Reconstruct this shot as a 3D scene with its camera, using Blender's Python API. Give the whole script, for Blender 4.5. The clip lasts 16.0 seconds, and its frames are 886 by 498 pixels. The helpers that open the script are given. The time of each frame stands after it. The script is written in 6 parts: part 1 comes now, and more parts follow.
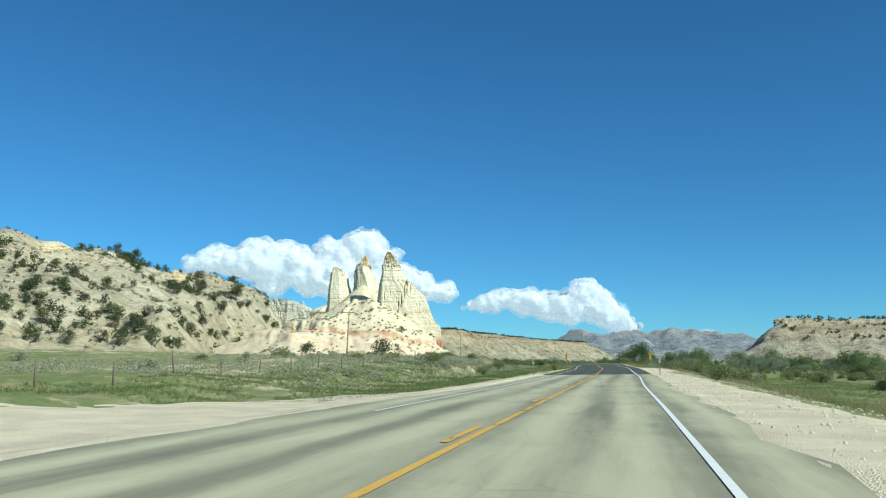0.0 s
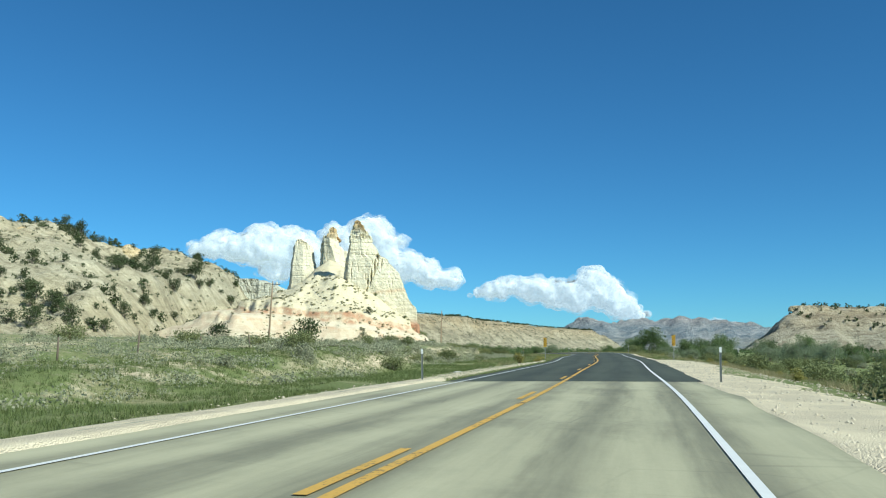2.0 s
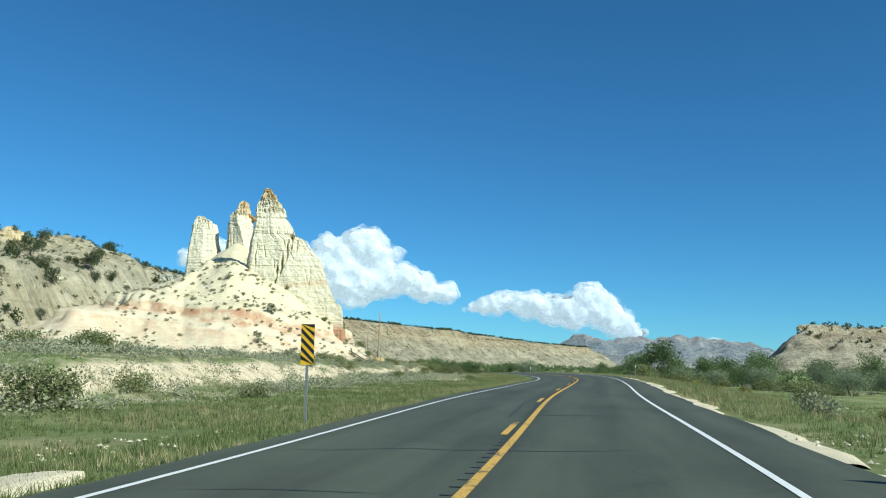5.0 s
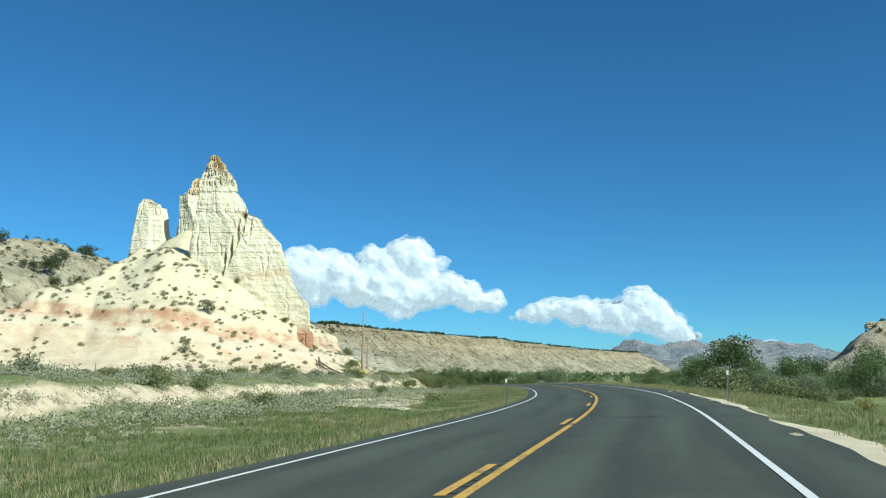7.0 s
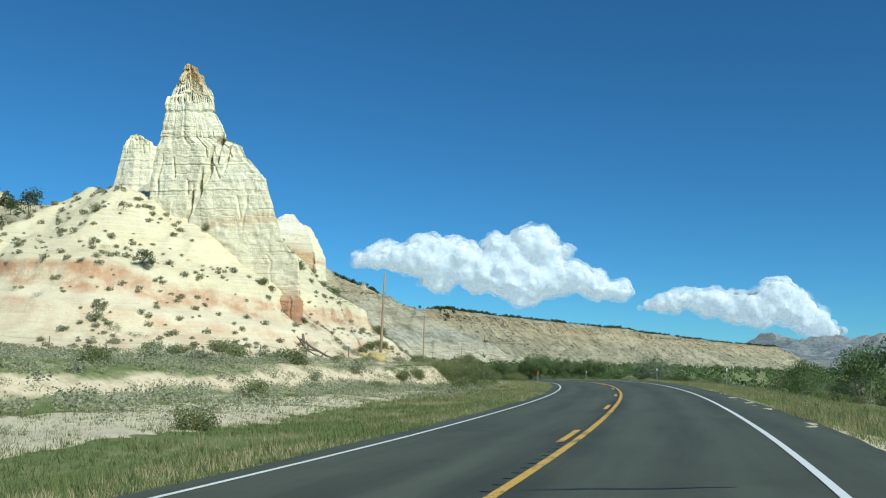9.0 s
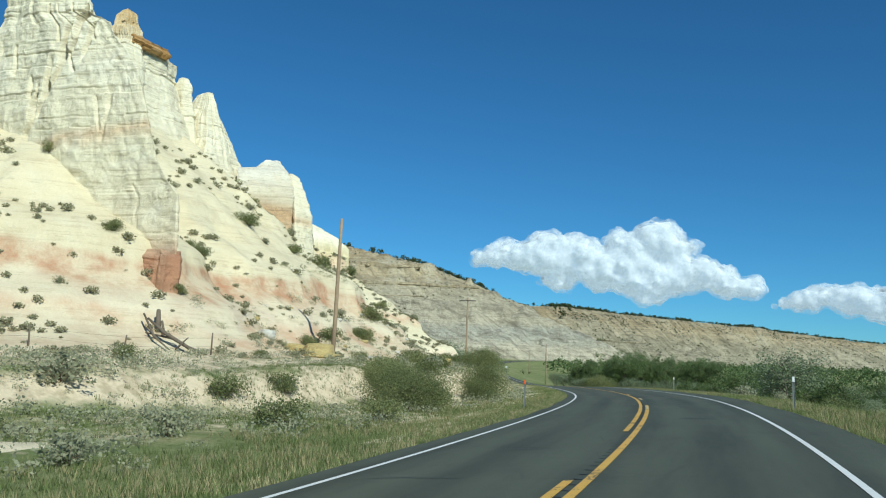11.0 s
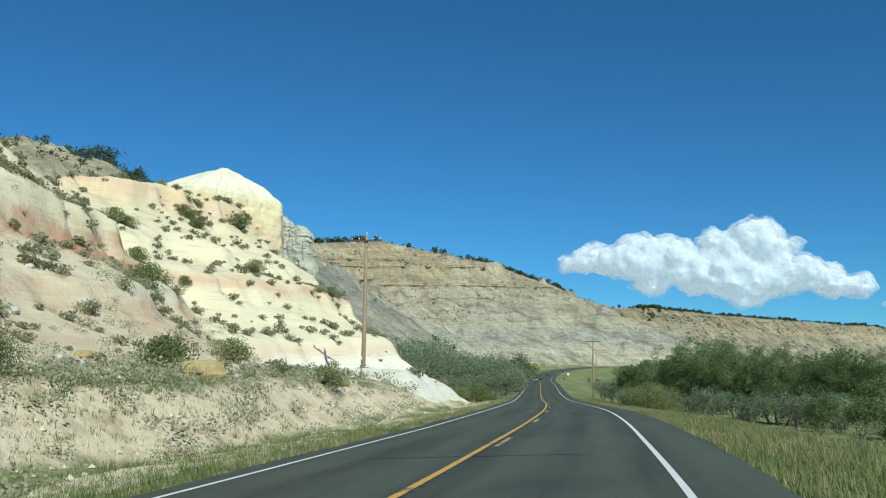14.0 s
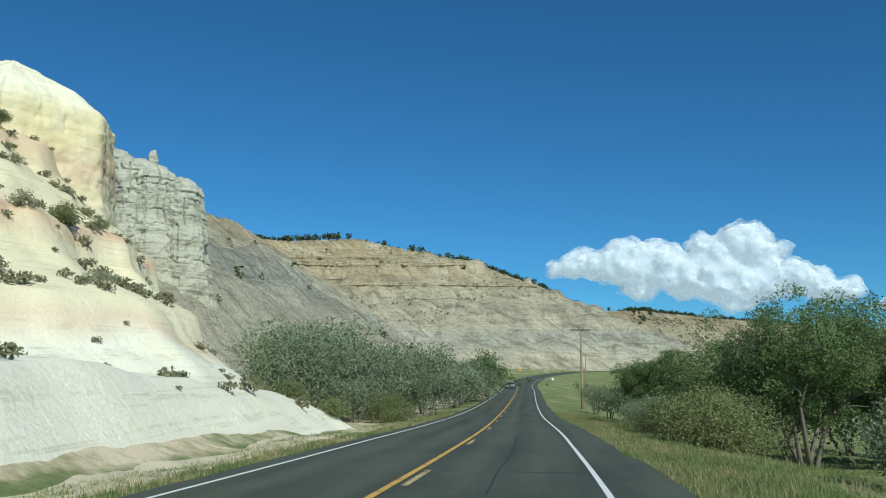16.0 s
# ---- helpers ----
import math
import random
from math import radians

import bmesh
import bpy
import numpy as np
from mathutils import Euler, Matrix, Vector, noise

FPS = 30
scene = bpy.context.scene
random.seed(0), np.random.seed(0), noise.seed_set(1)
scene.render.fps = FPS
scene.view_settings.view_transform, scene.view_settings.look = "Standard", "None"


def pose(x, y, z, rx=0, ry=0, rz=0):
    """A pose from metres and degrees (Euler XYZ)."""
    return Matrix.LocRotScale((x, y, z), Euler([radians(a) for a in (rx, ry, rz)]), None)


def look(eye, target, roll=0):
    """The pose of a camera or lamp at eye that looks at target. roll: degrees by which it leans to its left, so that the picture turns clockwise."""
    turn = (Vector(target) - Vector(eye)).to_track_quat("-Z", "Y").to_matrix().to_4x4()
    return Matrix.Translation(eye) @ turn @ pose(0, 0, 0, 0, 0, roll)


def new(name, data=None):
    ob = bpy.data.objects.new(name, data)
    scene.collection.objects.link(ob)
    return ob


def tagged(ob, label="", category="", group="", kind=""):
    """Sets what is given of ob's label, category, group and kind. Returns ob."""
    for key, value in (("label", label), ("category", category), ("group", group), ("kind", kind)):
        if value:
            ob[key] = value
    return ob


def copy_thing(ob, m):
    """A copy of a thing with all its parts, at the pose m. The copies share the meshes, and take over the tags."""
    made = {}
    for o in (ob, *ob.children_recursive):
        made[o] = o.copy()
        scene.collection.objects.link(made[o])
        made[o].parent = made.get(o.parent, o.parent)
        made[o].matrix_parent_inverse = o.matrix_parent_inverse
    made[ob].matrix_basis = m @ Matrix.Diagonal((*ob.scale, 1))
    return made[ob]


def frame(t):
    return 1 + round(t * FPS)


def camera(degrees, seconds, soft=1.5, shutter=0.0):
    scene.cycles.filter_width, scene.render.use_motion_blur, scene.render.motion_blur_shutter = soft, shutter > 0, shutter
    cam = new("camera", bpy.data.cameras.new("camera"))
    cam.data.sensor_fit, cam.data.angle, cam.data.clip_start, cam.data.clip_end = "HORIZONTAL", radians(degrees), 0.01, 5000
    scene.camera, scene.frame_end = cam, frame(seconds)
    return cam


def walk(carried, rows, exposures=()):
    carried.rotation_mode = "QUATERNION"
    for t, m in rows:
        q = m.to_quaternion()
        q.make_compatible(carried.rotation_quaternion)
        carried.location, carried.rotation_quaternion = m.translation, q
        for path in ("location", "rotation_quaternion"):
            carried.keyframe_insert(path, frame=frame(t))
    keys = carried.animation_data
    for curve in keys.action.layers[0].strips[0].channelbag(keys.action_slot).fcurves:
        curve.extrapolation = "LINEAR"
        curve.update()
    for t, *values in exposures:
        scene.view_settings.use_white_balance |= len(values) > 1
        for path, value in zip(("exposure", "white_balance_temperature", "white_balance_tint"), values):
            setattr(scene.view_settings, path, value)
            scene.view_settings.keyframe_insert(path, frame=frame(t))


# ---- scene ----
cam = camera(55.2, 16.0, soft=1.1)

PATH = [
    (0, (0.0, 0.0, 1.27), (-0.001, 1.982, 1.538), 0.0),
    (0.5, (2.243, 10.632, 1.278), (2.234, 12.617, 1.523), -0.1),
    (1, (4.534, 21.27, 1.284), (4.516, 23.253, 1.544), 0.0),
    (1.5, (6.792, 31.939, 1.301), (6.762, 33.921, 1.568), 0.5),
    (2, (8.983, 42.65, 1.36), (8.963, 44.636, 1.599), 0.3),
    (2.5, (11.201, 53.405, 1.448), (11.216, 55.391, 1.687), 0.7),
    (3, (13.366, 64.208, 1.516), (13.409, 66.194, 1.753), 0.9),
    (3.5, (15.358, 75.085, 1.569), (15.401, 77.071, 1.796), 0.6),
    (4, (17.498, 85.983, 1.657), (17.549, 87.968, 1.899), 1.2),
    (4.2, (18.339, 90.342, 1.697), (18.388, 92.325, 1.952), 1.3),
    (6.3, (26.445, 136.106, 2.112), (26.307, 138.082, 2.391), 1.0),
    (6.5, (27.297, 140.438, 2.126), (27.168, 142.414, 2.407), 0.7),
    (7, (29.463, 151.242, 2.142), (29.338, 153.217, 2.437), 0.0),
    (7.5, (31.481, 161.987, 2.151), (31.31, 163.957, 2.453), -0.4),
    (8, (33.385, 172.69, 2.179), (33.125, 174.652, 2.461), 0.5),
    (8.5, (35.103, 183.423, 2.247), (34.761, 185.377, 2.503), 1.2),
    (9, (36.477, 194.215, 2.34), (36.057, 196.152, 2.603), 1.6),
    (9.2, (36.93, 198.55, 2.375), (36.475, 200.478, 2.648), 1.8),
    (11.3, (38.051, 244.398, 2.53), (37.3, 246.234, 2.786), 1.7),
    (11.5, (37.902, 248.731, 2.505), (37.109, 250.548, 2.769), 1.5),
    (12, (37.296, 259.529, 2.405), (36.414, 261.304, 2.67), 1.1),
    (12.5, (36.284, 270.261, 2.265), (35.362, 272.02, 2.508), 0.7),
    (13, (34.945, 280.935, 2.108), (34.022, 282.695, 2.333), 1.0),
    (13.5, (33.235, 291.548, 1.956), (32.323, 293.312, 2.198), 1.9),
    (14, (31.128, 302.115, 1.781), (30.24, 303.886, 2.053), 0.7),
    (14.5, (28.514, 312.652, 1.591), (27.646, 314.431, 1.874), -1.7),
    (15, (25.409, 323.143, 1.377), (24.533, 324.922, 1.639), -1.6),
    (15.5, (22.092, 333.617, 1.157), (21.226, 335.401, 1.416), -0.5),
    (16, (18.695, 344.09, 0.946), (17.832, 345.871, 1.235), 0.3),
]
walk(cam, [(t, look(eye, target, roll)) for t, eye, target, roll in PATH], [(0.0, 0.25, 6050, -6), (4.2, 0.28, 6050, -6), (8.5, 0.17, 6050, -6), (9.2, 0.03, 5920, -6), (11.5, -0.03, 5920, -6), (14.5, 0.0, 5920, -6), (16, -0.08, 5920, -6)])

# ---- sky and sun ----
SUN_TO = Vector((0.60, -0.50, 0.63)).normalized()
world = bpy.data.worlds.new("sky")
scene.world = world
world.use_nodes = True
wn = world.node_tree
sky = wn.nodes.new("ShaderNodeTexSky")
sky.sky_type = 'NISHITA'
sky.sun_disc = False
sky.sun_elevation = math.asin(SUN_TO.z)
sky.sun_rotation = math.atan2(SUN_TO.x, SUN_TO.y)
sky.altitude = 1800
sky.air_density = 1.0
sky.dust_density = 0.05
sky.ozone_density = 6.0
clear = wn.nodes.new("ShaderNodeMix")
clear.data_type, clear.blend_type = 'RGBA', 'MULTIPLY'
clear.inputs[0].default_value = 1.0
clear.inputs[7].default_value = (0.49, 0.845, 1.00, 1)
wn.links.new(sky.outputs[0], clear.inputs[6])
wn.links.new(clear.outputs[2], wn.nodes["Background"].inputs[0])
wn.nodes["Background"].inputs[1].default_value = 0.092
sun = new("sun", bpy.data.lights.new("sun", 'SUN'))
sun.data.energy = 5.0
sun.data.angle = radians(0.53)
sun.data.color = (1.0, 0.94, 0.84)
sun.matrix_world = look(SUN_TO * 100, (0, 0, 0))


# ---- noise and mesh helpers ----
def _hash(ix, iy, iz):
    n = (ix.astype(np.int64) * 374761393 + iy.astype(np.int64) * 668265263 + iz.astype(np.int64) * 2147483647) & 0xFFFFFFFF
    n = ((n ^ (n >> 13)) * 1274126177) & 0xFFFFFFFF
    n = ((n ^ (n >> 15)) * 2246822519) & 0xFFFFFFFF
    return ((n ^ (n >> 16)) & 0xFFFF) / 32767.5 - 1.0


def vnoise(x, y, z=0.0):
    """Smooth value noise in -1..1 on arrays."""
    x, y, z = np.broadcast_arrays(np.asarray(x, float), np.asarray(y, float), np.asarray(z, float))
    fx, fy, fz = np.floor(x), np.floor(y), np.floor(z)
    u, v, w = x - fx, y - fy, z - fz
    u, v, w = u * u * (3 - 2 * u), v * v * (3 - 2 * v), w * w * (3 - 2 * w)
    out = 0
    for a in (0, 1):
        for b in (0, 1):
            for c in (0, 1):
                out = out + _hash(fx + a, fy + b, fz + c) * (u if a else 1 - u) * (v if b else 1 - v) * (w if c else 1 - w)
    return out


def fbm(x, y, z=0.0, octaves=4):
    out, amp = 0, 1.0
    for k in range(octaves):
        out = out + amp * vnoise(x * 2.03 ** k + 17.1 * k, y * 2.03 ** k - 9.7 * k, np.asarray(z) * 2.03 ** k + 3.3 * k)
        amp *= 0.5
    return out / 1.9


def smooth(a, b, x):
    t = np.clip((np.asarray(x, float) - a) / (b - a), 0, 1)
    return t * t * (3 - 2 * t)


def mesh_of(name, verts, faces, mats, smooth_shade=True, mat_index=None):
    me = bpy.data.meshes.new(name)
    me.from_pydata([tuple(v) for v in np.asarray(verts, float).tolist()], [], [tuple(f) for f in faces])
    for m in mats if isinstance(mats, (list, tuple)) else [mats]:
        me.materials.append(m)
    if mat_index is not None:
        me.polygons.foreach_set("material_index", np.asarray(mat_index, np.int32))
    if smooth_shade:
        me.polygons.foreach_set("use_smooth", np.ones(len(me.polygons), bool))
    me.update()
    return me


def grid_faces(nu, nv, wrap=False):
    i, j = np.meshgrid(np.arange(nu - 1), np.arange(nv if wrap else nv - 1), indexing="ij")
    j2 = (j + 1) % nv
    return np.stack([i * nv + j, i * nv + j2, (i + 1) * nv + j2, (i + 1) * nv + j], -1).reshape(-1, 4).tolist()


def part(name, me, parent=None, label="", m=None):
    """One mesh object, under a thing or a part where one is given."""
    ob = new(name, me)
    if parent:
        ob.parent = parent
    if m is not None:
        ob.matrix_basis = m
    if label:
        ob["label"] = label
    return ob


def join(pieces):
    """Vertices and faces of several (verts, faces) as one."""
    vs, fs, n = [], [], 0
    for v, f in pieces:
        v = np.asarray(v, float).reshape(-1, 3)
        vs.append(v)
        fs += [tuple(i + n for i in q) for q in f]
        n += len(v)
    return np.concatenate(vs), fs


def box(x0, x1, y0, y1, z0, z1, bevel=0.0):
    b = min(bevel, (x1 - x0) / 3, (y1 - y0) / 3)
    ring = [(x0 + b, y0), (x1 - b, y0), (x1, y0 + b), (x1, y1 - b), (x1 - b, y1), (x0 + b, y1), (x0, y1 - b), (x0, y0 + b)] if b else [(x0, y0), (x1, y0), (x1, y1), (x0, y1)]
    n = len(ring)
    v = [(x, y, z0) for x, y in ring] + [(x, y, z1) for x, y in ring]
    f = [tuple(range(n))[::-1], tuple(range(n, 2 * n))] + [(i, (i + 1) % n, n + (i + 1) % n, n + i) for i in range(n)]
    return v, f


def tube(path, radii, seg=8):
    """A closed tapering tube along points."""
    path = [Vector(p) for p in path]
    v, f = [], []
    for i, p in enumerate(path):
        d = (path[min(i + 1, len(path) - 1)] - path[max(i - 1, 0)]).normalized()
        a = d.orthogonal().normalized()
        b = d.cross(a)
        r = radii[i] if isinstance(radii, (list, tuple)) else radii
        v += [p + r * (math.cos(2 * math.pi * k / seg) * a + math.sin(2 * math.pi * k / seg) * b) for k in range(seg)]
    for i in range(len(path) - 1):
        f += [(i * seg + k, i * seg + (k + 1) % seg, (i + 1) * seg + (k + 1) % seg, (i + 1) * seg + k) for k in range(seg)]
    f += [tuple(range(seg))[::-1], tuple(range((len(path) - 1) * seg, len(path) * seg))]
    return [tuple(p) for p in v], f


# ---- materials ----
class Nodes:
    """Short hands for building a node material."""

    def __init__(self, name, rough=0.85, spec=0.3):
        self.mat = bpy.data.materials.new(name)
        self.mat.use_nodes = True
        self.t = self.mat.node_tree
        self.bsdf = self.t.nodes["Principled BSDF"]
        self.bsdf.inputs["Roughness"].default_value = rough
        self.bsdf.inputs["Specular IOR Level"].default_value = spec
        self.pos = self.add("ShaderNodeTexCoord").outputs["Object"]

    def add(self, kind, **sets):
        n = self.t.nodes.new(kind)
        for k, v in sets.items():
            n.inputs[k.replace("_", " ")].default_value = v
        return n

    def link(self, a, b):
        self.t.links.new(a, b)

    def scaled(self, sx, sy, sz):
        m = self.add("ShaderNodeMapping")
        m.inputs["Scale"].default_value = (sx, sy, sz)
        self.link(self.pos, m.inputs[0])
        return m.outputs[0]

    def noise(self, scale, detail=4.0, rough=0.55, pos=None):
        n = self.add("ShaderNodeTexNoise", Scale=scale, Detail=detail, Roughness=rough)
        self.link(pos or self.pos, n.inputs["Vector"])
        return n.outputs["Fac"]

    def ramp(self, fac, *stops):
        n = self.add("ShaderNodeValToRGB")
        e = n.color_ramp.elements
        while len(e) < len(stops):
            e.new(0.5)
        for el, (p, c) in zip(e, stops):
            el.position = p
            el.color = (*c, 1) if not isinstance(c, float) else (c, c, c, 1)
        self.link(fac, n.inputs[0])
        return n.outputs[0]

    def math(self, op, a, b=0.0, clamp=False):
        n = self.add("ShaderNodeMath")
        n.operation, n.use_clamp = op, clamp
        for i, v in enumerate((a, b)):
            if isinstance(v, (int, float)):
                n.inputs[i].default_value = v
            else:
                self.link(v, n.inputs[i])
        return n.outputs[0]

    def mix(self, fac, a, b, kind="MIX"):
        n = self.add("ShaderNodeMix")
        n.data_type, n.blend_type = 'RGBA', kind
        for i, v in ((0, fac), (6, a), (7, b)):
            if isinstance(v, (int, float)):
                n.inputs[i].default_value = v
            elif isinstance(v, tuple):
                n.inputs[i].default_value = (*v, 1)
            else:
                self.link(v, n.inputs[i])
        return n.outputs[2]

    def axis(self, name):
        n = self.add("ShaderNodeSeparateXYZ")
        self.link(self.pos, n.inputs[0])
        return n.outputs[name]

    def bump(self, height, strength=0.4, distance=0.1):
        n = self.add("ShaderNodeBump", Strength=strength, Distance=distance)
        self.link(height, n.inputs["Height"])
        self.link(n.outputs[0], self.bsdf.inputs["Normal"])

    def done(self, colour):
        if isinstance(colour, tuple):
            self.bsdf.inputs["Base Color"].default_value = (*colour, 1)
        else:
            self.link(colour, self.bsdf.inputs["Base Color"])
        return self.mat


def mat_plain(name, colour, rough=0.6, grain=8.0, var=0.25, metal=0.0, spec=0.3):
    n = Nodes(name, rough, spec)
    n.bsdf.inputs["Metallic"].default_value = metal
    f = n.noise(grain)
    c = n.mix(f, tuple(v * (1 - var) for v in colour), tuple(min(1, v * (1 + var)) for v in colour))
    n.bump(f, 0.2, 0.01)
    return n.done(c)


def mat_rock(name, bands, pale, dark, strata=0.55, relief=0.5, fine=1.0, coarse=1.0, deep=0.6, dirt=0.3, seams=0.3, tilt=0.0, patch=0.55):
    """Bedded rock: colour bands by height (height, colour), beds, cracks and stains."""
    n = Nodes(name, 0.92, 0.15)
    z = n.axis("Z")
    warp = n.math("MULTIPLY", n.math("SUBTRACT", n.noise(0.06 * coarse, 3), 0.5), 7.0)
    zz = n.math("ADD", n.math("ADD", z, warp), n.math("MULTIPLY", n.math("ADD", n.axis("X"), 5.0), tilt))
    lo, hi = bands[0][0], bands[-1][0]
    fac = n.math("DIVIDE", n.math("SUBTRACT", zz, lo), hi - lo, True)
    col = n.ramp(fac, *[((h - lo) / (hi - lo), c) for h, c in bands])
    beds = n.noise(strata, 5, 0.6, n.scaled(0.12, 0.12, 1.6))
    col = n.mix(n.math("MULTIPLY", n.ramp(beds, (0.35, 1.0), (0.6, 0.0)), dirt), col, dark)
    blotch = n.noise(0.35 * coarse, 6, 0.65)
    col = n.mix(n.math("MULTIPLY", n.ramp(blotch, (0.5 - 0.1 * (patch > 0.6), 0.0), (0.72 - 0.12 * (patch > 0.6), 1.0)), patch), col, pale)
    streak = n.noise(0.5 * coarse, 6, 0.7, n.scaled(1.3, 1.3, 0.12))
    col = n.mix(n.math("MULTIPLY", n.ramp(streak, (0.52, 0.0), (0.72, 1.0)), dirt * 0.8 if coarse == 1.0 else 0.4), col, dark)
    if coarse < 1.0:
        # rills down the slope, scree fans and fallen rocks
        rill = n.noise(1.7 * coarse, 7, 0.75, n.scaled(0.12, 1.0, 0.12))
        col = n.mix(n.ramp(rill, (0.36, 0.8), (0.50, 0.0)), col, dark)
        col = n.mix(n.ramp(rill, (0.54, 0.0), (0.68, 0.8)), col, pale)
        scree = n.noise(0.13 * coarse, 6, 0.7)
        col = n.mix(n.ramp(scree, (0.52, 0.0), (0.66, 0.6)), col, pale)
        rock = n.noise(1.5 * coarse, 10, 0.85)
        col = n.mix(n.ramp(rock, (0.55, 0.0), (0.62, 0.75)), col, dark)
        col = n.mix(n.ramp(rock, (0.36, 0.7), (0.43, 0.0)), col, pale)
    # thin dark partings between beds
    seam = n.noise(3.0 * strata, 4, 0.6, n.scaled(0.05, 0.05, 1.9))
    broken = n.ramp(n.noise(0.9 * coarse, 5, 0.7), (0.42, 0.0), (0.58, 1.0))
    col = n.mix(n.math("MULTIPLY", n.math("MULTIPLY", n.ramp(seam, (0.40, 0.0), (0.435, 1.0), (0.45, 1.0), (0.49, 0.0)), broken), seams), col, dark)
    grain = n.noise(6.0 * fine, 6, 0.7)
    col = n.mix(0.30, col, n.ramp(grain, (0.25, 0.45), (0.75, 1.0)), "MULTIPLY")
    # loose stones and pits
    pits = n.noise(2.6 * fine, 7, 0.8)
    col = n.mix(n.ramp(pits, (0.30, 0.55), (0.42, 0.0)), col, dark)
    h = n.math("ADD", n.math("MULTIPLY", beds, 0.5), n.math("ADD", n.math("MULTIPLY", n.noise(1.4 * fine, 8, 0.72), 1.1), n.math("ADD", n.math("MULTIPLY", streak, 0.25), n.math("MULTIPLY", pits, 0.45))))
    n.bump(h, relief, deep)
    return n.done(col)


CREAM, WHITE, RED, PINK, ORANGE = (0.74, 0.66, 0.48), (0.86, 0.83, 0.73), (0.44, 0.20, 0.11), (0.62, 0.42, 0.28), (0.56, 0.36, 0.15)
DUST = (0.28, 0.22, 0.14)
M_TOWER = mat_rock("pale_bedded_sandstone", [(2, PINK), (7, PINK), (9.5, PINK), (11, CREAM), (17.5, (0.80, 0.73, 0.53)), (18.6, (0.72, 0.56, 0.38)), (19.4, (0.80, 0.73, 0.54)), (36.2, (0.82, 0.76, 0.58)), (38.4, (0.70, 0.53, 0.29)), (41, (0.58, 0.38, 0.16))], (0.88, 0.84, 0.70), (0.36, 0.29, 0.19), 0.9, 0.5, 1.0, deep=0.4, seams=0.5, dirt=0.12)
M_RED = mat_rock("red_sandstone_block", [(0, (0.64, 0.50, 0.35)), (3.5, (0.64, 0.50, 0.35)), (5.5, (0.58, 0.38, 0.25)), (7.0, (0.50, 0.27, 0.16)), (9.2, (0.48, 0.25, 0.15)), (9.8, PINK), (12, CREAM)], (0.60, 0.42, 0.28), (0.26, 0.13, 0.08), 0.5, 0.6)
M_ORANGE = mat_rock("orange_cap_stone", [(30, ORANGE), (37, (0.52, 0.30, 0.11)), (41, ORANGE)], (0.66, 0.50, 0.28), (0.22, 0.11, 0.05), 0.8, 0.6)
M_TALUS = mat_rock("cream_talus_with_red_band", [(1, (0.62, 0.50, 0.36)), (4, (0.64, 0.50, 0.35)), (4.8, PINK), (5.6, (0.70, 0.60, 0.45)), (6.6, (0.70, 0.58, 0.43)), (7.3, (0.50, 0.27, 0.16)), (9.0, (0.50, 0.27, 0.16)), (9.6, (0.72, 0.63, 0.43)), (14, (0.74, 0.65, 0.44)), (28, (0.72, 0.64, 0.44))], (0.75, 0.675, 0.485), (0.42, 0.33, 0.21), 0.4, 0.5, 1.5, deep=0.3, dirt=0.25, seams=0.4, tilt=0.115, patch=0.7)
M_HILL = mat_rock("white_hill_rock", [(-3, (0.84, 0.79, 0.65)), (2.2, (0.84, 0.80, 0.67)), (3.4, (0.74, 0.60, 0.44)), (4.4, (0.79, 0.71, 0.50)), (7.6, (0.77, 0.69, 0.47)), (8.6, (0.66, 0.46, 0.31)), (9.6, (0.76, 0.67, 0.46)), (13, (0.77, 0.69, 0.48)), (17, (0.72, 0.62, 0.40)), (19.5, (0.70, 0.52, 0.35)), (21.5, (0.74, 0.62, 0.36)), (24.8, (0.76, 0.67, 0.42)), (26.5, (0.82, 0.77, 0.60)), (32, (0.83, 0.79, 0.64))], (0.82, 0.75, 0.55), (0.46, 0.37, 0.25), 0.4, 0.5, 1.5, deep=0.2, dirt=0.16, seams=0.4)
M_GREY = mat_rock("grey_shale_slope", [(0, (0.54, 0.50, 0.37)), (10, (0.64, 0.58, 0.44)), (18, (0.50, 0.49, 0.41)), (24, (0.50, 0.49, 0.42)), (30, (0.60, 0.54, 0.40)), (42, (0.52, 0.47, 0.35)), (55, (0.56, 0.49, 0.34)), (62, (0.44, 0.36, 0.23)), (68, (0.62, 0.50, 0.31)), (76, (0.50, 0.41, 0.26)), (88, (0.56, 0.42, 0.24)), (100, (0.38, 0.30, 0.17))], (0.76, 0.69, 0.52), (0.21, 0.185, 0.135), 0.16, 0.9, 0.14, 0.22, 3.5, seams=0.6)
M_BLUFF = mat_rock("grey_green_bluff_rock", [(10, (0.62, 0.58, 0.45)), (24, (0.60, 0.59, 0.48)), (30, (0.64, 0.63, 0.52)), (38, (0.52, 0.50, 0.41))], (0.72, 0.70, 0.58), (0.24, 0.22, 0.17), 0.5, 0.8, 0.8, seams=0.6)
M_SCRUB = mat_rock("scrubby_tan_hillside", [(0, (0.50, 0.43, 0.28)), (14, (0.64, 0.56, 0.37)), (30, (0.52, 0.47, 0.33)), (44, (0.66, 0.57, 0.38)), (60, (0.52, 0.47, 0.35))], (0.82, 0.75, 0.55), (0.27, 0.235, 0.155), 0.25, 1.0, 0.2, 0.25, 1.6, seams=0.4)
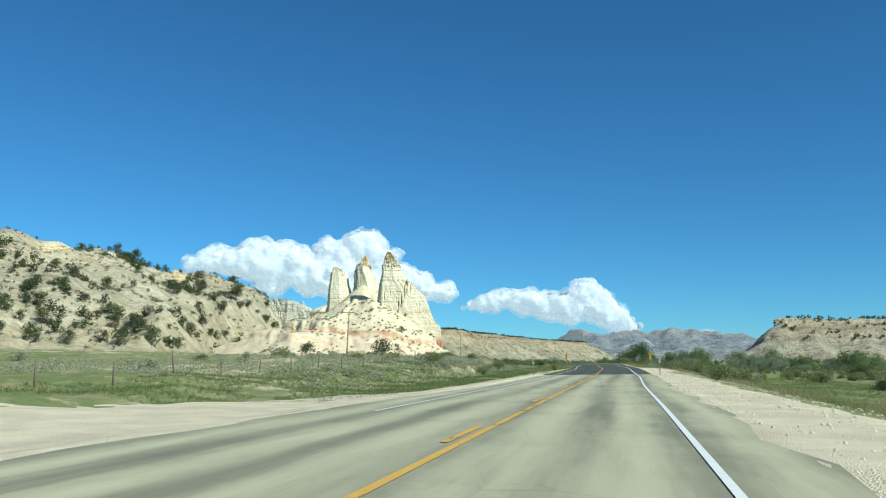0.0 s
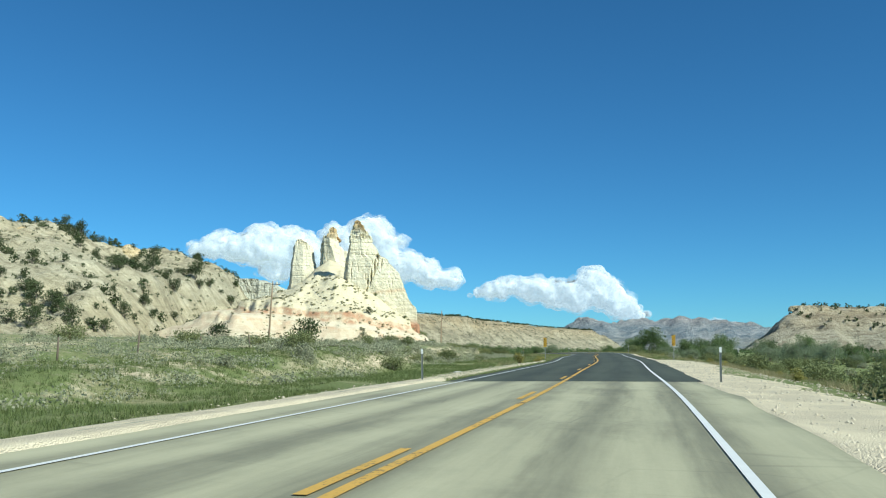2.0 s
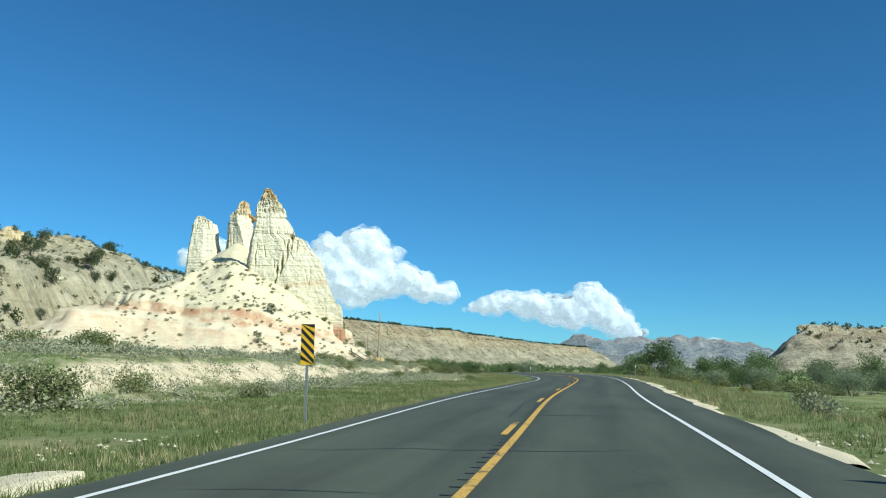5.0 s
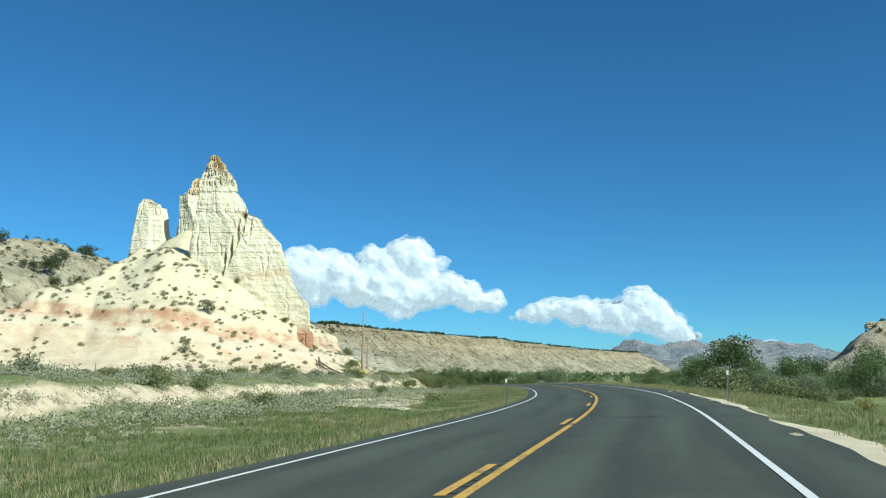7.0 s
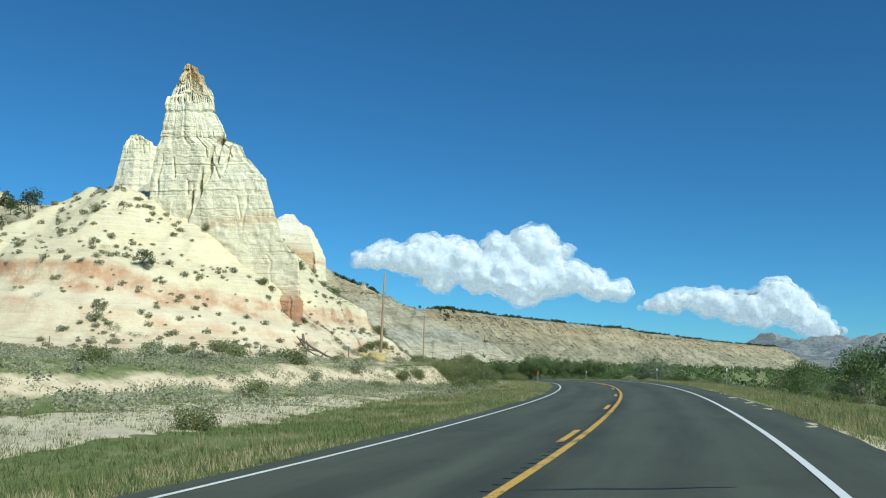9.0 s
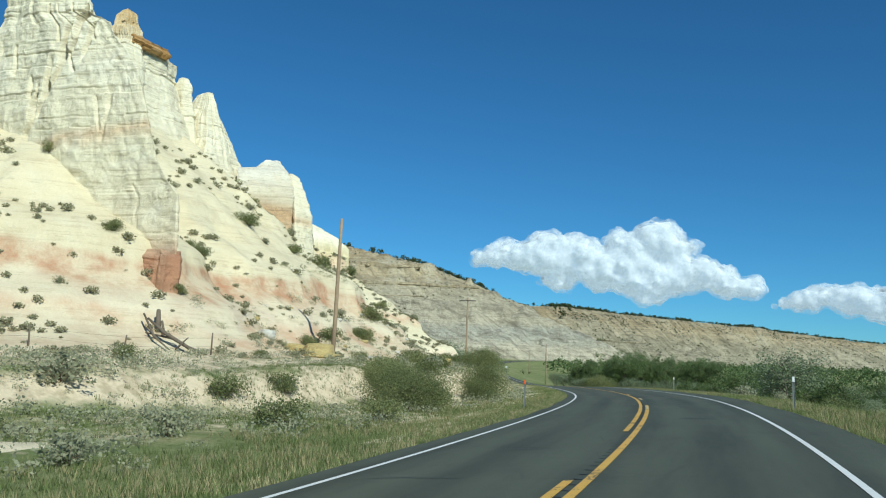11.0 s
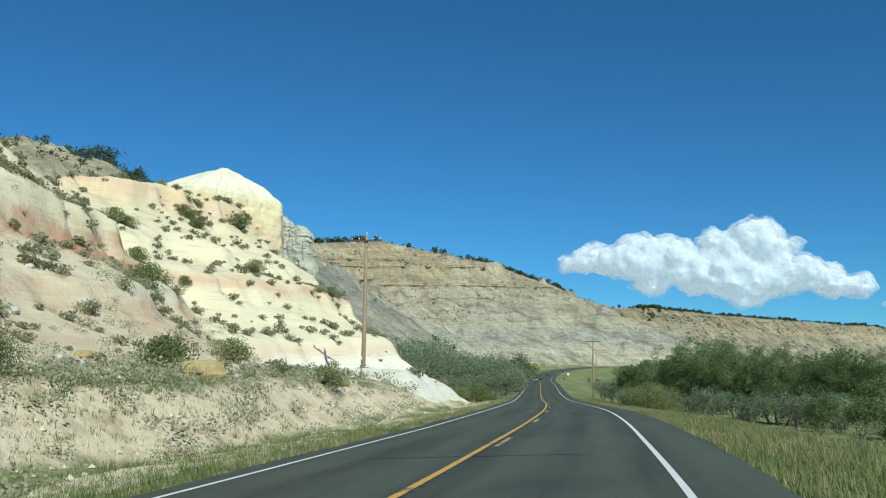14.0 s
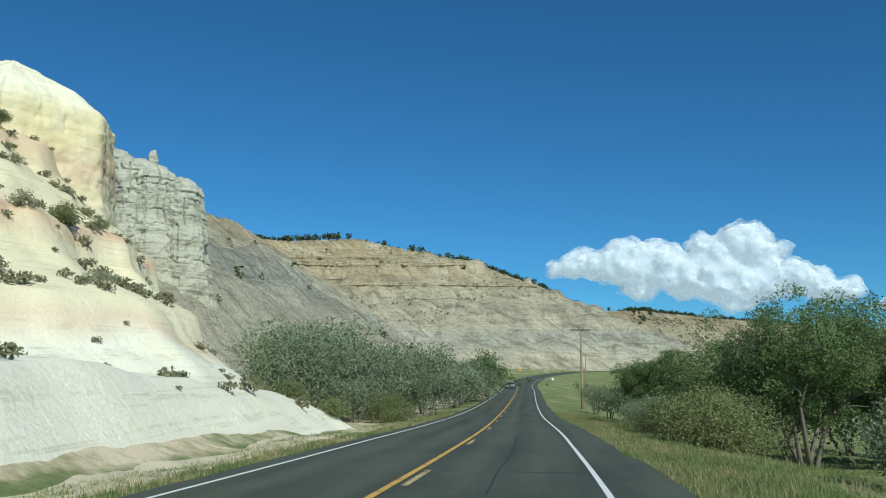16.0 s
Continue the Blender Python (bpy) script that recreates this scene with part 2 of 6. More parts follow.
M_MESA = mat_rock("tan_mesa_slope", [(0, (0.50, 0.46, 0.33)), (20, (0.62, 0.57, 0.43)), (38, (0.66, 0.56, 0.39)), (46, (0.52, 0.42, 0.28)), (54, (0.70, 0.58, 0.38)), (60, (0.60, 0.50, 0.34))], (0.78, 0.70, 0.53), (0.26, 0.21, 0.145), 0.10, 1.0, 0.10, 0.14, 8.0, seams=0.6)
M_OUTCROP = mat_rock("pale_yellow_outcrop", [(20, (0.66, 0.58, 0.40)), (36, (0.70, 0.58, 0.36)), (44, (0.66, 0.50, 0.27)), (50, (0.72, 0.64, 0.45))], (0.78, 0.72, 0.55), (0.22, 0.16, 0.09), 0.4, 0.8, 0.5, seams=0.4)
M_LEDGE = mat_rock("tan_ledge_rock", [(20, (0.54, 0.48, 0.36)), (60, (0.58, 0.49, 0.33)), (95, (0.56, 0.44, 0.27))], (0.68, 0.60, 0.44), (0.18, 0.14, 0.09), 0.4, 0.8, 0.4, 0.5, seams=0.5)
M_FIN = mat_rock("orange_and_cream_fin_rock", [(4, PINK), (7, (0.50, 0.30, 0.18)), (9, PINK), (11, (0.64, 0.43, 0.25)), (15, (0.66, 0.46, 0.28)), (19, (0.62, 0.43, 0.26)), (20.5, CREAM), (26, WHITE), (30, WHITE)], (0.74, 0.64, 0.46), DUST, 0.7, 0.6, seams=0.4)

# ---- the road's line: y, x of the centre line, height ----
ROAD = np.array([
    (-60, -15.2, 0.03), (0, -2.52, 0.06), (21, 1.92, 0.13), (43, 6.53, 0.17), (64, 11.10, 0.29), (86, 15.51, 0.39), (113, 20.91, 0.57), (140, 25.28, 0.79), (162, 29.31, 0.90), (183, 32.81, 0.94), (198, 34.63, 0.97), (222, 35.99, 0.97),
    (244, 36.01, 0.95), (260, 35.07, 0.90), (281, 32.56, 0.69), (302, 28.41, 0.31), (323, 22.54, -0.11), (344, 16.01, -0.60), (372, 6.30, -1.43), (411, -8.29, -2.55), (448, -21.92, -2.98), (504, -42.28, -2.75), (575, -68.12, -2.1),
    (618, -81, -1.0), (706, -98, 1.0), (800, -104, 2.2), (900, -95, 3.0)])


def _spline(y, col):
    """Cubic through the rows (Catmull-Rom)."""
    k, v = ROAD[:, 0], ROAD[:, col]
    m = np.gradient(v, k)
    y = np.clip(np.asarray(y, float), k[0], k[-1])
    i = np.clip(np.searchsorted(k, y) - 1, 0, len(k) - 2)
    h = k[i + 1] - k[i]
    t = (y - k[i]) / h
    return (2 * t**3 - 3 * t**2 + 1) * v[i] + (t**3 - 2 * t**2 + t) * h * m[i] + (-2 * t**3 + 3 * t**2) * v[i + 1] + (t**3 - t**2) * h * m[i + 1]


def road_x(y):
    return _spline(y, 1)


def road_z(y):
    return _spline(y, 2)


def heading(y):
    return np.arctan2(road_x(np.asarray(y) + 0.5) - road_x(np.asarray(y) - 0.5), 1.0)


def bank_slope(y):
    """Superelevation in the left-hand curve: rise to the right."""
    return np.interp(y, [0, 100, 160, 210, 280, 330, 370, 450], [0.0, 0.016, 0.032, 0.055, 0.057, 0.041, -0.005, -0.01])


def on_road(y, d, up=0.0):
    """A place d metres right of the centre line."""
    a = heading(y)
    return np.stack([road_x(y) + d * np.cos(a), y - d * np.sin(a), road_z(y) + bank_slope(y) * d - 0.0035 * np.abs(d) + up], -1)


def side(x, y):
    """Signed distance right of the centre line, roughly."""
    return (x - road_x(y)) * np.cos(heading(y))


def ground_z(x, y, fine=1.0):
    x, y = np.broadcast_arrays(np.asarray(x, float), np.asarray(y, float))
    d = side(x, y)
    base = road_z(y) + bank_slope(y) * np.clip(d, -6, 6) - 0.0035 * np.clip(np.abs(d), 0, 6)
    a = np.abs(d)
    z = base - 0.02 - 0.05 * smooth(4.6, 5.4, a)
    n1, n2 = fbm(x * 0.035, y * 0.035), fbm(x * 0.25 + 9, y * 0.25)
    n3 = fine * fbm(x * 1.3, y * 1.3, 2.0, 3)
    # left: verge, shallow ditch, sandy bank, then gently up to the hills
    left = smooth(0, 1, -d)
    start = np.interp(y, [0, 60, 110, 160, 215, 250, 285, 310, 345, 372, 400], [16, 14, 14, 19, 25, 21, 12, 8.5, 7.0, 6.5, 12])
    tall = np.interp(y, [0, 60, 110, 160, 215, 250, 285, 310, 345, 372, 400], [0.3, 0.5, 1.2, 1.6, 1.4, 1.4, 1.8, 2.2, 2.0, 0.8, 0.4])
    u = -d - start - 2.2 * n1 - 1.0 * n2
    rise = -0.35 * smooth(5.2, 8.5, -d) + tall * smooth(0, 3.2, u) + 0.35 * smooth(-4, 1, u) * n2 + 0.022 * np.clip(-d - start, 0, 90)
    rise = rise + 0.25 * smooth(6, 12, -d) * n2 + 0.07 * smooth(5.2, 7, -d) * n3
    # right: verge, then a drop to the valley floor
    r = smooth(0, 1, d)
    fall = -1.3 * smooth(6.5, 17, d) - 0.9 * smooth(17, 45, d) + 0.30 * smooth(7, 14, d) * n2 + 0.6 * smooth(14, 40, d) * n1 + 0.06 * smooth(5.2, 7, d) * n3
    far = smooth(150, 900, a)
    return z + (left * rise + r * fall) * (1 - far) + far * (-1.0 + 2.0 * n1)


def axis_points(lo, hi, near_lo, near_hi, step, grow=1.16):
    pts = list(np.arange(near_lo, near_hi + 1e-6, step))
    s, p = step, near_hi
    while p < hi:
        s *= grow
        p += s
        pts.append(p)
    s, p = step, near_lo
    while p > lo:
        s *= grow
        p -= s
        pts.insert(0, p)
    return np.array(pts)


def sheet(name, xs, ys, height, mat, shift=False):
    X, Y = np.meshgrid(xs, ys, indexing="ij")
    if shift:
        X = X / np.cos(heading(Y)) + road_x(Y)
    Z = height(X, Y)
    return mesh_of(name, np.stack([X, Y, Z], -1).reshape(-1, 3), [f[::-1] for f in grid_faces(len(xs), len(ys))], mat)


def mat_ground():
    """Grass, dry grass and bare sand; the mesh's "cover" says how much grows where."""
    n = Nodes("dry_grass_and_sand", 0.95, 0.1)
    patch = n.noise(0.07, 5, 0.6)
    mid = n.noise(0.5, 5, 0.65)
    fine = n.noise(7.0, 6, 0.75)
    tuft = n.noise(2.2, 6, 0.75)
    sand = n.mix(fine, (0.58, 0.48, 0.33), (0.79, 0.67, 0.49))
    sand = n.mix(n.ramp(n.noise(1.3, 5, 0.7), (0.46, 0.0), (0.62, 0.75)), sand, (0.42, 0.34, 0.22))
    green = n.mix(fine, (0.11, 0.145, 0.048), (0.25, 0.285, 0.12))
    straw = n.mix(fine, (0.27, 0.25, 0.13), (0.47, 0.42, 0.25))
    grass = n.mix(n.ramp(n.noise(0.22, 6, 0.7), (0.48, 0.0), (0.64, 0.75)), green, straw)
    grass = n.mix(n.ramp(tuft, (0.36, 0.6), (0.48, 0.0)), grass, (0.11, 0.12, 0.05))
    grow = n.add("ShaderNodeAttribute")
    grow.attribute_name = "cover"
    amount = n.math("ADD", n.math("ADD", n.math("MULTIPLY", patch, 0.45), n.math("ADD", n.math("MULTIPLY", mid, 0.35), n.math("MULTIPLY", tuft, 0.2))), n.math("MULTIPLY", n.math("SUBTRACT", grow.outputs["Fac"], 0.5), 0.30))
    cover = n.ramp(amount, (0.43, 0.0), (0.53, 1.0))
    geo = n.add("ShaderNodeNewGeometry")
    up = n.add("ShaderNodeSeparateXYZ")
    n.link(geo.outputs["Normal"], up.inputs[0])
    level = n.ramp(n.math("ADD", up.outputs[2], n.math("MULTIPLY", n.math("SUBTRACT", mid, 0.5), 0.12)), (0.87, 0.0), (0.94, 1.0))
    col = n.mix(n.math("MULTIPLY", cover, level), sand, grass)
    n.bump(n.math("ADD", n.math("ADD", fine, mid), tuft), 0.7, 0.12)
    return n.done(col)


def growth(x, y):
    """How much grows on the ground: lush verges and valley, thin sage flats, bare banks."""
    d = side(x, y)
    left = np.interp(-d, [4, 6, 11, 14, 22, 60], [0.8, 0.95, 0.9, 0.66, 0.6, 0.65])
    left = left * (1 - 0.55 * smooth(250, 275, y) * smooth(5.5, 7.5, -d) * (1 - smooth(470, 520, y)))
    right = np.interp(d, [4, 6, 12, 30, 90], [0.6, 0.8, 0.95, 0.9, 0.75])
    return np.where(d < 0, left, right)


def mat_gravel():
    n = Nodes("pale_gravel", 0.95, 0.1)
    v = n.add("ShaderNodeTexVoronoi", Scale=34.0)
    n.link(n.pos, v.inputs["Vector"])
    stones = n.ramp(v.outputs["Distance"], (0.0, (0.82, 0.72, 0.53)), (0.6, (0.58, 0.50, 0.36)))
    dust = n.noise(0.6, 5, 0.6)
    col = n.mix(n.ramp(dust, (0.4, 0.0), (0.65, 0.8)), stones, (0.80, 0.70, 0.50))
    n.bump(n.math("MULTIPLY", v.outputs["Distance"], -1.0), 0.7, 0.05)
    return n.done(col)


def mat_asphalt(name, lo, hi, patch_dark, stain=0.45, tracks=0.3):
    n = Nodes(name, 0.75, 0.35)
    fine = n.noise(45.0, 4, 0.7)
    col = n.mix(n.math("ADD", n.math("MULTIPLY", fine, 0.55), n.math("MULTIPLY", n.noise(9.0, 6, 0.8), 0.45)), tuple(v * 0.8 for v in lo), tuple(v * 1.2 for v in hi))
    across, along = n.add("ShaderNodeAttribute"), n.axis("Y")
    across.attribute_name = "across"
    lanes = n.add("ShaderNodeCombineXYZ")
    n.link(across.outputs["Fac"], lanes.inputs[0])
    n.link(n.math("MULTIPLY", along, 0.07), lanes.inputs[1])
    blotch = n.noise(0.45, 6, 0.65, n.scaled(0.8, 0.5, 1))
    col = n.mix(n.math("MULTIPLY", n.ramp(blotch, (0.5, 0.0), (0.66, 1.0)), stain * 0.8), col, patch_dark)
    smear = n.noise(1.1, 6, 0.65, lanes.outputs[0])
    col = n.mix(n.math("MULTIPLY", n.ramp(smear, (0.50, 0.0), (0.66, 1.0)), stain), col, patch_dark)
    col = n.mix(n.math("MULTIPLY", n.ramp(smear, (0.34, 1.0), (0.48, 0.0)), stain * 0.7), col, tuple(min(1.0, v * 1.25) for v in hi))
    crackle = n.add("ShaderNodeTexVoronoi", Scale=0.8)
    crackle.feature = 'DISTANCE_TO_EDGE'
    n.link(n.pos, crackle.inputs["Vector"])
    col = n.mix(n.math("MULTIPLY", n.ramp(crackle.outputs["Distance"], (0.0, 0.5), (0.025, 0.0)), n.ramp(n.noise(0.2, 3), (0.48, 0.0), (0.62, 1.0))), col, patch_dark)
    worn = n.noise(0.12, 4, 0.5)
    col = n.mix(n.math("MULTIPLY", worn, 0.3), col, tuple(min(1.0, v * 1.5) for v in hi))
    # wheel tracks: polished pale strips, an oily one between them
    lane = n.math("ADD", across.outputs["Fac"], n.math("MULTIPLY", n.math("SUBTRACT", n.noise(0.16, 4, 0.6), 0.5), 0.4))
    wave = n.math("COSINE", n.math("MULTIPLY", n.math("SUBTRACT", n.math("ABSOLUTE", lane), 0.95), 2 * math.pi / 1.65))
    patchy = n.ramp(n.noise(0.5, 5, 0.65, lanes.outputs[0]), (0.3, 0.0), (0.6, 1.0))
    col = n.mix(n.math("MULTIPLY", n.math("MULTIPLY", n.math("MAXIMUM", wave, 0.0), patchy), tracks), col, tuple(min(1.0, v * 1.35) for v in hi))
    col = n.mix(n.math("MULTIPLY", n.math("MULTIPLY", n.math("MAXIMUM", n.math("MULTIPLY", wave, -1.0), 0.0), patchy), tracks), col, patch_dark)
    n.bump(fine, 0.35, 0.006)
    return n.done(col)


M_GROUND = mat_ground()
M_GRAVEL = mat_gravel()
M_OLD = mat_asphalt("worn_grey_asphalt", (0.27, 0.255, 0.165), (0.40, 0.378, 0.25), (0.115, 0.112, 0.08), 0.72, 0.6)
M_NEW = mat_asphalt("dark_asphalt", (0.045, 0.050, 0.034), (0.079, 0.087, 0.061), (0.024, 0.026, 0.020), 0.62, 0.32)
M_WHITE = mat_plain("white_road_paint", (0.72, 0.72, 0.70), 0.6, 5, 0.12)


def mat_paint(name, colour, under, wear):
    """Road paint worn through to the asphalt in flakes."""
    n = Nodes(name, 0.65, 0.3)
    col = n.mix(n.noise(5.0), tuple(v * 0.85 for v in colour), tuple(v * 1.15 for v in colour))
    flake = n.math("ADD", n.math("MULTIPLY", n.noise(1.1, 4, 0.6), 0.5), n.math("MULTIPLY", n.noise(16.0, 5, 0.7), 0.5))
    return n.done(n.mix(n.ramp(flake, (wear, 0.95), (wear + 0.04, 0.0)), col, under))


M_YELLOW = mat_paint("yellow_road_paint", (0.60, 0.36, 0.075), (0.09, 0.085, 0.065), 0.415)

xs = axis_points(-4800, 4800, -45, 45, 0.7)
ys = axis_points(-400, 4900, -12, 470, 1.0)
ground_mesh = sheet("ground", xs, ys, ground_z, M_GROUND, True)
co = np.empty(len(ground_mesh.vertices) * 3)
ground_mesh.vertices.foreach_get("co", co)
ground_mesh.attributes.new("cover", 'FLOAT', 'POINT').data.foreach_set("value", growth(co[0::3], co[1::3]).astype(np.float32))
ground = tagged(part("ground", ground_mesh), "dry valley floor of grass, sage and pale sand", "ground", kind="structure")


def ribbon(y0, y1, d0, d1, up, step=1.5, ragged=0.0, seed=0.0, thick=0.0):
    """A strip of the road between two offsets."""
    y = np.arange(y0, y1 + step * 0.5, step)
    y[-1] = y1
    a = d0 + (ragged * fbm(y * 0.35 + seed, 3.0 + seed) if ragged else 0) * (1 if d0 < 0 else 0)
    b = d1 + (ragged * fbm(y * 0.35 + seed, 8.0 + seed) if ragged else 0) * (1 if d1 > 0 else 0)
    k = max(2, int(abs(d1 - d0) / 1.2) + 1)
    rows = [on_road(y, a + (b - a) * f, up) for f in np.linspace(0, 1, k)]
    if thick:
        e0, e1 = rows[0].copy(), rows[-1].copy()
        e0[:, 2] -= thick
        e1[:, 2] -= thick
        rows = [e0, *rows, e1]
    v = np.stack(rows, 0)
    return v.reshape(-1, 3), [f[::-1] for f in grid_faces(len(rows), len(y))]


def edge(y0, y1, near, far):
    """An edge line, whose lane narrows a little past the first straight."""
    y = np.arange(y0, y1, 1.5)
    d = near + (far - near) * smooth(90, 190, y)
    v = np.stack([on_road(y, d - 0.052, 0.042), on_road(y, d + 0.052, 0.042)])
    return v.reshape(-1, 3), [f[::-1] for f in grid_faces(2, len(y))]




def surface(name, y0, y1, d0, d1, up, ragged, seed, thick, mat, label):
    """A stretch of asphalt that knows how far each place lies from the centre line."""
    v, f = ribbon(y0, y1, d0, d1, up, ragged=ragged, seed=seed, thick=thick)
    me = mesh_of(name, v, f, mat, False)
    me.attributes.new("across", 'FLOAT', 'POINT').data.foreach_set("value", side(v[:, 0], v[:, 1]).astype(np.float32))
    part(name, me, road, label)


SEAM = 71.9
road = tagged(new("road"), "two-lane asphalt highway, patched grey then darker newer surface", "road", kind="structure")
surface("old_surface", -55, SEAM, -5.2, 4.7, 0.03, 0.5, 0.0, 0.06, M_OLD, "worn pale grey asphalt")
surface("new_surface", SEAM, 895, -4.0, 4.75, 0.034, 0.22, 5.0, 0.13, M_NEW, "dark newer asphalt")
part("edge_line", mesh_of("edge_line", *edge(-55, 895, 3.43, 3.43), M_WHITE), road, "white painted edge line")
part("edge_line", mesh_of("edge_line", *edge(20, 895, -3.42, -3.42), M_WHITE), road, "white painted edge line")
part("solid_line", mesh_of("solid_line", *ribbon(-55, 275, 0.06, 0.19, 0.042), M_YELLOW), road, "solid yellow centre line")
part("solid_line", mesh_of("solid_line", *ribbon(262, 895, -0.19, -0.06, 0.042), M_YELLOW), road, "solid yellow centre line")

# ---- hills ----


def ridge(x, y, poly, slope, flat=None, round_top=1.5):
    """Height of a ridge: falls off on both sides of a crest line (x, y, z); flat: slope on the left side alone."""
    best = np.full(np.shape(x), -1e9)
    for (x0, y0, z0), (x1, y1, z1) in zip(poly, poly[1:]):
        dx, dy = x1 - x0, y1 - y0
        L2 = dx * dx + dy * dy
        t = np.clip(((x - x0) * dx + (y - y0) * dy) / L2, 0, 1)
        px, py = x0 + t * dx, y0 + t * dy
        dist = np.hypot(x - px, y - py)
        sl = slope
        if flat is not None:
            sl = np.where((dx * (y - py) - dy * (x - px)) > 0, flat, slope)
        best = np.maximum(best, z0 + t * (z1 - z0) - sl * (np.sqrt(dist**2 + round_top**2) - round_top))
    return best


def settle(x, y, h, lift=2.0):
    """Blend a hill's height into the ground, keeping it clear of the road."""
    toe = ground_z(x, y, 0.0)
    room = smooth(6.0, 13.0, np.abs(side(x, y)))
    up = lift * np.log1p(np.exp(np.clip((h - toe - 0.8) / lift, -30, 30))) - 0.35
    return toe + up * room - 0.4 * (1 - room)


def gullies(x, y, size, amp, sharp=True, octaves=5):
    n = fbm(x / size, y / size, 1.0, octaves)
    return -amp * np.abs(n) + amp * 0.3 if sharp else amp * n


BUTTE = [
    ([(-84, 303, 6), (-70, 300, 11), (-58, 298, 14.5), (-46, 297, 18), (-38, 295, 20.8), (-30, 290, 22.6), (-24.5, 287.6, 23.6), (-21.7, 288, 22.2), (-15.7, 289, 19.3), (-12.5, 289.5, 16.5), (-8, 290.2, 12.0), (-4, 290.6, 6.6)], 0.90),
    ([(-36, 297, 21), (-29, 308, 30.0), (-27.5, 318, 28.6), (-26.5, 323, 26.4), (-25, 330, 21), (-24, 338, 18)], 0.86),
    ([(-30, 289, 23.5), (-36, 280, 16.5), (-42, 272, 12.6), (-47, 264, 10.5), (-51, 257, 6)], 0.75),
    ([(-26, 322, 23), (-17, 319, 14.5), (-7, 316, 7)], 0.95)]


def terrace(h, levels, wave):
    """Ledges: a riser at each level (height, step, length of the tread)."""
    for level, step, tread in levels:
        lv = level + wave
        h = h + step * (smooth(-0.35, 0.35, h - lv) - smooth(0.2, tread, h - lv))
    return h


def butte_z(x, y):
    h = np.max([ridge(x, y, p, s) for p, s in BUTTE], axis=0)
    toe = ground_z(x, y)
    k = smooth(-4, 12, h - toe)
    h = h + k * (gullies(x, y, 9, 3.2, True, 4) + gullies(x + 31, y, 3.0, 1.0, True, 3) + gullies(x, y + 11, 1.3, 0.28, True, 2))
    h = terrace(h, ((9.4, 1.5, 5.0), (5.4, 0.8, 3.0)), 0.6 * fbm(x / 14, y / 14) - 0.115 * (x + 5))
    return settle(x, y, h, 2.2)


butte = tagged(new("rock_butte"), "cream and white sandstone butte with towers and a red band", "rock formation")
part("talus", sheet("talus", np.arange(-100, 14, 0.5), np.arange(250, 360, 0.5), butte_z, M_TALUS), butte, "pale eroded slope with a red band")


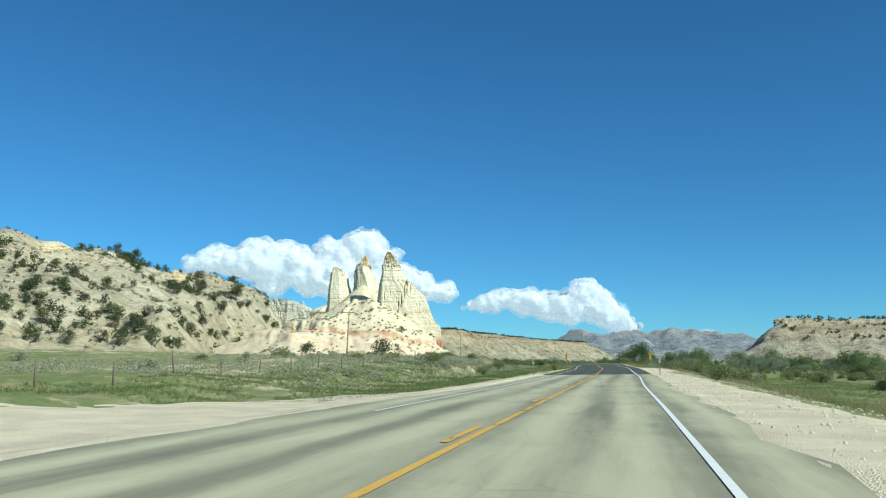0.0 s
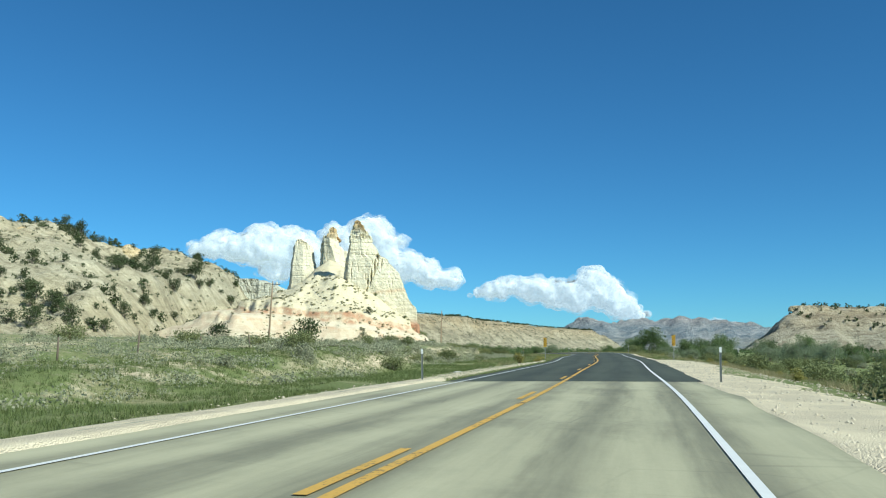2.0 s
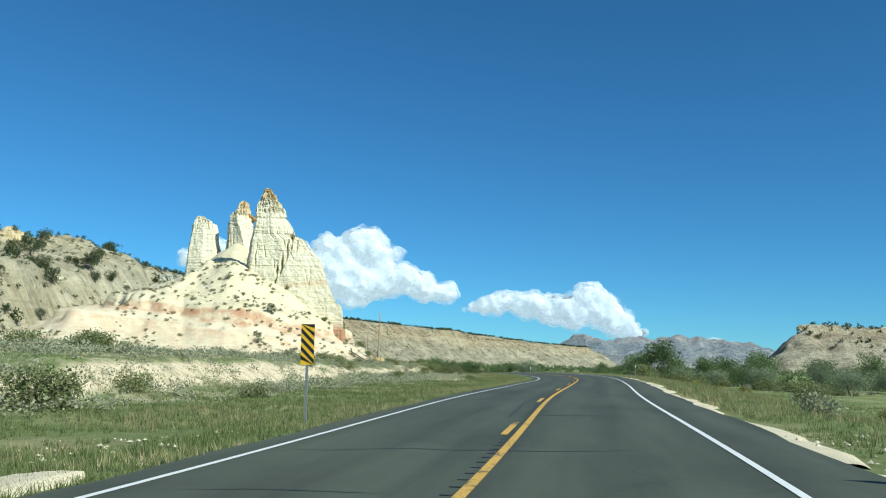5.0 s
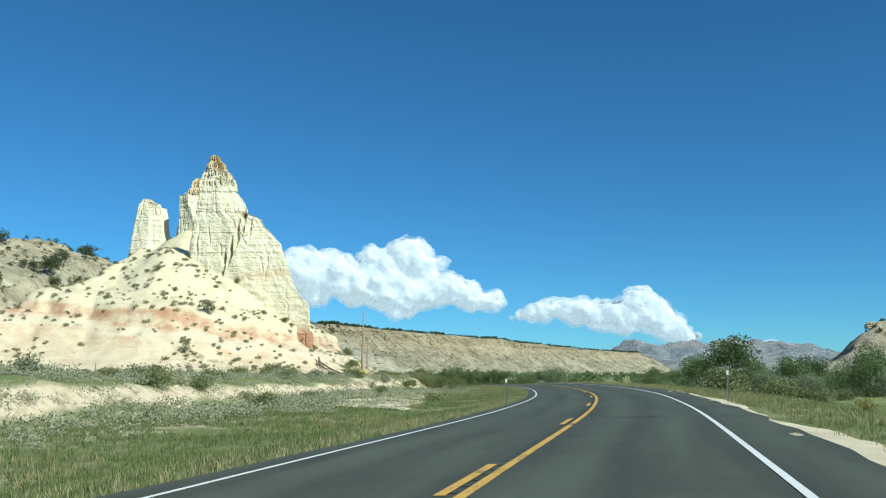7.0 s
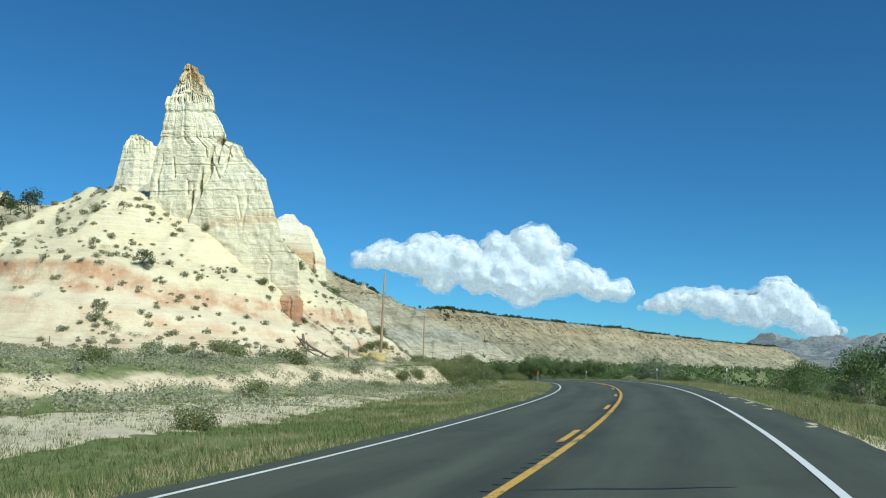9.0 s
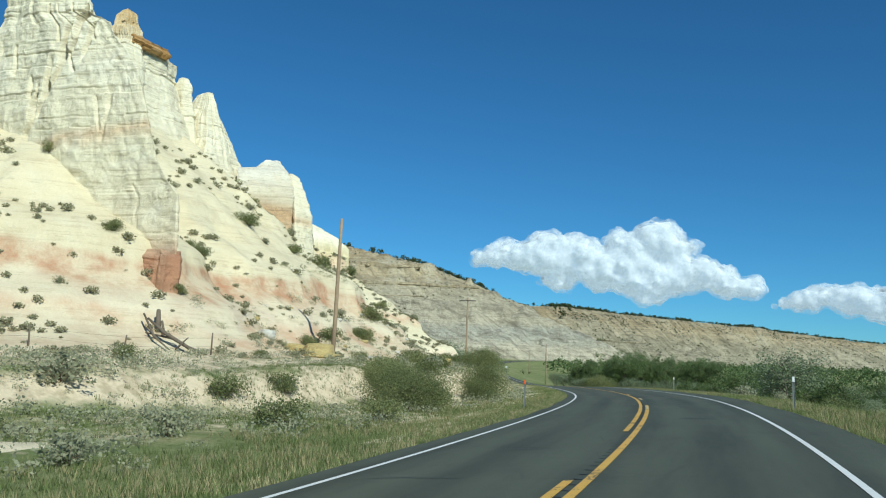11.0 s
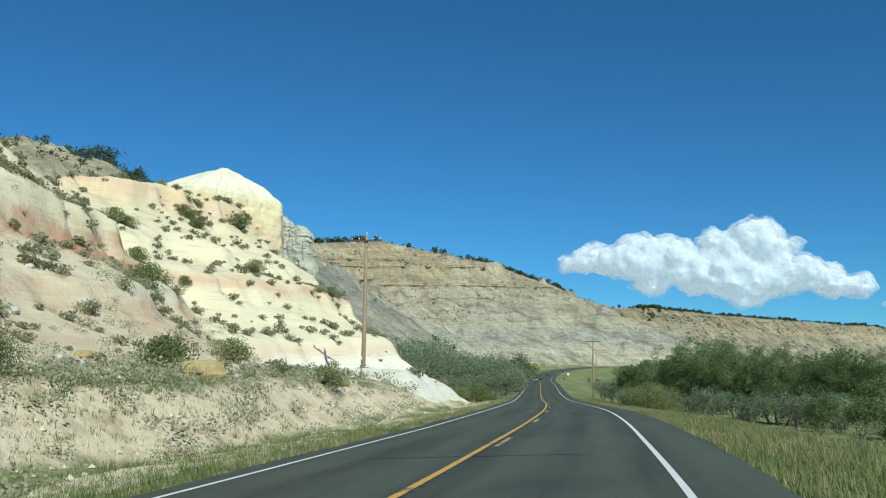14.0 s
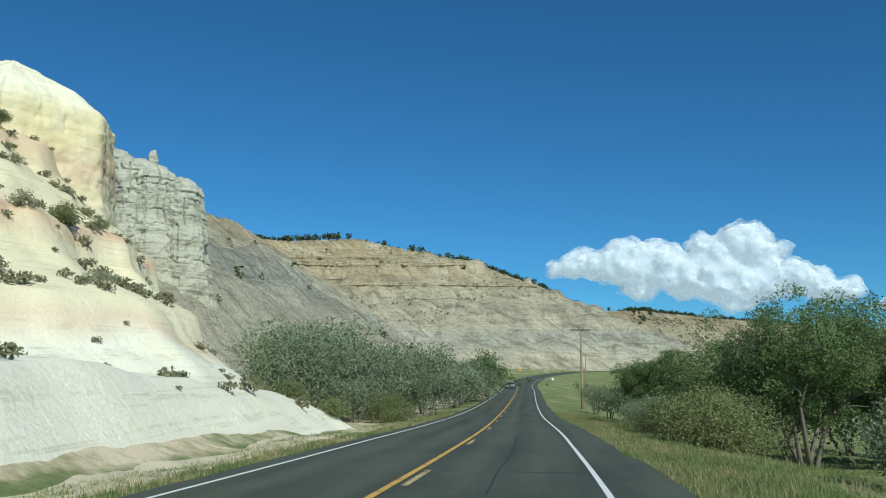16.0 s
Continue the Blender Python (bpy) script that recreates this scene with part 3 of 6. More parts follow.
def prism(levels, step=0.22, dz=0.2, strata=0.07, crack=0.35, rough=0.3, seed=0, spacing=2.6, soften=2, top=0.25, flute=0.12, grooves=(), crag=None):
    """Bedded rock from rows (z, corners): corners run anticlockwise seen from above. Beds stand out or back, upright joints part them into blocks, rain has fluted the faces.
    grooves: chimneys in the south face (x and z of the top, x and z of the foot, width, depth); crag: height above which the rock is split into pinnacles."""
    rng = np.random.default_rng(int(seed * 10) + 7)
    zs = np.array([l[0] for l in levels], float)
    co = np.array([l[1] for l in levels], float)
    z = np.arange(zs[0], zs[-1] + 1e-6, dz)
    k = np.clip(np.searchsorted(zs, z, side="right") - 1, 0, len(zs) - 2)
    t = ((z - zs[k]) / (zs[k + 1] - zs[k]))[:, None, None]
    c = co[k] * (1 - t) + co[k + 1] * t
    wide = np.linalg.norm(np.roll(co, -1, 1) - co, axis=2).max(0)
    ring, arc = [], []
    for i, w in enumerate(wide):
        n = max(3, int(w / step))
        u = (np.arange(n) / n)[None, :, None]
        ring.append(c[:, i:i + 1] * (1 - u) + np.roll(c, -1, 1)[:, i:i + 1] * u)
        arc.append(wide[:i].sum() + w * np.arange(n) / n)
    P, arc = np.concatenate(ring, 1), np.concatenate(arc)[None]
    for _ in range(soften):
        P = 0.25 * np.roll(P, 1, 1) + 0.5 * P + 0.25 * np.roll(P, -1, 1)
    T = np.roll(P, -2, 1) - np.roll(P, 2, 1)
    N = np.stack([T[..., 1], -T[..., 0]], -1)
    N /= np.linalg.norm(N, axis=2, keepdims=True) + 1e-6
    X, Y = P[..., 0], P[..., 1]
    Z = np.repeat(z[:, None], P.shape[1], 1)
    # beds of uneven thickness
    cut = np.cumsum(rng.choice([0.3, 0.45, 0.6, 0.9, 1.3], 220)) + zs[0] - 1.0
    lie = Z + 0.35 * vnoise(X * 0.08, Y * 0.08, seed) + 0.08 * vnoise(X * 0.5, Y * 0.5, seed)
    bed = np.searchsorted(cut, lie.ravel()).reshape(lie.shape)
    above = np.minimum(np.abs(lie - cut[np.clip(bed - 1, 0, 219)]), np.abs(cut[np.clip(bed, 0, 219)] - lie))
    shelf = rng.uniform(-1, 1, 240)
    push = strata * shelf[bed] * (0.7 + 0.6 * vnoise(X * 0.15, Y * 0.15, bed * 1.7))
    push = push - (0.05 + 0.5 * strata) * np.exp(-(above / 0.10) ** 2) * smooth(-0.1, 0.5, vnoise(X * 0.3 + seed, Y * 0.3, bed * 2.3))
    push = push + flute * fbm(arc * 0.33 + seed, Z * 0.06, seed, 3) - 0.7 * flute * np.abs(vnoise(arc * 0.85 + 0.3 * vnoise(Z * 0.4, arc * 0.2), Z * 0.1, seed + 5)) + 0.35 * flute * fbm(arc * 1.9, Z * 0.35, seed, 3)
    for x0, z0, x1, z1, w, deep in grooves:
        line = x0 + (x1 - x0) * (z0 - Z) / (z0 - z1) + 0.45 * fbm(Z * 0.45, seed + x0, 0.0, 3)
        run = smooth(z1 - 1.0, z1 + 1.5, Z) * (1 - smooth(z0 - 1.5, z0 + 0.5, Z)) * smooth(0.1, 0.5, -N[..., 1])
        push = push - deep * run * (0.55 + 0.45 * vnoise(Z * 0.7, seed + x1)) * np.exp(-np.abs((X - line) / (w * (0.75 + 0.5 * vnoise(Z * 0.9, x0)))) ** 3)
    if crag:
        high = smooth(crag, crag + 1.2, Z)
        cut2 = arc / 0.8 + 0.35 * vnoise(Z * 0.8, arc * 0.5, seed) + 0.5 * np.floor(lie / 1.7)
        push = push + high * (0.28 * vnoise(np.floor(cut2) * 2.9, np.floor(lie / 1.7) * 1.3, seed) - 0.34 * np.exp(-((cut2 % 1.0 - 0.5) / 0.13) ** 2))
    # joints run through several beds and stop
    unit = np.searchsorted(np.cumsum(rng.uniform(2.2, 6.0, 40)) + zs[0] - 2, lie.ravel()).reshape(lie.shape)
    s = arc + 0.12 * vnoise(Z * 0.9, arc * 0.4, seed) + rng.uniform(0, 9, 60)[unit]
    cell = np.floor(s / spacing)
    shift = 0.35 * vnoise(cell * 3.7, unit * 5.1, seed)
    gap = np.abs((s / spacing) % 1.0 - 0.5 - shift) * spacing
    strong = np.clip(vnoise(cell * 1.9 + 4, unit * 2.7, seed) * 2.0 - 0.45, 0, 1)
    push = push - crack * strong * np.exp(-(gap / 0.15) ** 2)
    block = np.floor(s / (spacing * 0.45) + rng.uniform(0, 1, 240)[bed])
    push = push + 0.3 * strata * vnoise(block * 2.3, bed * 3.1, seed)
    push = push + rough * fbm(X * 0.3 + seed, Y * 0.3, Z * 0.3, 4) + 0.3 * rough * fbm(X * 1.6, Y * 1.6, Z * 1.6 + seed, 3)
    small = np.linalg.norm(c.max(1) - c.min(1), axis=1)
    push = push * np.minimum(1.0, small / 4.0)[:, None]
    X, Y = X + N[..., 0] * push, Y + N[..., 1] * push
    Z = Z + 0.10 * vnoise(X * 1.3, Y * 1.3, seed) * smooth(0, 1, Z - zs[0])
    Z[-1] += top * vnoise(X[-1] * 1.1, Y[-1] * 1.1, seed)
    n = P.shape[1]
    rings = [np.stack([X, Y, Z], -1)]
    mid = np.array([X[-1].mean(), Y[-1].mean(), Z[-1].mean() + top])
    for u in (0.2, 0.4, 0.6, 0.8):
        q = rings[0][-1] * (1 - u) + mid * u
        q[:, 2] += 0.45 * top * (fbm(q[:, 0] * 0.9, q[:, 1] * 0.9, seed, 3) + math.sin(math.pi * u))
        rings.append(q[None])
    grid = np.concatenate(rings)
    v = np.concatenate([grid.reshape(-1, 3), mid[None] + [[0, 0, 0.2 * top]]])
    f = grid_faces(len(grid), n, True)
    m = (len(grid) - 1) * n
    f += [(m + q, m + (q + 1) % n, len(v) - 1) for q in range(n)]
    return v, f


def round_plan(rows, n=9, seed=0):
    """Uneven many-cornered plans from rows (z, x, y, radius across x, radius along y)."""
    rng = np.random.default_rng(int(seed) + 50)
    a = np.sort(np.linspace(0, 2 * math.pi, n, endpoint=False) + rng.uniform(-0.22, 0.22, n))
    r = rng.uniform(0.88, 1.12, n)
    return [(z, [(x + rx * q * math.cos(b), y + ry * q * math.sin(b)) for b, q in zip(a, r)]) for z, x, y, rx, ry in rows]


def rock(name, levels, mat, parent, label="", soft=False, **how):
    return part(name, mesh_of(name, *prism(levels, **how), mat, soft), parent, label)


def prow(z, east, west, front, back):
    """Plan of the great tower: a blade with its edge to the east."""
    w = east - west
    return (z, [(east, front + 0.4), (east - 0.42 * w, back), (west + 0.12 * w, back + 0.3), (west, (front + back) / 2), (west + 0.10 * w, front - 0.3), (west + 0.55 * w, front - 0.5)])


def blade(z, long, wide, x=-18.2, y=291.2):
    """Plan of the tower's top: a narrow block turned to the south-east."""
    return (z, [(x + 0.87 * a * long + 0.5 * b * wide, y - 0.5 * a * long + 0.87 * b * wide) for a, b in ((0.5, 0), (0.4, 0.5), (-0.4, 0.5), (-0.5, 0), (-0.4, -0.5), (0.4, -0.5))])


rock("main_tower", [
    prow(3, -0.5, -24, 286.9, 296), prow(9.5, -0.7, -24, 287, 296), prow(13.4, -1.0, -23.8, 287.1, 295.5), prow(14.4, -1.9, -23.7, 287.2, 295.4), prow(16.2, -3.4, -23.5, 287.3, 295.2), prow(18.4, -4.1, -23.2, 287.4, 295.1),
    prow(20.6, -4.8, -23, 287.5, 295), prow(23.6, -6.2, -22.8, 287.8, 295), prow(24.6, -7.0, -22.7, 287.9, 295), prow(26.4, -8.8, -22.5, 288.1, 295), prow(27.9, -9.6, -22.3, 288.2, 294.8), prow(28.5, -10.8, -22.1, 288.4, 294.7), prow(29.2, -12.2, -21.9, 288.6, 294.5), prow(30.8, -12.8, -21.6, 288.7, 294.4),
    prow(32.4, -13.9, -21.2, 289, 294), prow(32.7, -14.5, -21.0, 289.1, 293.8), prow(33.0, -13.9, -21.3, 289.0, 293.9), prow(34.9, -14.6, -21.2, 289.2, 293.6), blade(35.2, 5.6, 3.6, -18.3), blade(36.4, 4.9, 3.0, -18.5), blade(36.7, 4.1, 2.4, -18.7), blade(38.2, 3.3, 1.9, -18.8), blade(38.5, 2.4, 1.4, -18.9), blade(39.6, 1.5, 0.9, -19.0)],
    M_TOWER, butte, "tall bedded sandstone tower with an orange cap", seed=3, crack=0.3, strata=0.055, step=0.17, dz=0.14, rough=0.42, flute=0.13, crag=33.4,
    grooves=((-12.2, 30.0, -12.7, 25.6, 0.26, 2.2), (-13.2, 28.0, -13.6, 22.6, 0.28, 2.4), (-14.2, 25.2, -14.5, 19.8, 0.26, 2.2), (-15.1, 22.6, -15.6, 16.8, 0.3, 2.4), (-11.2, 28.4, -11.6, 25.0, 0.2, 1.0), (-19.8, 27.0, -20.2, 22.0, 0.22, 0.6), (-8.2, 22.0, -8.6, 17.5, 0.25, 0.35)))
rock("cliff", [(z, [(e - 1.2, 307), (e, 311), (e + 0.3, 317), (e - 0.6, 320.8), (-31.5, 321.5), (-31.5, 308)]) for z, e in ((18, -22.5), (27, -25.2), (30.5, -26.6), (34, -27.6), (34.2, -28.0), (36.8, -28.3))], M_TOWER, butte, "bedded white cliff between the towers", seed=8, crack=0.7, strata=0.09, spacing=2.2, step=0.17, dz=0.16)
rock("cap_rock", [(36.3, [(-27.7, 311), (-27.5, 317.2), (-31.3, 317.8), (-31.4, 312)]), (36.9, [(-27.2, 311.2), (-27.0, 317.6), (-31.3, 318), (-31.4, 312)]), (37.5, [(-27.5, 311.2), (-27.3, 317.0), (-31.3, 317.6), (-31.4, 312)]), (37.8, [(-28.4, 312), (-28.4, 316.4), (-30.9, 317), (-30.9, 313)])], M_ORANGE, butte, "orange flat cap stone", seed=9, strata=0.12)
rock("pillar", round_plan([(25, -27.6, 321.6, 2.2, 1.8), (32, -27.9, 321.4, 1.6, 1.4), (34.4, -28.0, 321.4, 1.3, 1.15), (35.2, -28.0, 321.3, 0.8, 0.7)], 6, 4), M_TOWER, butte, seed=10)
rock("tower", round_plan([(26, -29.6, 312, 3.6, 4.2), (33, -29.6, 312, 2.7, 3.0), (36.4, -29.5, 312.0, 2.2, 2.4), (36.6, -29.4, 312, 1.9, 2.1), (38.4, -29.3, 312, 1.75, 1.9), (38.6, -29.3, 312, 1.3, 1.5), (40.0, -29.2, 312, 1.1, 1.2), (40.6, -29.2, 312, 0.6, 0.7)], 7, 1), M_TOWER, butte, "narrow sandstone spire with an orange cap", seed=11, crack=0.5, spacing=1.6, crag=36.0, strata=0.1, step=0.16, dz=0.15)
rock("tower", round_plan([(24, -31.4, 313, 2.3, 3.4), (31, -31.6, 313, 1.6, 2.6), (35.4, -31.7, 313, 1.2, 2.0), (35.6, -31.7, 313, 0.95, 1.5), (37.8, -31.7, 313, 0.7, 1.0)], 6, 2), M_TOWER, butte, seed=12, spacing=1.5, crag=34.0, strata=0.1, step=0.16, dz=0.15)
rock("tower", round_plan([(15, -38.4, 313, 5.8, 5), (25, -38.4, 313, 4.6, 4.0), (29, -38.8, 313, 4.0, 3.4), (32.4, -38.8, 313, 3.5, 3.0), (32.6, -38.8, 313, 3.4, 2.9), (34.8, -39.0, 313, 3.0, 2.5), (35.0, -39.3, 313, 2.3, 2.0), (35.9, -39.5, 313, 2.0, 1.6), (36.1, -39.8, 313, 1.3, 1.1), (36.7, -39.9, 313, 0.9, 0.8)], 8, 3), M_TOWER, butte, "rounded white sandstone tower", seed=13, crag=34.2, crack=0.4, step=0.2)
rock("spire", [(z, [(xe, y0), (xe + 0.4, (y0 + y1) / 2), (xe - 0.3, y1), (xw, y1 + 0.2), (xw, y0)]) for z, xe, xw, y0, y1 in ((17, -19.5, -31, 317.5, 331), (23.5, -22.6, -30.5, 319.2, 329.5), (24.4, -23.2, -30, 319.8, 329.2), (28, -24.4, -29.5, 321.8, 328.0), (31, -25.4, -29.2, 322.8, 326.4), (33.2, -25.9, -28.2, 323.4, 325.2), (34.4, -26.3, -27.6, 323.7, 324.7))], M_TOWER, butte, "pointed white sandstone spire", seed=14, crack=0.45, soften=3, grooves=((-24.6, 27.0, -27.0, 21.0, 0.4, 1.2),), step=0.2, dz=0.17)
rock("red_block", [(0.6, [(0.2, 284.4), (0.7, 286.2), (-4, 292), (-13, 291), (-13, 284.8)]), (4.2, [(0.0, 284.9), (0.4, 286.5), (-4, 292), (-13, 291), (-13, 285.6)]), (8.8, [(-0.5, 285.9), (-0.1, 287.2), (-4, 292), (-13, 291), (-13, 286.6)]), (9.4, [(-1.0, 286.8), (-0.7, 287.6), (-4, 292), (-13, 291), (-13, 287.2)])], M_RED, butte, "blocky red sandstone outcrop", seed=21, crack=0.3, strata=0.05, rough=0.3, soften=1, step=0.16, dz=0.15, flute=0.16)
rock("orange_fin", [
    (3, [(-11.4, 321.6), (-13.6, 331), (-26, 339), (-27, 330), (-17.5, 318.6)]), (12, [(-12.0, 322.2), (-14.0, 330.6), (-26, 338), (-26, 329), (-18.4, 319.6)]), (16.5, [(-12.6, 322.8), (-15.5, 331.6), (-25.5, 337), (-25.5, 328), (-18.8, 320.2)]), (19.6, [(-13.0, 323.4), (-16.6, 332), (-25.5, 336.5), (-25, 328), (-19.2, 320.8)]),
    (20.3, [(-13.6, 324.4), (-15.8, 332), (-25, 336), (-25, 328), (-19.6, 321.4)]), (22.4, [(-15.2, 326.8), (-16.4, 332), (-24.6, 335.6), (-24.6, 328), (-20.4, 322.6)]), (22.8, [(-15.8, 327.8), (-16.8, 332), (-24.4, 335.4), (-24.4, 328), (-20.8, 323.4)]), (25.0, [(-17.4, 329.0), (-18.4, 332), (-23.8, 334), (-24, 328), (-22, 325)]), (25.5, [(-18.4, 329.2), (-18.9, 331.8), (-22.8, 333), (-22.8, 329.4), (-20.8, 328.2)]), (26.8, [(-19.6, 329.6), (-19.8, 331.2), (-21.8, 332), (-21.8, 330), (-20.8, 329.2)])],
    M_FIN, butte, "orange and cream sandstone fin", seed=26, strata=0.08, crack=0.4, soften=1, step=0.18, dz=0.15, grooves=((-18.6, 21.0, -17.6, 10.0, 0.35, 0.9),))


rock("fin_end", [
    (4, [(-11.2, 321.9), (-10.4, 325.0), (-13, 332), (-17, 334), (-17, 326)]), (12, [(-11.8, 322.5), (-11.0, 325.8), (-14, 332), (-17.5, 334), (-17.5, 326)]), (18.8, [(-12.7, 323.4), (-12.0, 326.4), (-15.5, 332.3), (-18, 334), (-18, 327)]),
    (19.8, [(-13.5, 324.4), (-12.7, 327), (-16, 332.4), (-18.4, 334), (-18.2, 328)]), (22.0, [(-15.0, 326.8), (-14.3, 328.4), (-17, 332.4), (-18.8, 333.6), (-18.6, 329)]), (24.4, [(-16.9, 329.1), (-16.3, 330), (-18, 332), (-19, 333), (-18.9, 330)]), (24.9, [(-17.5, 329.8), (-17.2, 330.2), (-18.0, 331.4), (-18.6, 332), (-18.4, 330.4)])],
    M_TOWER, butte, "cream end face of the fin", seed=27, strata=0.06, crack=0.15, soften=3, step=0.18, dz=0.16, flute=0.08)


def hill_z(x, y):
    """A scarp above the road: a plateau edge, a terraced face, and a spur that falls away to the thicket."""
    rim = np.interp(y, [320, 340, 380, 395, 430], [-26, -31, -42, -47, -56])
    top = np.interp(y, [330, 345, 360, 380, 387, 400], [14, 16, 18.6, 22.6, 20.4, 20.0])
    fall = np.interp(y, [372, 394], [0.60, 0.86])
    out = x - rim
    h = top - 0.05 * np.clip(-out, 0, None) - fall * (np.sqrt(np.clip(out, 0, None)**2 + 4) - 2)
    s1 = (x + 43) * 0.32 + (y - 399.0) * 0.947
    h = h - 1.5 * np.clip(s1, 0, None) - 1.2 * np.clip(-46 - 0.2 * (y - 297) - x - 4, 0, None) - 1.1 * np.clip(336 - y, 0, None) * smooth(-30, -45, x)
    toe = ground_z(x, y, 0.0)
    k = smooth(-4, 12, h - toe)
    h = h + k * (gullies(x, y, 10, 2.8, True, 4) + gullies(x + 31, y, 3.2, 1.15, True, 3) + gullies(x, y + 13, 1.3, 0.34, True, 2))
    h = terrace(h, ((3.6, 0.9, 3.0), (8.2, 1.3, 4.0), (12.5, 0.6, 3.0), (19.2, 1.5, 4.0)), 0.9 * fbm(x / 12, y / 12, 2.0))
    z = settle(x, y, h, 0.8)
    # a low white bench along the road, broken by lobes
    d = -side(x, y)
    lobe = 0.9 * fbm(x / 6, y / 6, 7.0, 3)
    bench = 1.5 * smooth(6.6, 9.8, d + lobe) * smooth(346, 353, y + 2 * lobe) * (1 - smooth(-1.0, 3.0, s1))
    return np.maximum(z, toe - 0.4 + bench + 0.3 * fbm(x / 3.5, y / 3.5, 1.0, 2) * smooth(6.5, 9, d))


white_hill = tagged(new("white_hill"), "pale eroded hill with pink bands and a white cap", "hill")
part("slope", sheet("slope", np.arange(-100, 16, 0.48), np.arange(318, 436, 0.48), hill_z, M_HILL), white_hill)
CAP = [(-44.0, 399.6), (-48, 405), (-58, 406), (-62, 392), (-56, 386), (-48.5, 386.5)]


def shrunk(plan, to, by):
    return [(x + (to[0] - x) * by, y + (to[1] - y) * by) for x, y in plan]


rock("cap", [(12, shrunk(CAP, (-53, 396), -0.12)), (19.8, shrunk(CAP, (-53, 396), -0.02)), (24.6, CAP), (25.4, shrunk(CAP, (-52, 395), 0.06)), (26.4, shrunk(CAP, (-51, 395), 0.2)), (27.6, shrunk(CAP, (-50.8, 395), 0.45)), (28.6, shrunk(CAP, (-50.6, 395), 0.7)), (29.2, shrunk(CAP, (-50.6, 395), 0.9))], M_HILL, white_hill, "white rounded cap rock", soft=True, seed=41, soften=8, crack=0.3, strata=0.06, rough=0.5, flute=0.05)

GREY = [([(-125, 428, 34), (-90, 438, 29), (-84, 452, 22), (-92, 486, 25), (-104, 520, 20)], 0.72), ([(-125, 428, 34), (-200, 560, 58), (-290, 720, 82)], 0.62)]


def grey_z(x, y):
    h = np.max([ridge(x, y, p, s) for p, s in GREY], axis=0)
    h = h + gullies(x, y, 26, 7) + gullies(x, y + 50, 7, 2.4) + gullies(x + 9, y, 2.5, 0.9)
    h = h - 1.0 * np.clip(420 - y, 0, None) - 0.8 * np.clip(-300 - x, 0, None)
    return np.maximum(h, -6 + 0 * x)


grey_bluff = tagged(new("grey_bluff"), "grey-green crumbling shale bluff with a cliff", "hill")
part("slope", sheet("slope", np.arange(-340, -20, 1.5), np.arange(405, 700, 1.5), grey_z, M_GREY), grey_bluff, "grey shale slope with gullies")
rock("cliff", [(z, [(-75 - i, 427), (-77 - i, 427 + 0.6 * w), (-80 - i, 427 + w), (-96, 427 + w + 2), (-98, 424)]) for z, i, w in ((8, -3, 30), (20, -1.4, 28), (20.4, -0.8, 27.5), (27.4, 0, 25.5), (27.8, 1.0, 21), (30.0, 1.6, 19), (30.4, 2.6, 12), (32.2, 3.0, 10.5), (32.6, 3.6, 7), (33.6, 4.0, 6))], M_BLUFF, grey_bluff, "layered grey-green cliff", seed=71, step=0.35, dz=0.28, strata=0.22, crack=1.3, rough=1.1, spacing=3.4, flute=0.8, crag=25.0)

for k, (x, y, z, r) in enumerate(((-77.5, 430, 32.6, 4.2), (-73.0, 431, 30.6, 3.4), (-69.5, 432, 29.4, 3.0), (-66.0, 434, 27.6, 2.6), (-72.0, 434, 32.4, 0.9))):
    rock("slab", round_plan([(z - 22.0, x + 1.0, y + 1.0, r * 2.3, r * 2.2), (z - 9.0, x, y + 0.5, r * 1.5, r * 1.5), (z - 2.0, x, y, r * 1.12, r * 1.2), (z - 1.8, x, y, r * 1.2, r * 1.25), (z - 0.5, x, y, r, r * 1.1), (z - 0.3, x, y, r * 0.8, r * 0.9), (z + 0.2, x, y, r * 0.6, r * 0.7)], 7, k + 90), M_BLUFF, grey_bluff, "flat grey-green slab on the cliff", seed=74 + k, step=0.3, dz=0.2, strata=0.14, crack=1.1, rough=0.9, spacing=2.4, soften=1)
WALL = [(-520, 640, 92), (-400, 760, 94), (-330, 835, 94), (-290, 858, 97), (-245, 887, 84), (-218, 949, 76), (-198, 1030, 69), (-204, 1164, 64), (-190, 1350, 74), (-150, 1548, 78), (0, 1850, 76), (170, 2150, 70), (420, 2500, 62), (520, 2900, 50)]


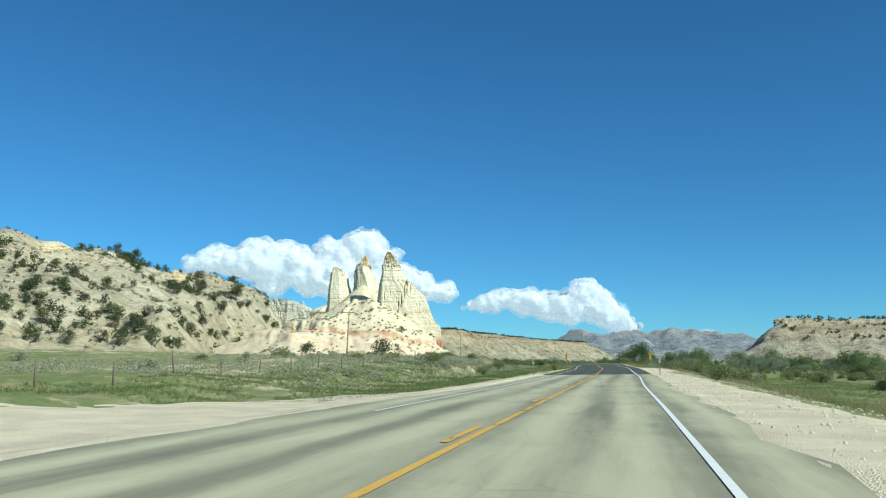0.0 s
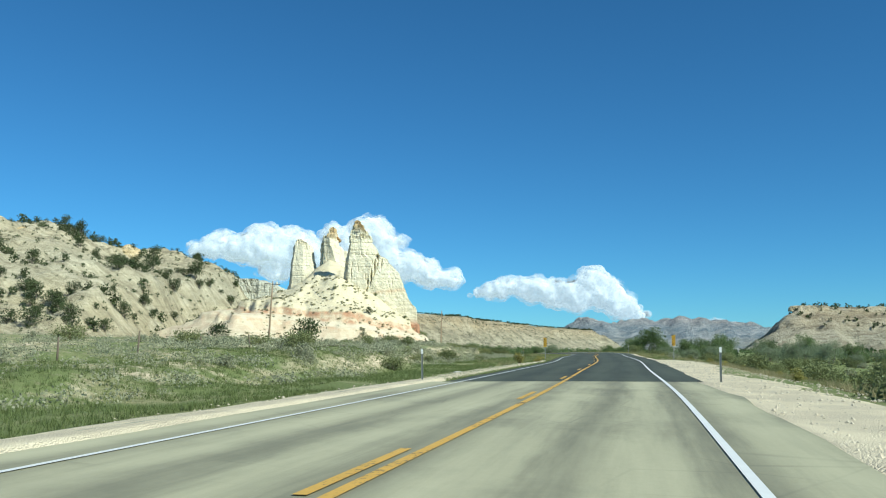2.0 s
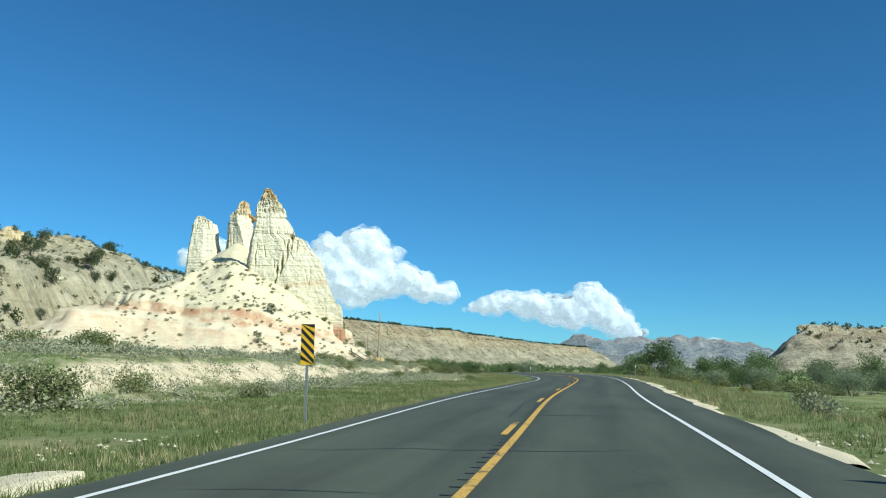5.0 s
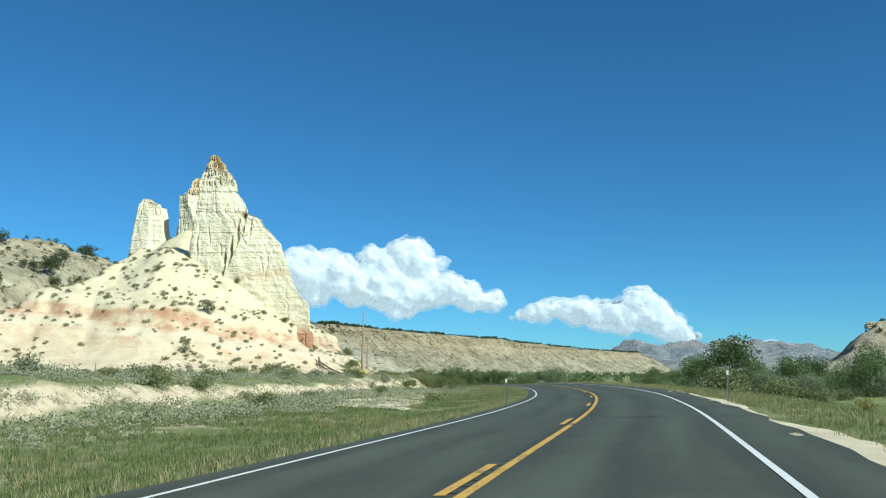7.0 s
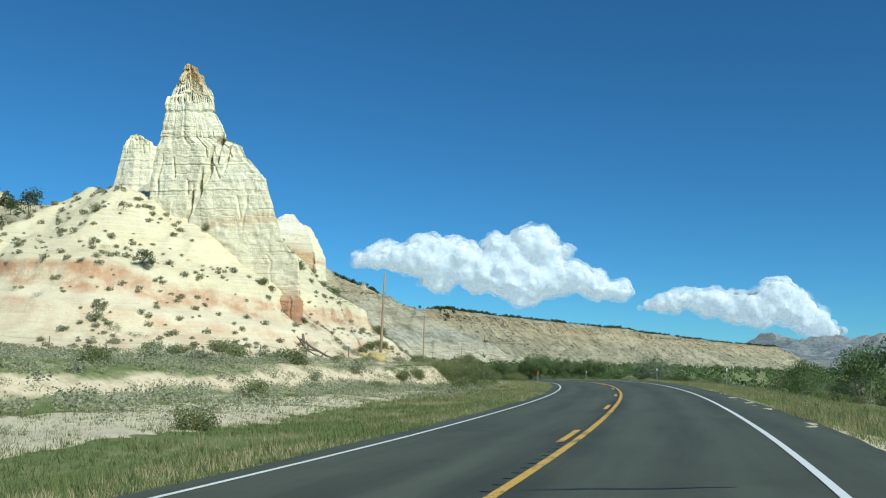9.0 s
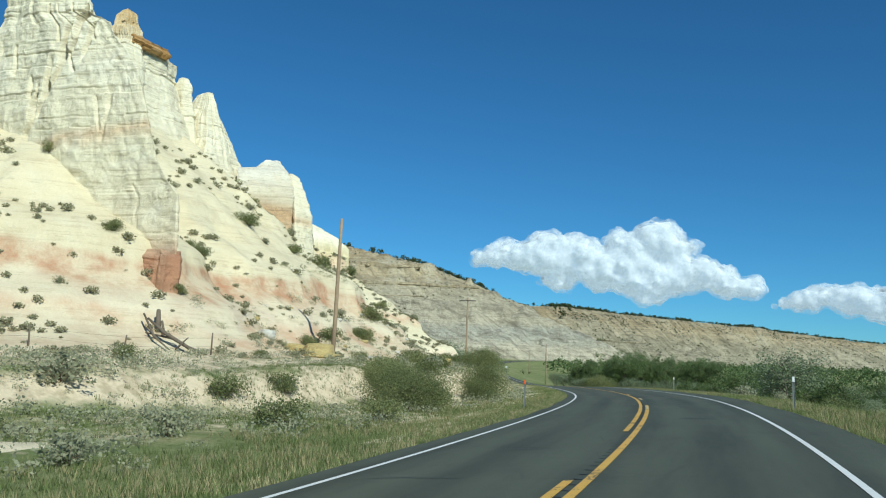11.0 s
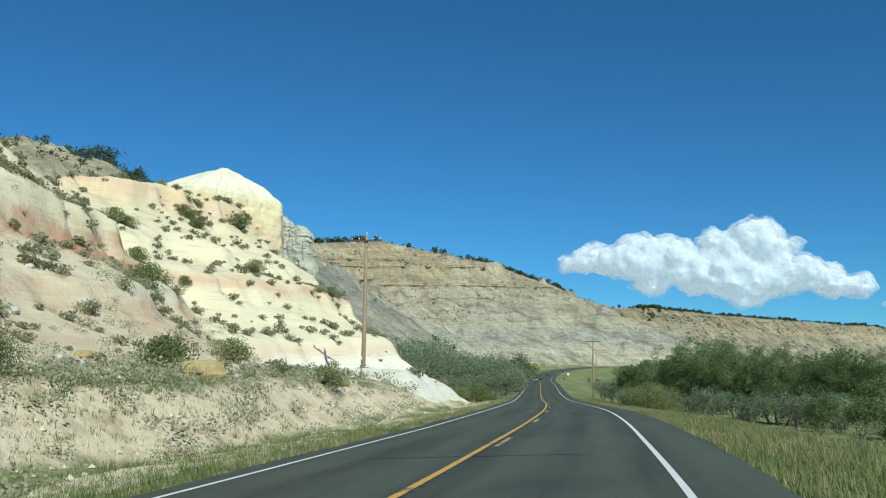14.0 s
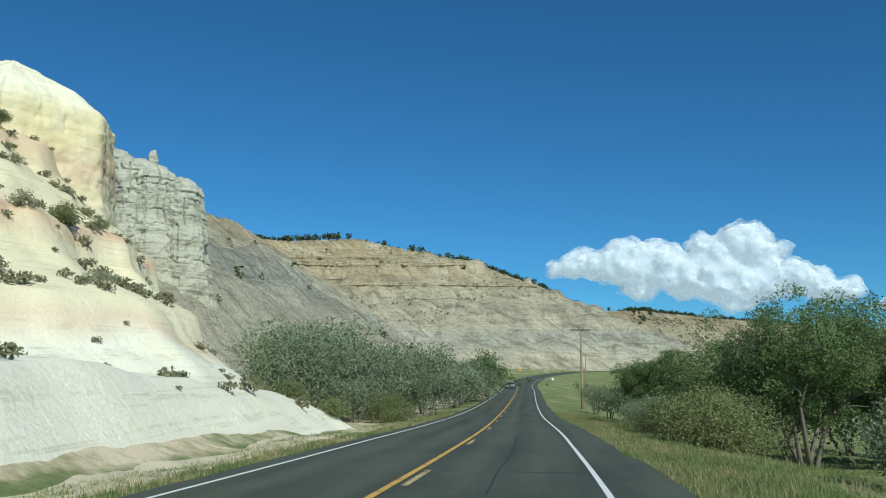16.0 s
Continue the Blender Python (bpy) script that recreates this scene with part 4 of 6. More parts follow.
def wall_z(x, y):
    w = np.array(WALL)
    rx, rz = np.interp(y, w[:, 1], w[:, 0]), np.interp(y, w[:, 1], w[:, 2])
    rx = rx + 16 * fbm(y / 70, 4.0, 0.0, 4) - 190 * np.exp(-((y - 1190) / 75) ** 2)
    tilt = (np.interp(y + 30, w[:, 1], w[:, 0]) - np.interp(y - 30, w[:, 1], w[:, 0])) / 60
    out = (x - rx) / np.sqrt(1 + tilt**2)
    down = np.clip(out, 0, None)
    # rim ledge, steep upper slope, gentler foot
    h = rz + 3 * fbm(x / 80, y / 80) - 0.03 * np.clip(-out, 0, None) - np.minimum(down * 2.0, 6) - 0.62 * np.clip(down - 3, 0, None)
    cut = smooth(1, 30, down) * smooth(-5, 15, h)
    # spurs and gullies run down the slope
    run = y + 6 * fbm(x / 40, y / 40)
    off_far = smooth(1050, 1350, y)
    spur = np.abs(fbm(run / (34 + 36 * off_far), down / 170, 2.0, 4))
    rill = np.abs(fbm(run / (10 + 12 * off_far), down / 60, 5.0, 3))
    h = h + cut * (7 - (28 + 34 * off_far) * spur + 1.6 - (8 + 9 * off_far) * rill + 5.0 * fbm(x / 9, y / 9, 0.0, 3) - 2.2 * np.abs(fbm(x / 4.5, y / 4.5, 3.0, 2)))
    # a hard ledge two thirds up and a lesser one below
    for level, step in ((66, 7.0), (50, 2.5), (38, 2.0), (26, 3.0)):
        lv = level + 3 * fbm(x / 90, y / 90)
        here = smooth(-0.25, 0.15, fbm(y / 60, level * 3.0, 1.0, 2) + (0.4 if level == 66 else 0.0))
        h = h + cut * here * step * (smooth(-1.0, 1.0, h - lv) - smooth(0, 16, h - lv))
    h = h - smooth(2500, 2950, y) * 70
    return np.maximum(h, -8)


canyon_wall = tagged(new("canyon_wall"), "long tan and grey valley wall with broken ledges", "cliff")
part("slope", sheet("slope", axis_points(-1500, 300, -400, -60, 2.6, 1.03), axis_points(560, 1165, 700, 1160, 2.6, 1.04), wall_z, M_GREY), canyon_wall, "gullied grey and tan slope")
M_FARWALL = mat_rock("dull_tan_valley_wall", [(0, (0.42, 0.39, 0.27)), (14, (0.50, 0.46, 0.33)), (30, (0.44, 0.40, 0.28)), (44, (0.50, 0.43, 0.29)), (56, (0.58, 0.47, 0.30)), (66, (0.48, 0.37, 0.22)), (80, (0.54, 0.45, 0.30))], (0.66, 0.58, 0.42), (0.15, 0.14, 0.095), 0.08, 1.0, 0.10, 0.10, 6.0, seams=0.7)
far_wall = tagged(new("far_valley_wall"), "distant tan valley wall dotted with dark scrub", "cliff")
part("slope", sheet("slope", axis_points(-900, 1300, -330, 300, 5.0, 1.03), axis_points(1150, 3300, 1165, 1900, 5.0, 1.02), wall_z, M_FARWALL), far_wall, "gullied tan slope")


def ledge(y0, y1, level, height, reach, seed, cover):
    """A hard bed standing out of the slope, broken into blocks with gaps."""
    y = np.arange(y0, y1, 1.1)
    w = np.array(WALL)
    out = np.arange(2.0, 140.0, 1.0)
    xg = np.interp(y, w[:, 1], w[:, 0])[:, None] - 12 + out[None]
    zg = wall_z(xg, np.repeat(y[:, None], len(out), 1))
    lv = level + 2.5 * fbm(y / 90, seed, 0.0, 2)
    below = zg < lv[:, None]
    x = xg[np.arange(len(y)), np.argmax(below, 1)]
    x = 0.5 * x + 0.25 * (np.roll(x, 1) + np.roll(x, -1))
    blocks = np.floor(y / 7 + 2 * vnoise(y * 0.05, seed))
    jut = reach * (0.55 + 0.5 * vnoise(blocks * 3.3, seed)) + 0.5 * fbm(y * 0.3, seed, 0.0, 3)
    high = height * smooth(-cover - 0.1, 0.25 - cover, fbm(y / 38, seed + 4.0, 0.0, 3)) * (0.8 + 0.3 * vnoise(blocks * 1.7, seed + 2))
    high = high * smooth(1.0, 7.0, np.interp(y, w[:, 1], w[:, 2]) - lv - height)
    jut = jut * (high / height) - 1.0 * (1 - np.minimum(1, high / height))
    rows = [(-7.0, 0.95 * high), (jut - 0.8, high), (jut, 0.92 * high), (jut - 0.3 * reach, 0.66 * high), (jut + 0.15, 0.58 * high), (jut - 0.2, 0.36 * high), (jut - 0.8 * reach, 0.18 * high), (jut - reach, 0 * y), (-5.0, -1.5 - 0 * y)]
    sunk = lv - 14 * (1 - np.minimum(1, high / (0.5 * height)))
    v = np.stack([np.stack([x + dx, y, sunk + dz], -1) for dx, dz in rows])
    return v.reshape(-1, 3), [f[::-1] for f in grid_faces(len(rows), len(y))]


for y0, y1, level, height, reach, seed, cover in ((700, 1000, 72, 5.0, 3.2, 1.0, 0.0), (800, 1400, 56, 3.2, 2.4, 2.0, -0.1), (700, 1400, 47, 2.2, 1.3, 3.0, -0.1), (700, 1200, 79, 2.6, 1.4, 4.0, 0.1), (700, 1500, 30, 2.0, 1.2, 5.0, -0.12)):
    part("ledge", mesh_of("ledge", *ledge(y0, y1, level, height, reach, seed, cover), M_LEDGE, False), canyon_wall, "tan overhanging rock ledge")

def mesa_z(x, y):
    edge = 10 * fbm(x / 45, y / 45, 5.0, 4)
    out = np.hypot(np.clip(432 + 0.45 * (y - 1075) - x, 0, None), np.clip(1075 - y, 0, None)) + edge * 0.7
    down = np.clip(out, 0, None)
    top = 58 + 2.5 * fbm(x / 90, y / 90) + 0.004 * (x - 455)
    h = top - np.minimum(down * 1.6, 7 + 2 * fbm(x / 30, y / 30)) - 0.72 * np.clip(down - 4.5, 0, None)
    cut = smooth(2, 25, down) * smooth(-5, 12, h)
    h = h + cut * (6 - 22 * np.abs(fbm(x / 48, y / 48, 3.0, 4)) - 6 * np.abs(fbm(x / 15, y / 15, 4.0, 3)) + 2 * fbm(x / 12, y / 12))
    return np.maximum(h, -8)


mesa = tagged(new("mesa"), "flat-topped tan mesa with gullied slopes", "mesa")
part("slope", sheet("slope", axis_points(250, 2200, 330, 900, 3.2, 1.06), axis_points(850, 1900, 930, 1120, 3.2, 1.08), mesa_z, M_MESA), mesa)
rng = np.random.default_rng(91)
for k in range(9):
    x, y = 446 + 42 * k + float(rng.uniform(-14, 14)), 1076 + float(rng.uniform(-2, 5))
    z = float(mesa_z(np.array([x]), np.array([y + 4]))[0])
    rx, ry = float(rng.uniform(11, 24)), float(rng.uniform(4, 6))
    rock("rim_rock", round_plan([(z - 7, x, y + 3, rx, ry), (z - 2.2, x, y + 3, rx * 0.96, ry), (z - 0.4, x, y + 3, rx * 0.8, ry * 0.8)], 9, k + 60), M_LEDGE, mesa, "broken tan rim ledge", seed=90 + k, step=1.2, dz=0.6, strata=0.5, crack=1.6, rough=1.6, spacing=7.0, top=0.6)

LEFT = [([(-480, 180, 70), (-330, 262, 60), (-230, 305, 54), (-163, 349, 50), (-168, 398, 56), (-121, 413, 43), (-97, 429, 35), (-74, 436, 26)], 0.40), ([(-163, 349, 50), (-150, 325, 38), (-135, 300, 22)], 0.5), ([(-230, 305, 54), (-205, 262, 30)], 0.42)]


def left_z(x, y):
    h = np.max([ridge(x, y, p, s, None, 6.0) for p, s in LEFT], axis=0)
    h = h + gullies(x, y, 38, 14) + gullies(x, y + 50, 12, 4.5) + gullies(x + 7, y, 4.5, 1.6)
    # stepped outcrops
    h = h + 2.2 * smooth(0.1, 0.35, fbm(x / 22, y / 22, 9.0, 3)) * smooth(6, 20, h)
    h = h - 0.9 * np.clip(x + 92, 0, None) - 0.9 * np.clip(-70 - y, 0, None)
    return settle(x, y, h)


left_hill = tagged(new("juniper_hill"), "tan rocky hillside dotted with junipers", "hill")
part("slope", sheet("slope", axis_points(-620, -30, -260, -32, 1.8), axis_points(-120, 560, 230, 460, 1.8), left_z, M_SCRUB), left_hill)
for k, (x, y, foot, head, rx, ry) in enumerate(((-160, 343, 30, 50.5, 17, 11), (-143, 338, 30, 44, 9, 7), (-118, 372, 26, 42, 8, 6), (-190, 322, 36, 52, 12, 9), (-128, 350, 24, 36.5, 7, 5))):
    rock("outcrop", round_plan([(foot, x, y, rx, ry), (foot + 0.6 * (head - foot), x, y, rx * 0.8, ry * 0.8), (foot + 0.65 * (head - foot), x, y, rx * 0.7, ry * 0.7), (foot + 0.9 * (head - foot), x, y, rx * 0.5, ry * 0.55), (head, x, y, rx * 0.2, ry * 0.2)], 9, k + 20), M_OUTCROP, left_hill, "pale yellow sandstone outcrop", seed=80 + k, step=0.7, dz=0.5, strata=0.5, crack=0.9, rough=1.2, spacing=5.0)

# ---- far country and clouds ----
# blue-grey rock colours carry the aerial haze of a far greater distance
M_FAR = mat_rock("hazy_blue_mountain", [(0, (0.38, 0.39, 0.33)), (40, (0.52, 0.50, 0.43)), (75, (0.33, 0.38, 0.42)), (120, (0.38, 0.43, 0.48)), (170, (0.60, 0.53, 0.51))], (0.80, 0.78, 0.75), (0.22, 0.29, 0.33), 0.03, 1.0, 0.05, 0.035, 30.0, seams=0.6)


def mountains_z(x, y):
    crest = np.interp(x, [-400, 300, 560, 700, 830, 950, 1050, 1180, 1350, 1500, 1900], [30, 60, 110, 165, 148, 168, 142, 160, 148, 135, 80])
    h = crest - 0.30 * np.abs(y - 4350 - 60 * fbm(x / 200, 3.0)) + 26 * fbm(x / 170, y / 170) + gullies(x, y, 120, 54) + gullies(x, y, 42, 24)
    low = 62 - 0.25 * np.abs(y - 3750) + gullies(x, y, 90, 26)
    return np.maximum(np.maximum(h, low), -8)


mountains = tagged(part("backdrop", sheet("backdrop", np.arange(-700, 2300, 14.0), np.arange(3300, 4700, 14.0), mountains_z, M_FAR)), "distant pale mountain range tinted blue for haze", "mountains", kind="structure")


def mat_cloud(name, alpha=None):
    n = Nodes(name, 1.0, 0.0)
    n.bump(n.noise(0.02, 8, 0.7), 0.15, 25.0)
    # added bluish glow stands in for scattered light and softens the shaded undersides
    e = n.mix(n.noise(0.012, 4), (0.52, 0.66, 0.84), (0.80, 0.88, 0.98))
    n.link(e, n.bsdf.inputs["Emission Color"])
    n.bsdf.inputs["Emission Strength"].default_value = 0.50
    if alpha:
        f = n.noise(0.016, 6, 0.6)
        n.link(n.math("MULTIPLY", n.ramp(f, (0.40, 0.0), (0.66, 1.0)), alpha), n.bsdf.inputs["Alpha"])
    return n.done((0.42, 0.43, 0.44))


M_CLOUD = mat_cloud("cloud_white")
M_WISP = mat_cloud("cloud_wisp", 0.6)


def sphere(rings=14, seg=22):
    v = [(math.sin(math.pi * i / rings) * math.cos(2 * math.pi * k / seg), math.sin(math.pi * i / rings) * math.sin(2 * math.pi * k / seg), math.cos(math.pi * i / rings)) for i in range(1, rings) for k in range(seg)]
    f = grid_faces(rings - 1, seg, True)
    v += [(0, 0, 1), (0, 0, -1)]
    n = len(v)
    f += [((k + 1) % seg, k, n - 2) for k in range(seg)]
    m = (rings - 2) * seg
    f += [(m + k, m + (k + 1) % seg, n - 1) for k in range(seg)]
    return np.array(v), [q[::-1] for q in f]


BALL, BALL_SMALL = sphere(16, 26), sphere(7, 10)


def lump(c, q, ball, wave):
    """A ball pushed out and in by noise."""
    sv, sf = ball
    v = np.asarray(c) + sv * [q, q, q * 0.86]
    return v + sv * (q * 0.34 * fbm(v[:, 0] / wave, v[:, 1] / wave, v[:, 2] / wave, 4))[:, None], sf


def cloud(label, puffs, bearing, far, rise, seed):
    """Billows: large lumps, each set about with smaller ones, over a flat base, and thin wisps round them."""
    rng = np.random.default_rng(seed)
    body, wisps = [], []
    for px, pz, r in puffs:
        px, pz, r = px * 1.02, pz * 1.3, r * 1.12
        c = np.array([px, 0, pz])
        body.append(lump(c, r, BALL, 60))
        for k in range(8):
            d = rng.normal(size=3)
            d /= np.linalg.norm(d)
            d[2] = abs(d[2]) - 0.25
            q = r * rng.uniform(0.3, 0.6)
            body.append(lump(c + d * r * np.array([0.95, 0.7, 0.75]), q, BALL_SMALL, 30))
            if k < 9:
                wisps.append(lump(c + d * r * np.array([1.3, 0.5, 0.95]), r * rng.uniform(0.25, 0.5), BALL_SMALL, 20))
    raw = new("cloud", mesh_of("cloud", *join(body), M_CLOUD))
    mod = raw.modifiers.new("fuse", 'REMESH')
    mod.mode, mod.voxel_size = 'VOXEL', 10.0
    even = raw.modifiers.new("even", 'SMOOTH')
    even.factor, even.iterations = 0.5, 14
    deps = bpy.context.evaluated_depsgraph_get()
    deps.update()
    me = bpy.data.meshes.new_from_object(raw.evaluated_get(deps))
    bpy.data.objects.remove(raw)
    n = len(me.vertices)
    co, no = np.empty(n * 3), np.empty(n * 3)
    me.vertices.foreach_get("co", co)
    me.vertices.foreach_get("normal", no)
    co, no = co.reshape(-1, 3), no.reshape(-1, 3)
    x, y, z = co.T
    co = co + no * (-14 + 30 * fbm(x / 120, y / 120, z / 120, 3) + 11 * fbm(x / 42, y / 42, z / 42, 3) + 6 * fbm(x / 15, y / 15, z / 15, 3))[:, None]
    me.vertices.foreach_set("co", co.ravel())
    me.polygons.foreach_set("use_smooth", np.ones(len(me.polygons), bool))
    me.materials.clear()
    me.materials.append(M_CLOUD)
    me.update()
    ob = part("cloud", me)
    # torn vapour round the body, thinner outwards
    polys = [tuple(p.vertices) for p in me.polygons]
    for out, seed2, amp in ((5.0, 1.0, 9.0), (12.0, 2.0, 15.0), (20.0, 3.0, 22.0)):
        q = co + no * (out + amp * fbm(x / 55 + seed2 * 7, y / 55, z / 55, 4))[:, None]
        part("wisp", mesh_of("wisp", q, polys, M_WISP), ob, "thin torn cloud edge")
    part("wisp", mesh_of("wisp", *join(wisps), M_WISP), ob, "thin torn cloud edge")
    a = radians(bearing)
    ob.matrix_basis = Matrix.Translation((30 - far * math.sin(a), 170 + far * math.cos(a), rise)) @ pose(0, 0, 0, 0, 0, bearing)
    return tagged(ob, label, "cloud", "clouds low over the valley", kind="structure")


FAR = 4500
cloud("long white cumulus cloud with a flat grey base", [(-640, 60, 62), (-540, 70, 80), (-440, 62, 105), (-330, 70, 125), (-200, 58, 125), (-90, 20, 115), (20, 20, 120), (60, 105, 105), (150, 140, 112), (225, 105, 105), (310, 0, 95), (400, 5, 92), (500, -25, 82), (600, -40, 62), (150, -20, 120), (-730, 62, 44), (-300, -25, 70)], 8.35, FAR, 452, 4)
cloud("small white cumulus cloud with a flat grey base", [(-380, 32, 46), (-300, 38, 62), (-210, 46, 76), (-110, 42, 86), (-10, 22, 86), (90, 12, 88), (180, 62, 92), (250, 10, 90), (330, -36, 70), (400, -70, 50), (-440, 20, 34)], -7.2, FAR, 285, 5)
cloud("small white cloud resting on the mountains", [(-60, 0, 34), (10, 5, 40), (80, -8, 36), (-120, 12, 24), (140, -20, 24)], -17.3, FAR, 128, 6)

# ---- plants ----


def mat_leaf(name, lo, hi, trans=0.25):
    n = Nodes(name, 0.7, 0.2)
    geo = n.add("ShaderNodeNewGeometry")
    info = n.add("ShaderNodeObjectInfo")
    f = n.math("ADD", n.math("MULTIPLY", geo.outputs["Random Per Island"], 0.5), n.math("MULTIPLY", info.outputs["Random"], 0.5))
    col = n.mix(f, lo, hi)
    tr = n.add("ShaderNodeBsdfTranslucent")
    n.link(col, tr.inputs["Color"])
    mx = n.add("ShaderNodeMixShader")
    mx.inputs[0].default_value = trans
    out = n.t.nodes["Material Output"]
    n.link(n.bsdf.outputs[0], mx.inputs[1])
    n.link(tr.outputs[0], mx.inputs[2])
    n.link(mx.outputs[0], out.inputs["Surface"])
    return n.done(col)


L_COTTON = mat_leaf("cottonwood_leaf", (0.085, 0.125, 0.045), (0.215, 0.285, 0.12), 0.4)
L_OLIVE = mat_leaf("russian_olive_leaf", (0.13, 0.17, 0.095), (0.33, 0.38, 0.24), 0.35)
L_JUNIPER = mat_leaf("juniper_foliage", (0.035, 0.055, 0.022), (0.095, 0.12, 0.05), 0.15)
L_SAGE = mat_leaf("sagebrush_leaf", (0.21, 0.22, 0.135), (0.42, 0.42, 0.28), 0.38)
L_TUFT = mat_leaf("dry_tuft_leaf", (0.19, 0.19, 0.11), (0.36, 0.35, 0.22), 0.42)
L_GREEN = mat_leaf("greasewood_leaf", (0.115, 0.14, 0.055), (0.29, 0.31, 0.14), 0.35)
L_YELLOW = mat_leaf("rabbitbrush_flower", (0.16, 0.17, 0.06), (0.40, 0.34, 0.09), 0.2)
L_GRASS = mat_leaf("green_grass", (0.11, 0.148, 0.046), (0.25, 0.29, 0.115), 0.4)
L_STRAW = mat_leaf("straw_grass", (0.26, 0.23, 0.11), (0.50, 0.43, 0.25), 0.3)
M_BARK = mat_plain("grey_bark", (0.19, 0.165, 0.135), 0.95, 9, 0.4)
M_TWIG = mat_plain("dry_twig", (0.16, 0.12, 0.08), 0.95, 9, 0.4)


def leaves(centres, size, rng, long=1.6):
    """A quad leaf at each centre, turned at random. Returns vertices and faces."""
    n = len(centres)
    a = rng.normal(size=(n, 3))
    a /= np.linalg.norm(a, axis=1, keepdims=True)
    b = np.cross(a, rng.normal(size=(n, 3)))
    b /= np.linalg.norm(b, axis=1, keepdims=True)
    s = (size * rng.uniform(0.6, 1.3, n))[:, None]
    a, b = a * s * long * 0.5, b * s * 0.5
    v = np.stack([centres - a, centres + b * 0.9 - a * 0.1, centres + a, centres - b * 0.9 - a * 0.1], 1).reshape(-1, 3)
    return v, np.arange(4 * n).reshape(-1, 4).tolist()


def crown_points(rng, n, clumps, spread):
    """Points about clumps (x, y, z, radius)."""
    c = np.array(clumps)
    w = c[:, 3] ** 2
    i = rng.choice(len(c), n, p=w / w.sum())
    d = rng.normal(size=(n, 3))
    d /= np.linalg.norm(d, axis=1, keepdims=True)
    r = c[i, 3] * rng.uniform(0.2, 1.0, n) ** 0.5 * (1 + spread * rng.normal(size=n) * 0.07)
    return c[i, :3] + d * r[:, None] * [1, 1, 0.85]


def tree_proto(seed, height, width, leaf_mat, n_leaves, leaf, bare=0.25, stems=3, clump=0.16, name="tree", apart=False, per_tip=3):
    """A branching tree with a crown of leaf clumps. Returns an Empty with trunk, limbs and crown; apart: each stem and limb a part of its own."""
    rng = np.random.default_rng(seed)
    root = new(name)
    wood, tips = [], []
    for s in range(stems):
        a = rng.uniform(0, 6.28)
        lean = width * rng.uniform(0.08, 0.3)
        top = np.array([math.cos(a) * lean, math.sin(a) * lean, height * rng.uniform(0.55, 0.8)])
        foot = np.array([math.cos(a) * 0.12 * s, math.sin(a) * 0.12 * s, -0.25])
        mid = (foot + top) / 2 + rng.normal(size=3) * 0.05 * height
        r = 0.011 * height + 0.03
        stem = tube([foot, mid * 0.5 + foot * 0.5, mid, top], [r, r * 0.85, r * 0.6, r * 0.2], 7)
        wood.append(stem)
        held = part("trunk", mesh_of("trunk", *stem, M_BARK), root, "pale grey leaning trunk") if apart else None
        for k in range(7):
            t = rng.uniform(0.3, 1.0)
            p = foot + (mid - foot) * min(1, 2 * t) + (top - mid) * max(0, 2 * t - 1)
            b = rng.uniform(0, 6.28)
            out = width * 0.5 * rng.uniform(0.5, 0.95) * (1.1 - 0.5 * t)
            q = p + np.array([math.cos(b) * out, math.sin(b) * out, height * rng.uniform(0.02, 0.2)])
            m = (p + q) / 2 + np.array([0, 0, 0.06 * height])
            limb = tube([p, m, q], [r * 0.45, r * 0.3, r * 0.1], 5)
            wood.append(limb)
            if apart:
                part("limb", mesh_of("limb", *limb, M_BARK), held)
            tips.append(q)
            if per_tip > 3:
                tips.append(m)
        tips.append(top)
    clumps = []
    for q in tips:
        for _ in range(per_tip):
            c = q + rng.normal(size=3) * [width * 0.09, width * 0.09, height * 0.065]
            c[2] = min(max(c[2], bare * height), height * 0.93)
            clumps.append((*c, width * clump * rng.uniform(0.5, 1.3)))
    if not apart:
        part("trunk", mesh_of("trunk", *join(wood), M_BARK), root, "grey branching trunk")
    part("crown", mesh_of("crown", *leaves(crown_points(rng, n_leaves, clumps, 1.0), leaf, rng), leaf_mat, False), root)
    return root


def bush_proto(seed, height, width, leaf_mat, n_leaves, leaf, name, twigs=9, lumps=12, low=0.15):
    """A low shrub of leaf clumps on thin stems."""
    rng = np.random.default_rng(seed)
    root = new(name)
    wood, clumps = [], []
    for k in range(lumps):
        a, r = rng.uniform(0, 6.28), width * 0.5 * rng.uniform(0.05, 0.8)
        z = height * rng.uniform(low + 0.1, 0.85) * (1 - 0.35 * (2 * r / width) ** 2)
        clumps.append((math.cos(a) * r, math.sin(a) * r, z, width * rng.uniform(0.13, 0.24)))
        if k < twigs:
            wood.append(tube([(0, 0, -0.12), (math.cos(a) * r * 0.5, math.sin(a) * r * 0.5, z * 0.6), (math.cos(a) * r, math.sin(a) * r, z)], [0.02 * height + 0.006, 0.014 * height + 0.004, 0.004], 4))
    pts = crown_points(rng, n_leaves, clumps, 1.0)
    pts[:, 2] = np.abs(pts[:, 2])
    part("woody_base", mesh_of("woody_base", *join(wood), M_TWIG), root, "thin brown branching base")
    part("foliage", mesh_of("foliage", *leaves(pts, leaf, rng), leaf_mat, False), root)
    return root


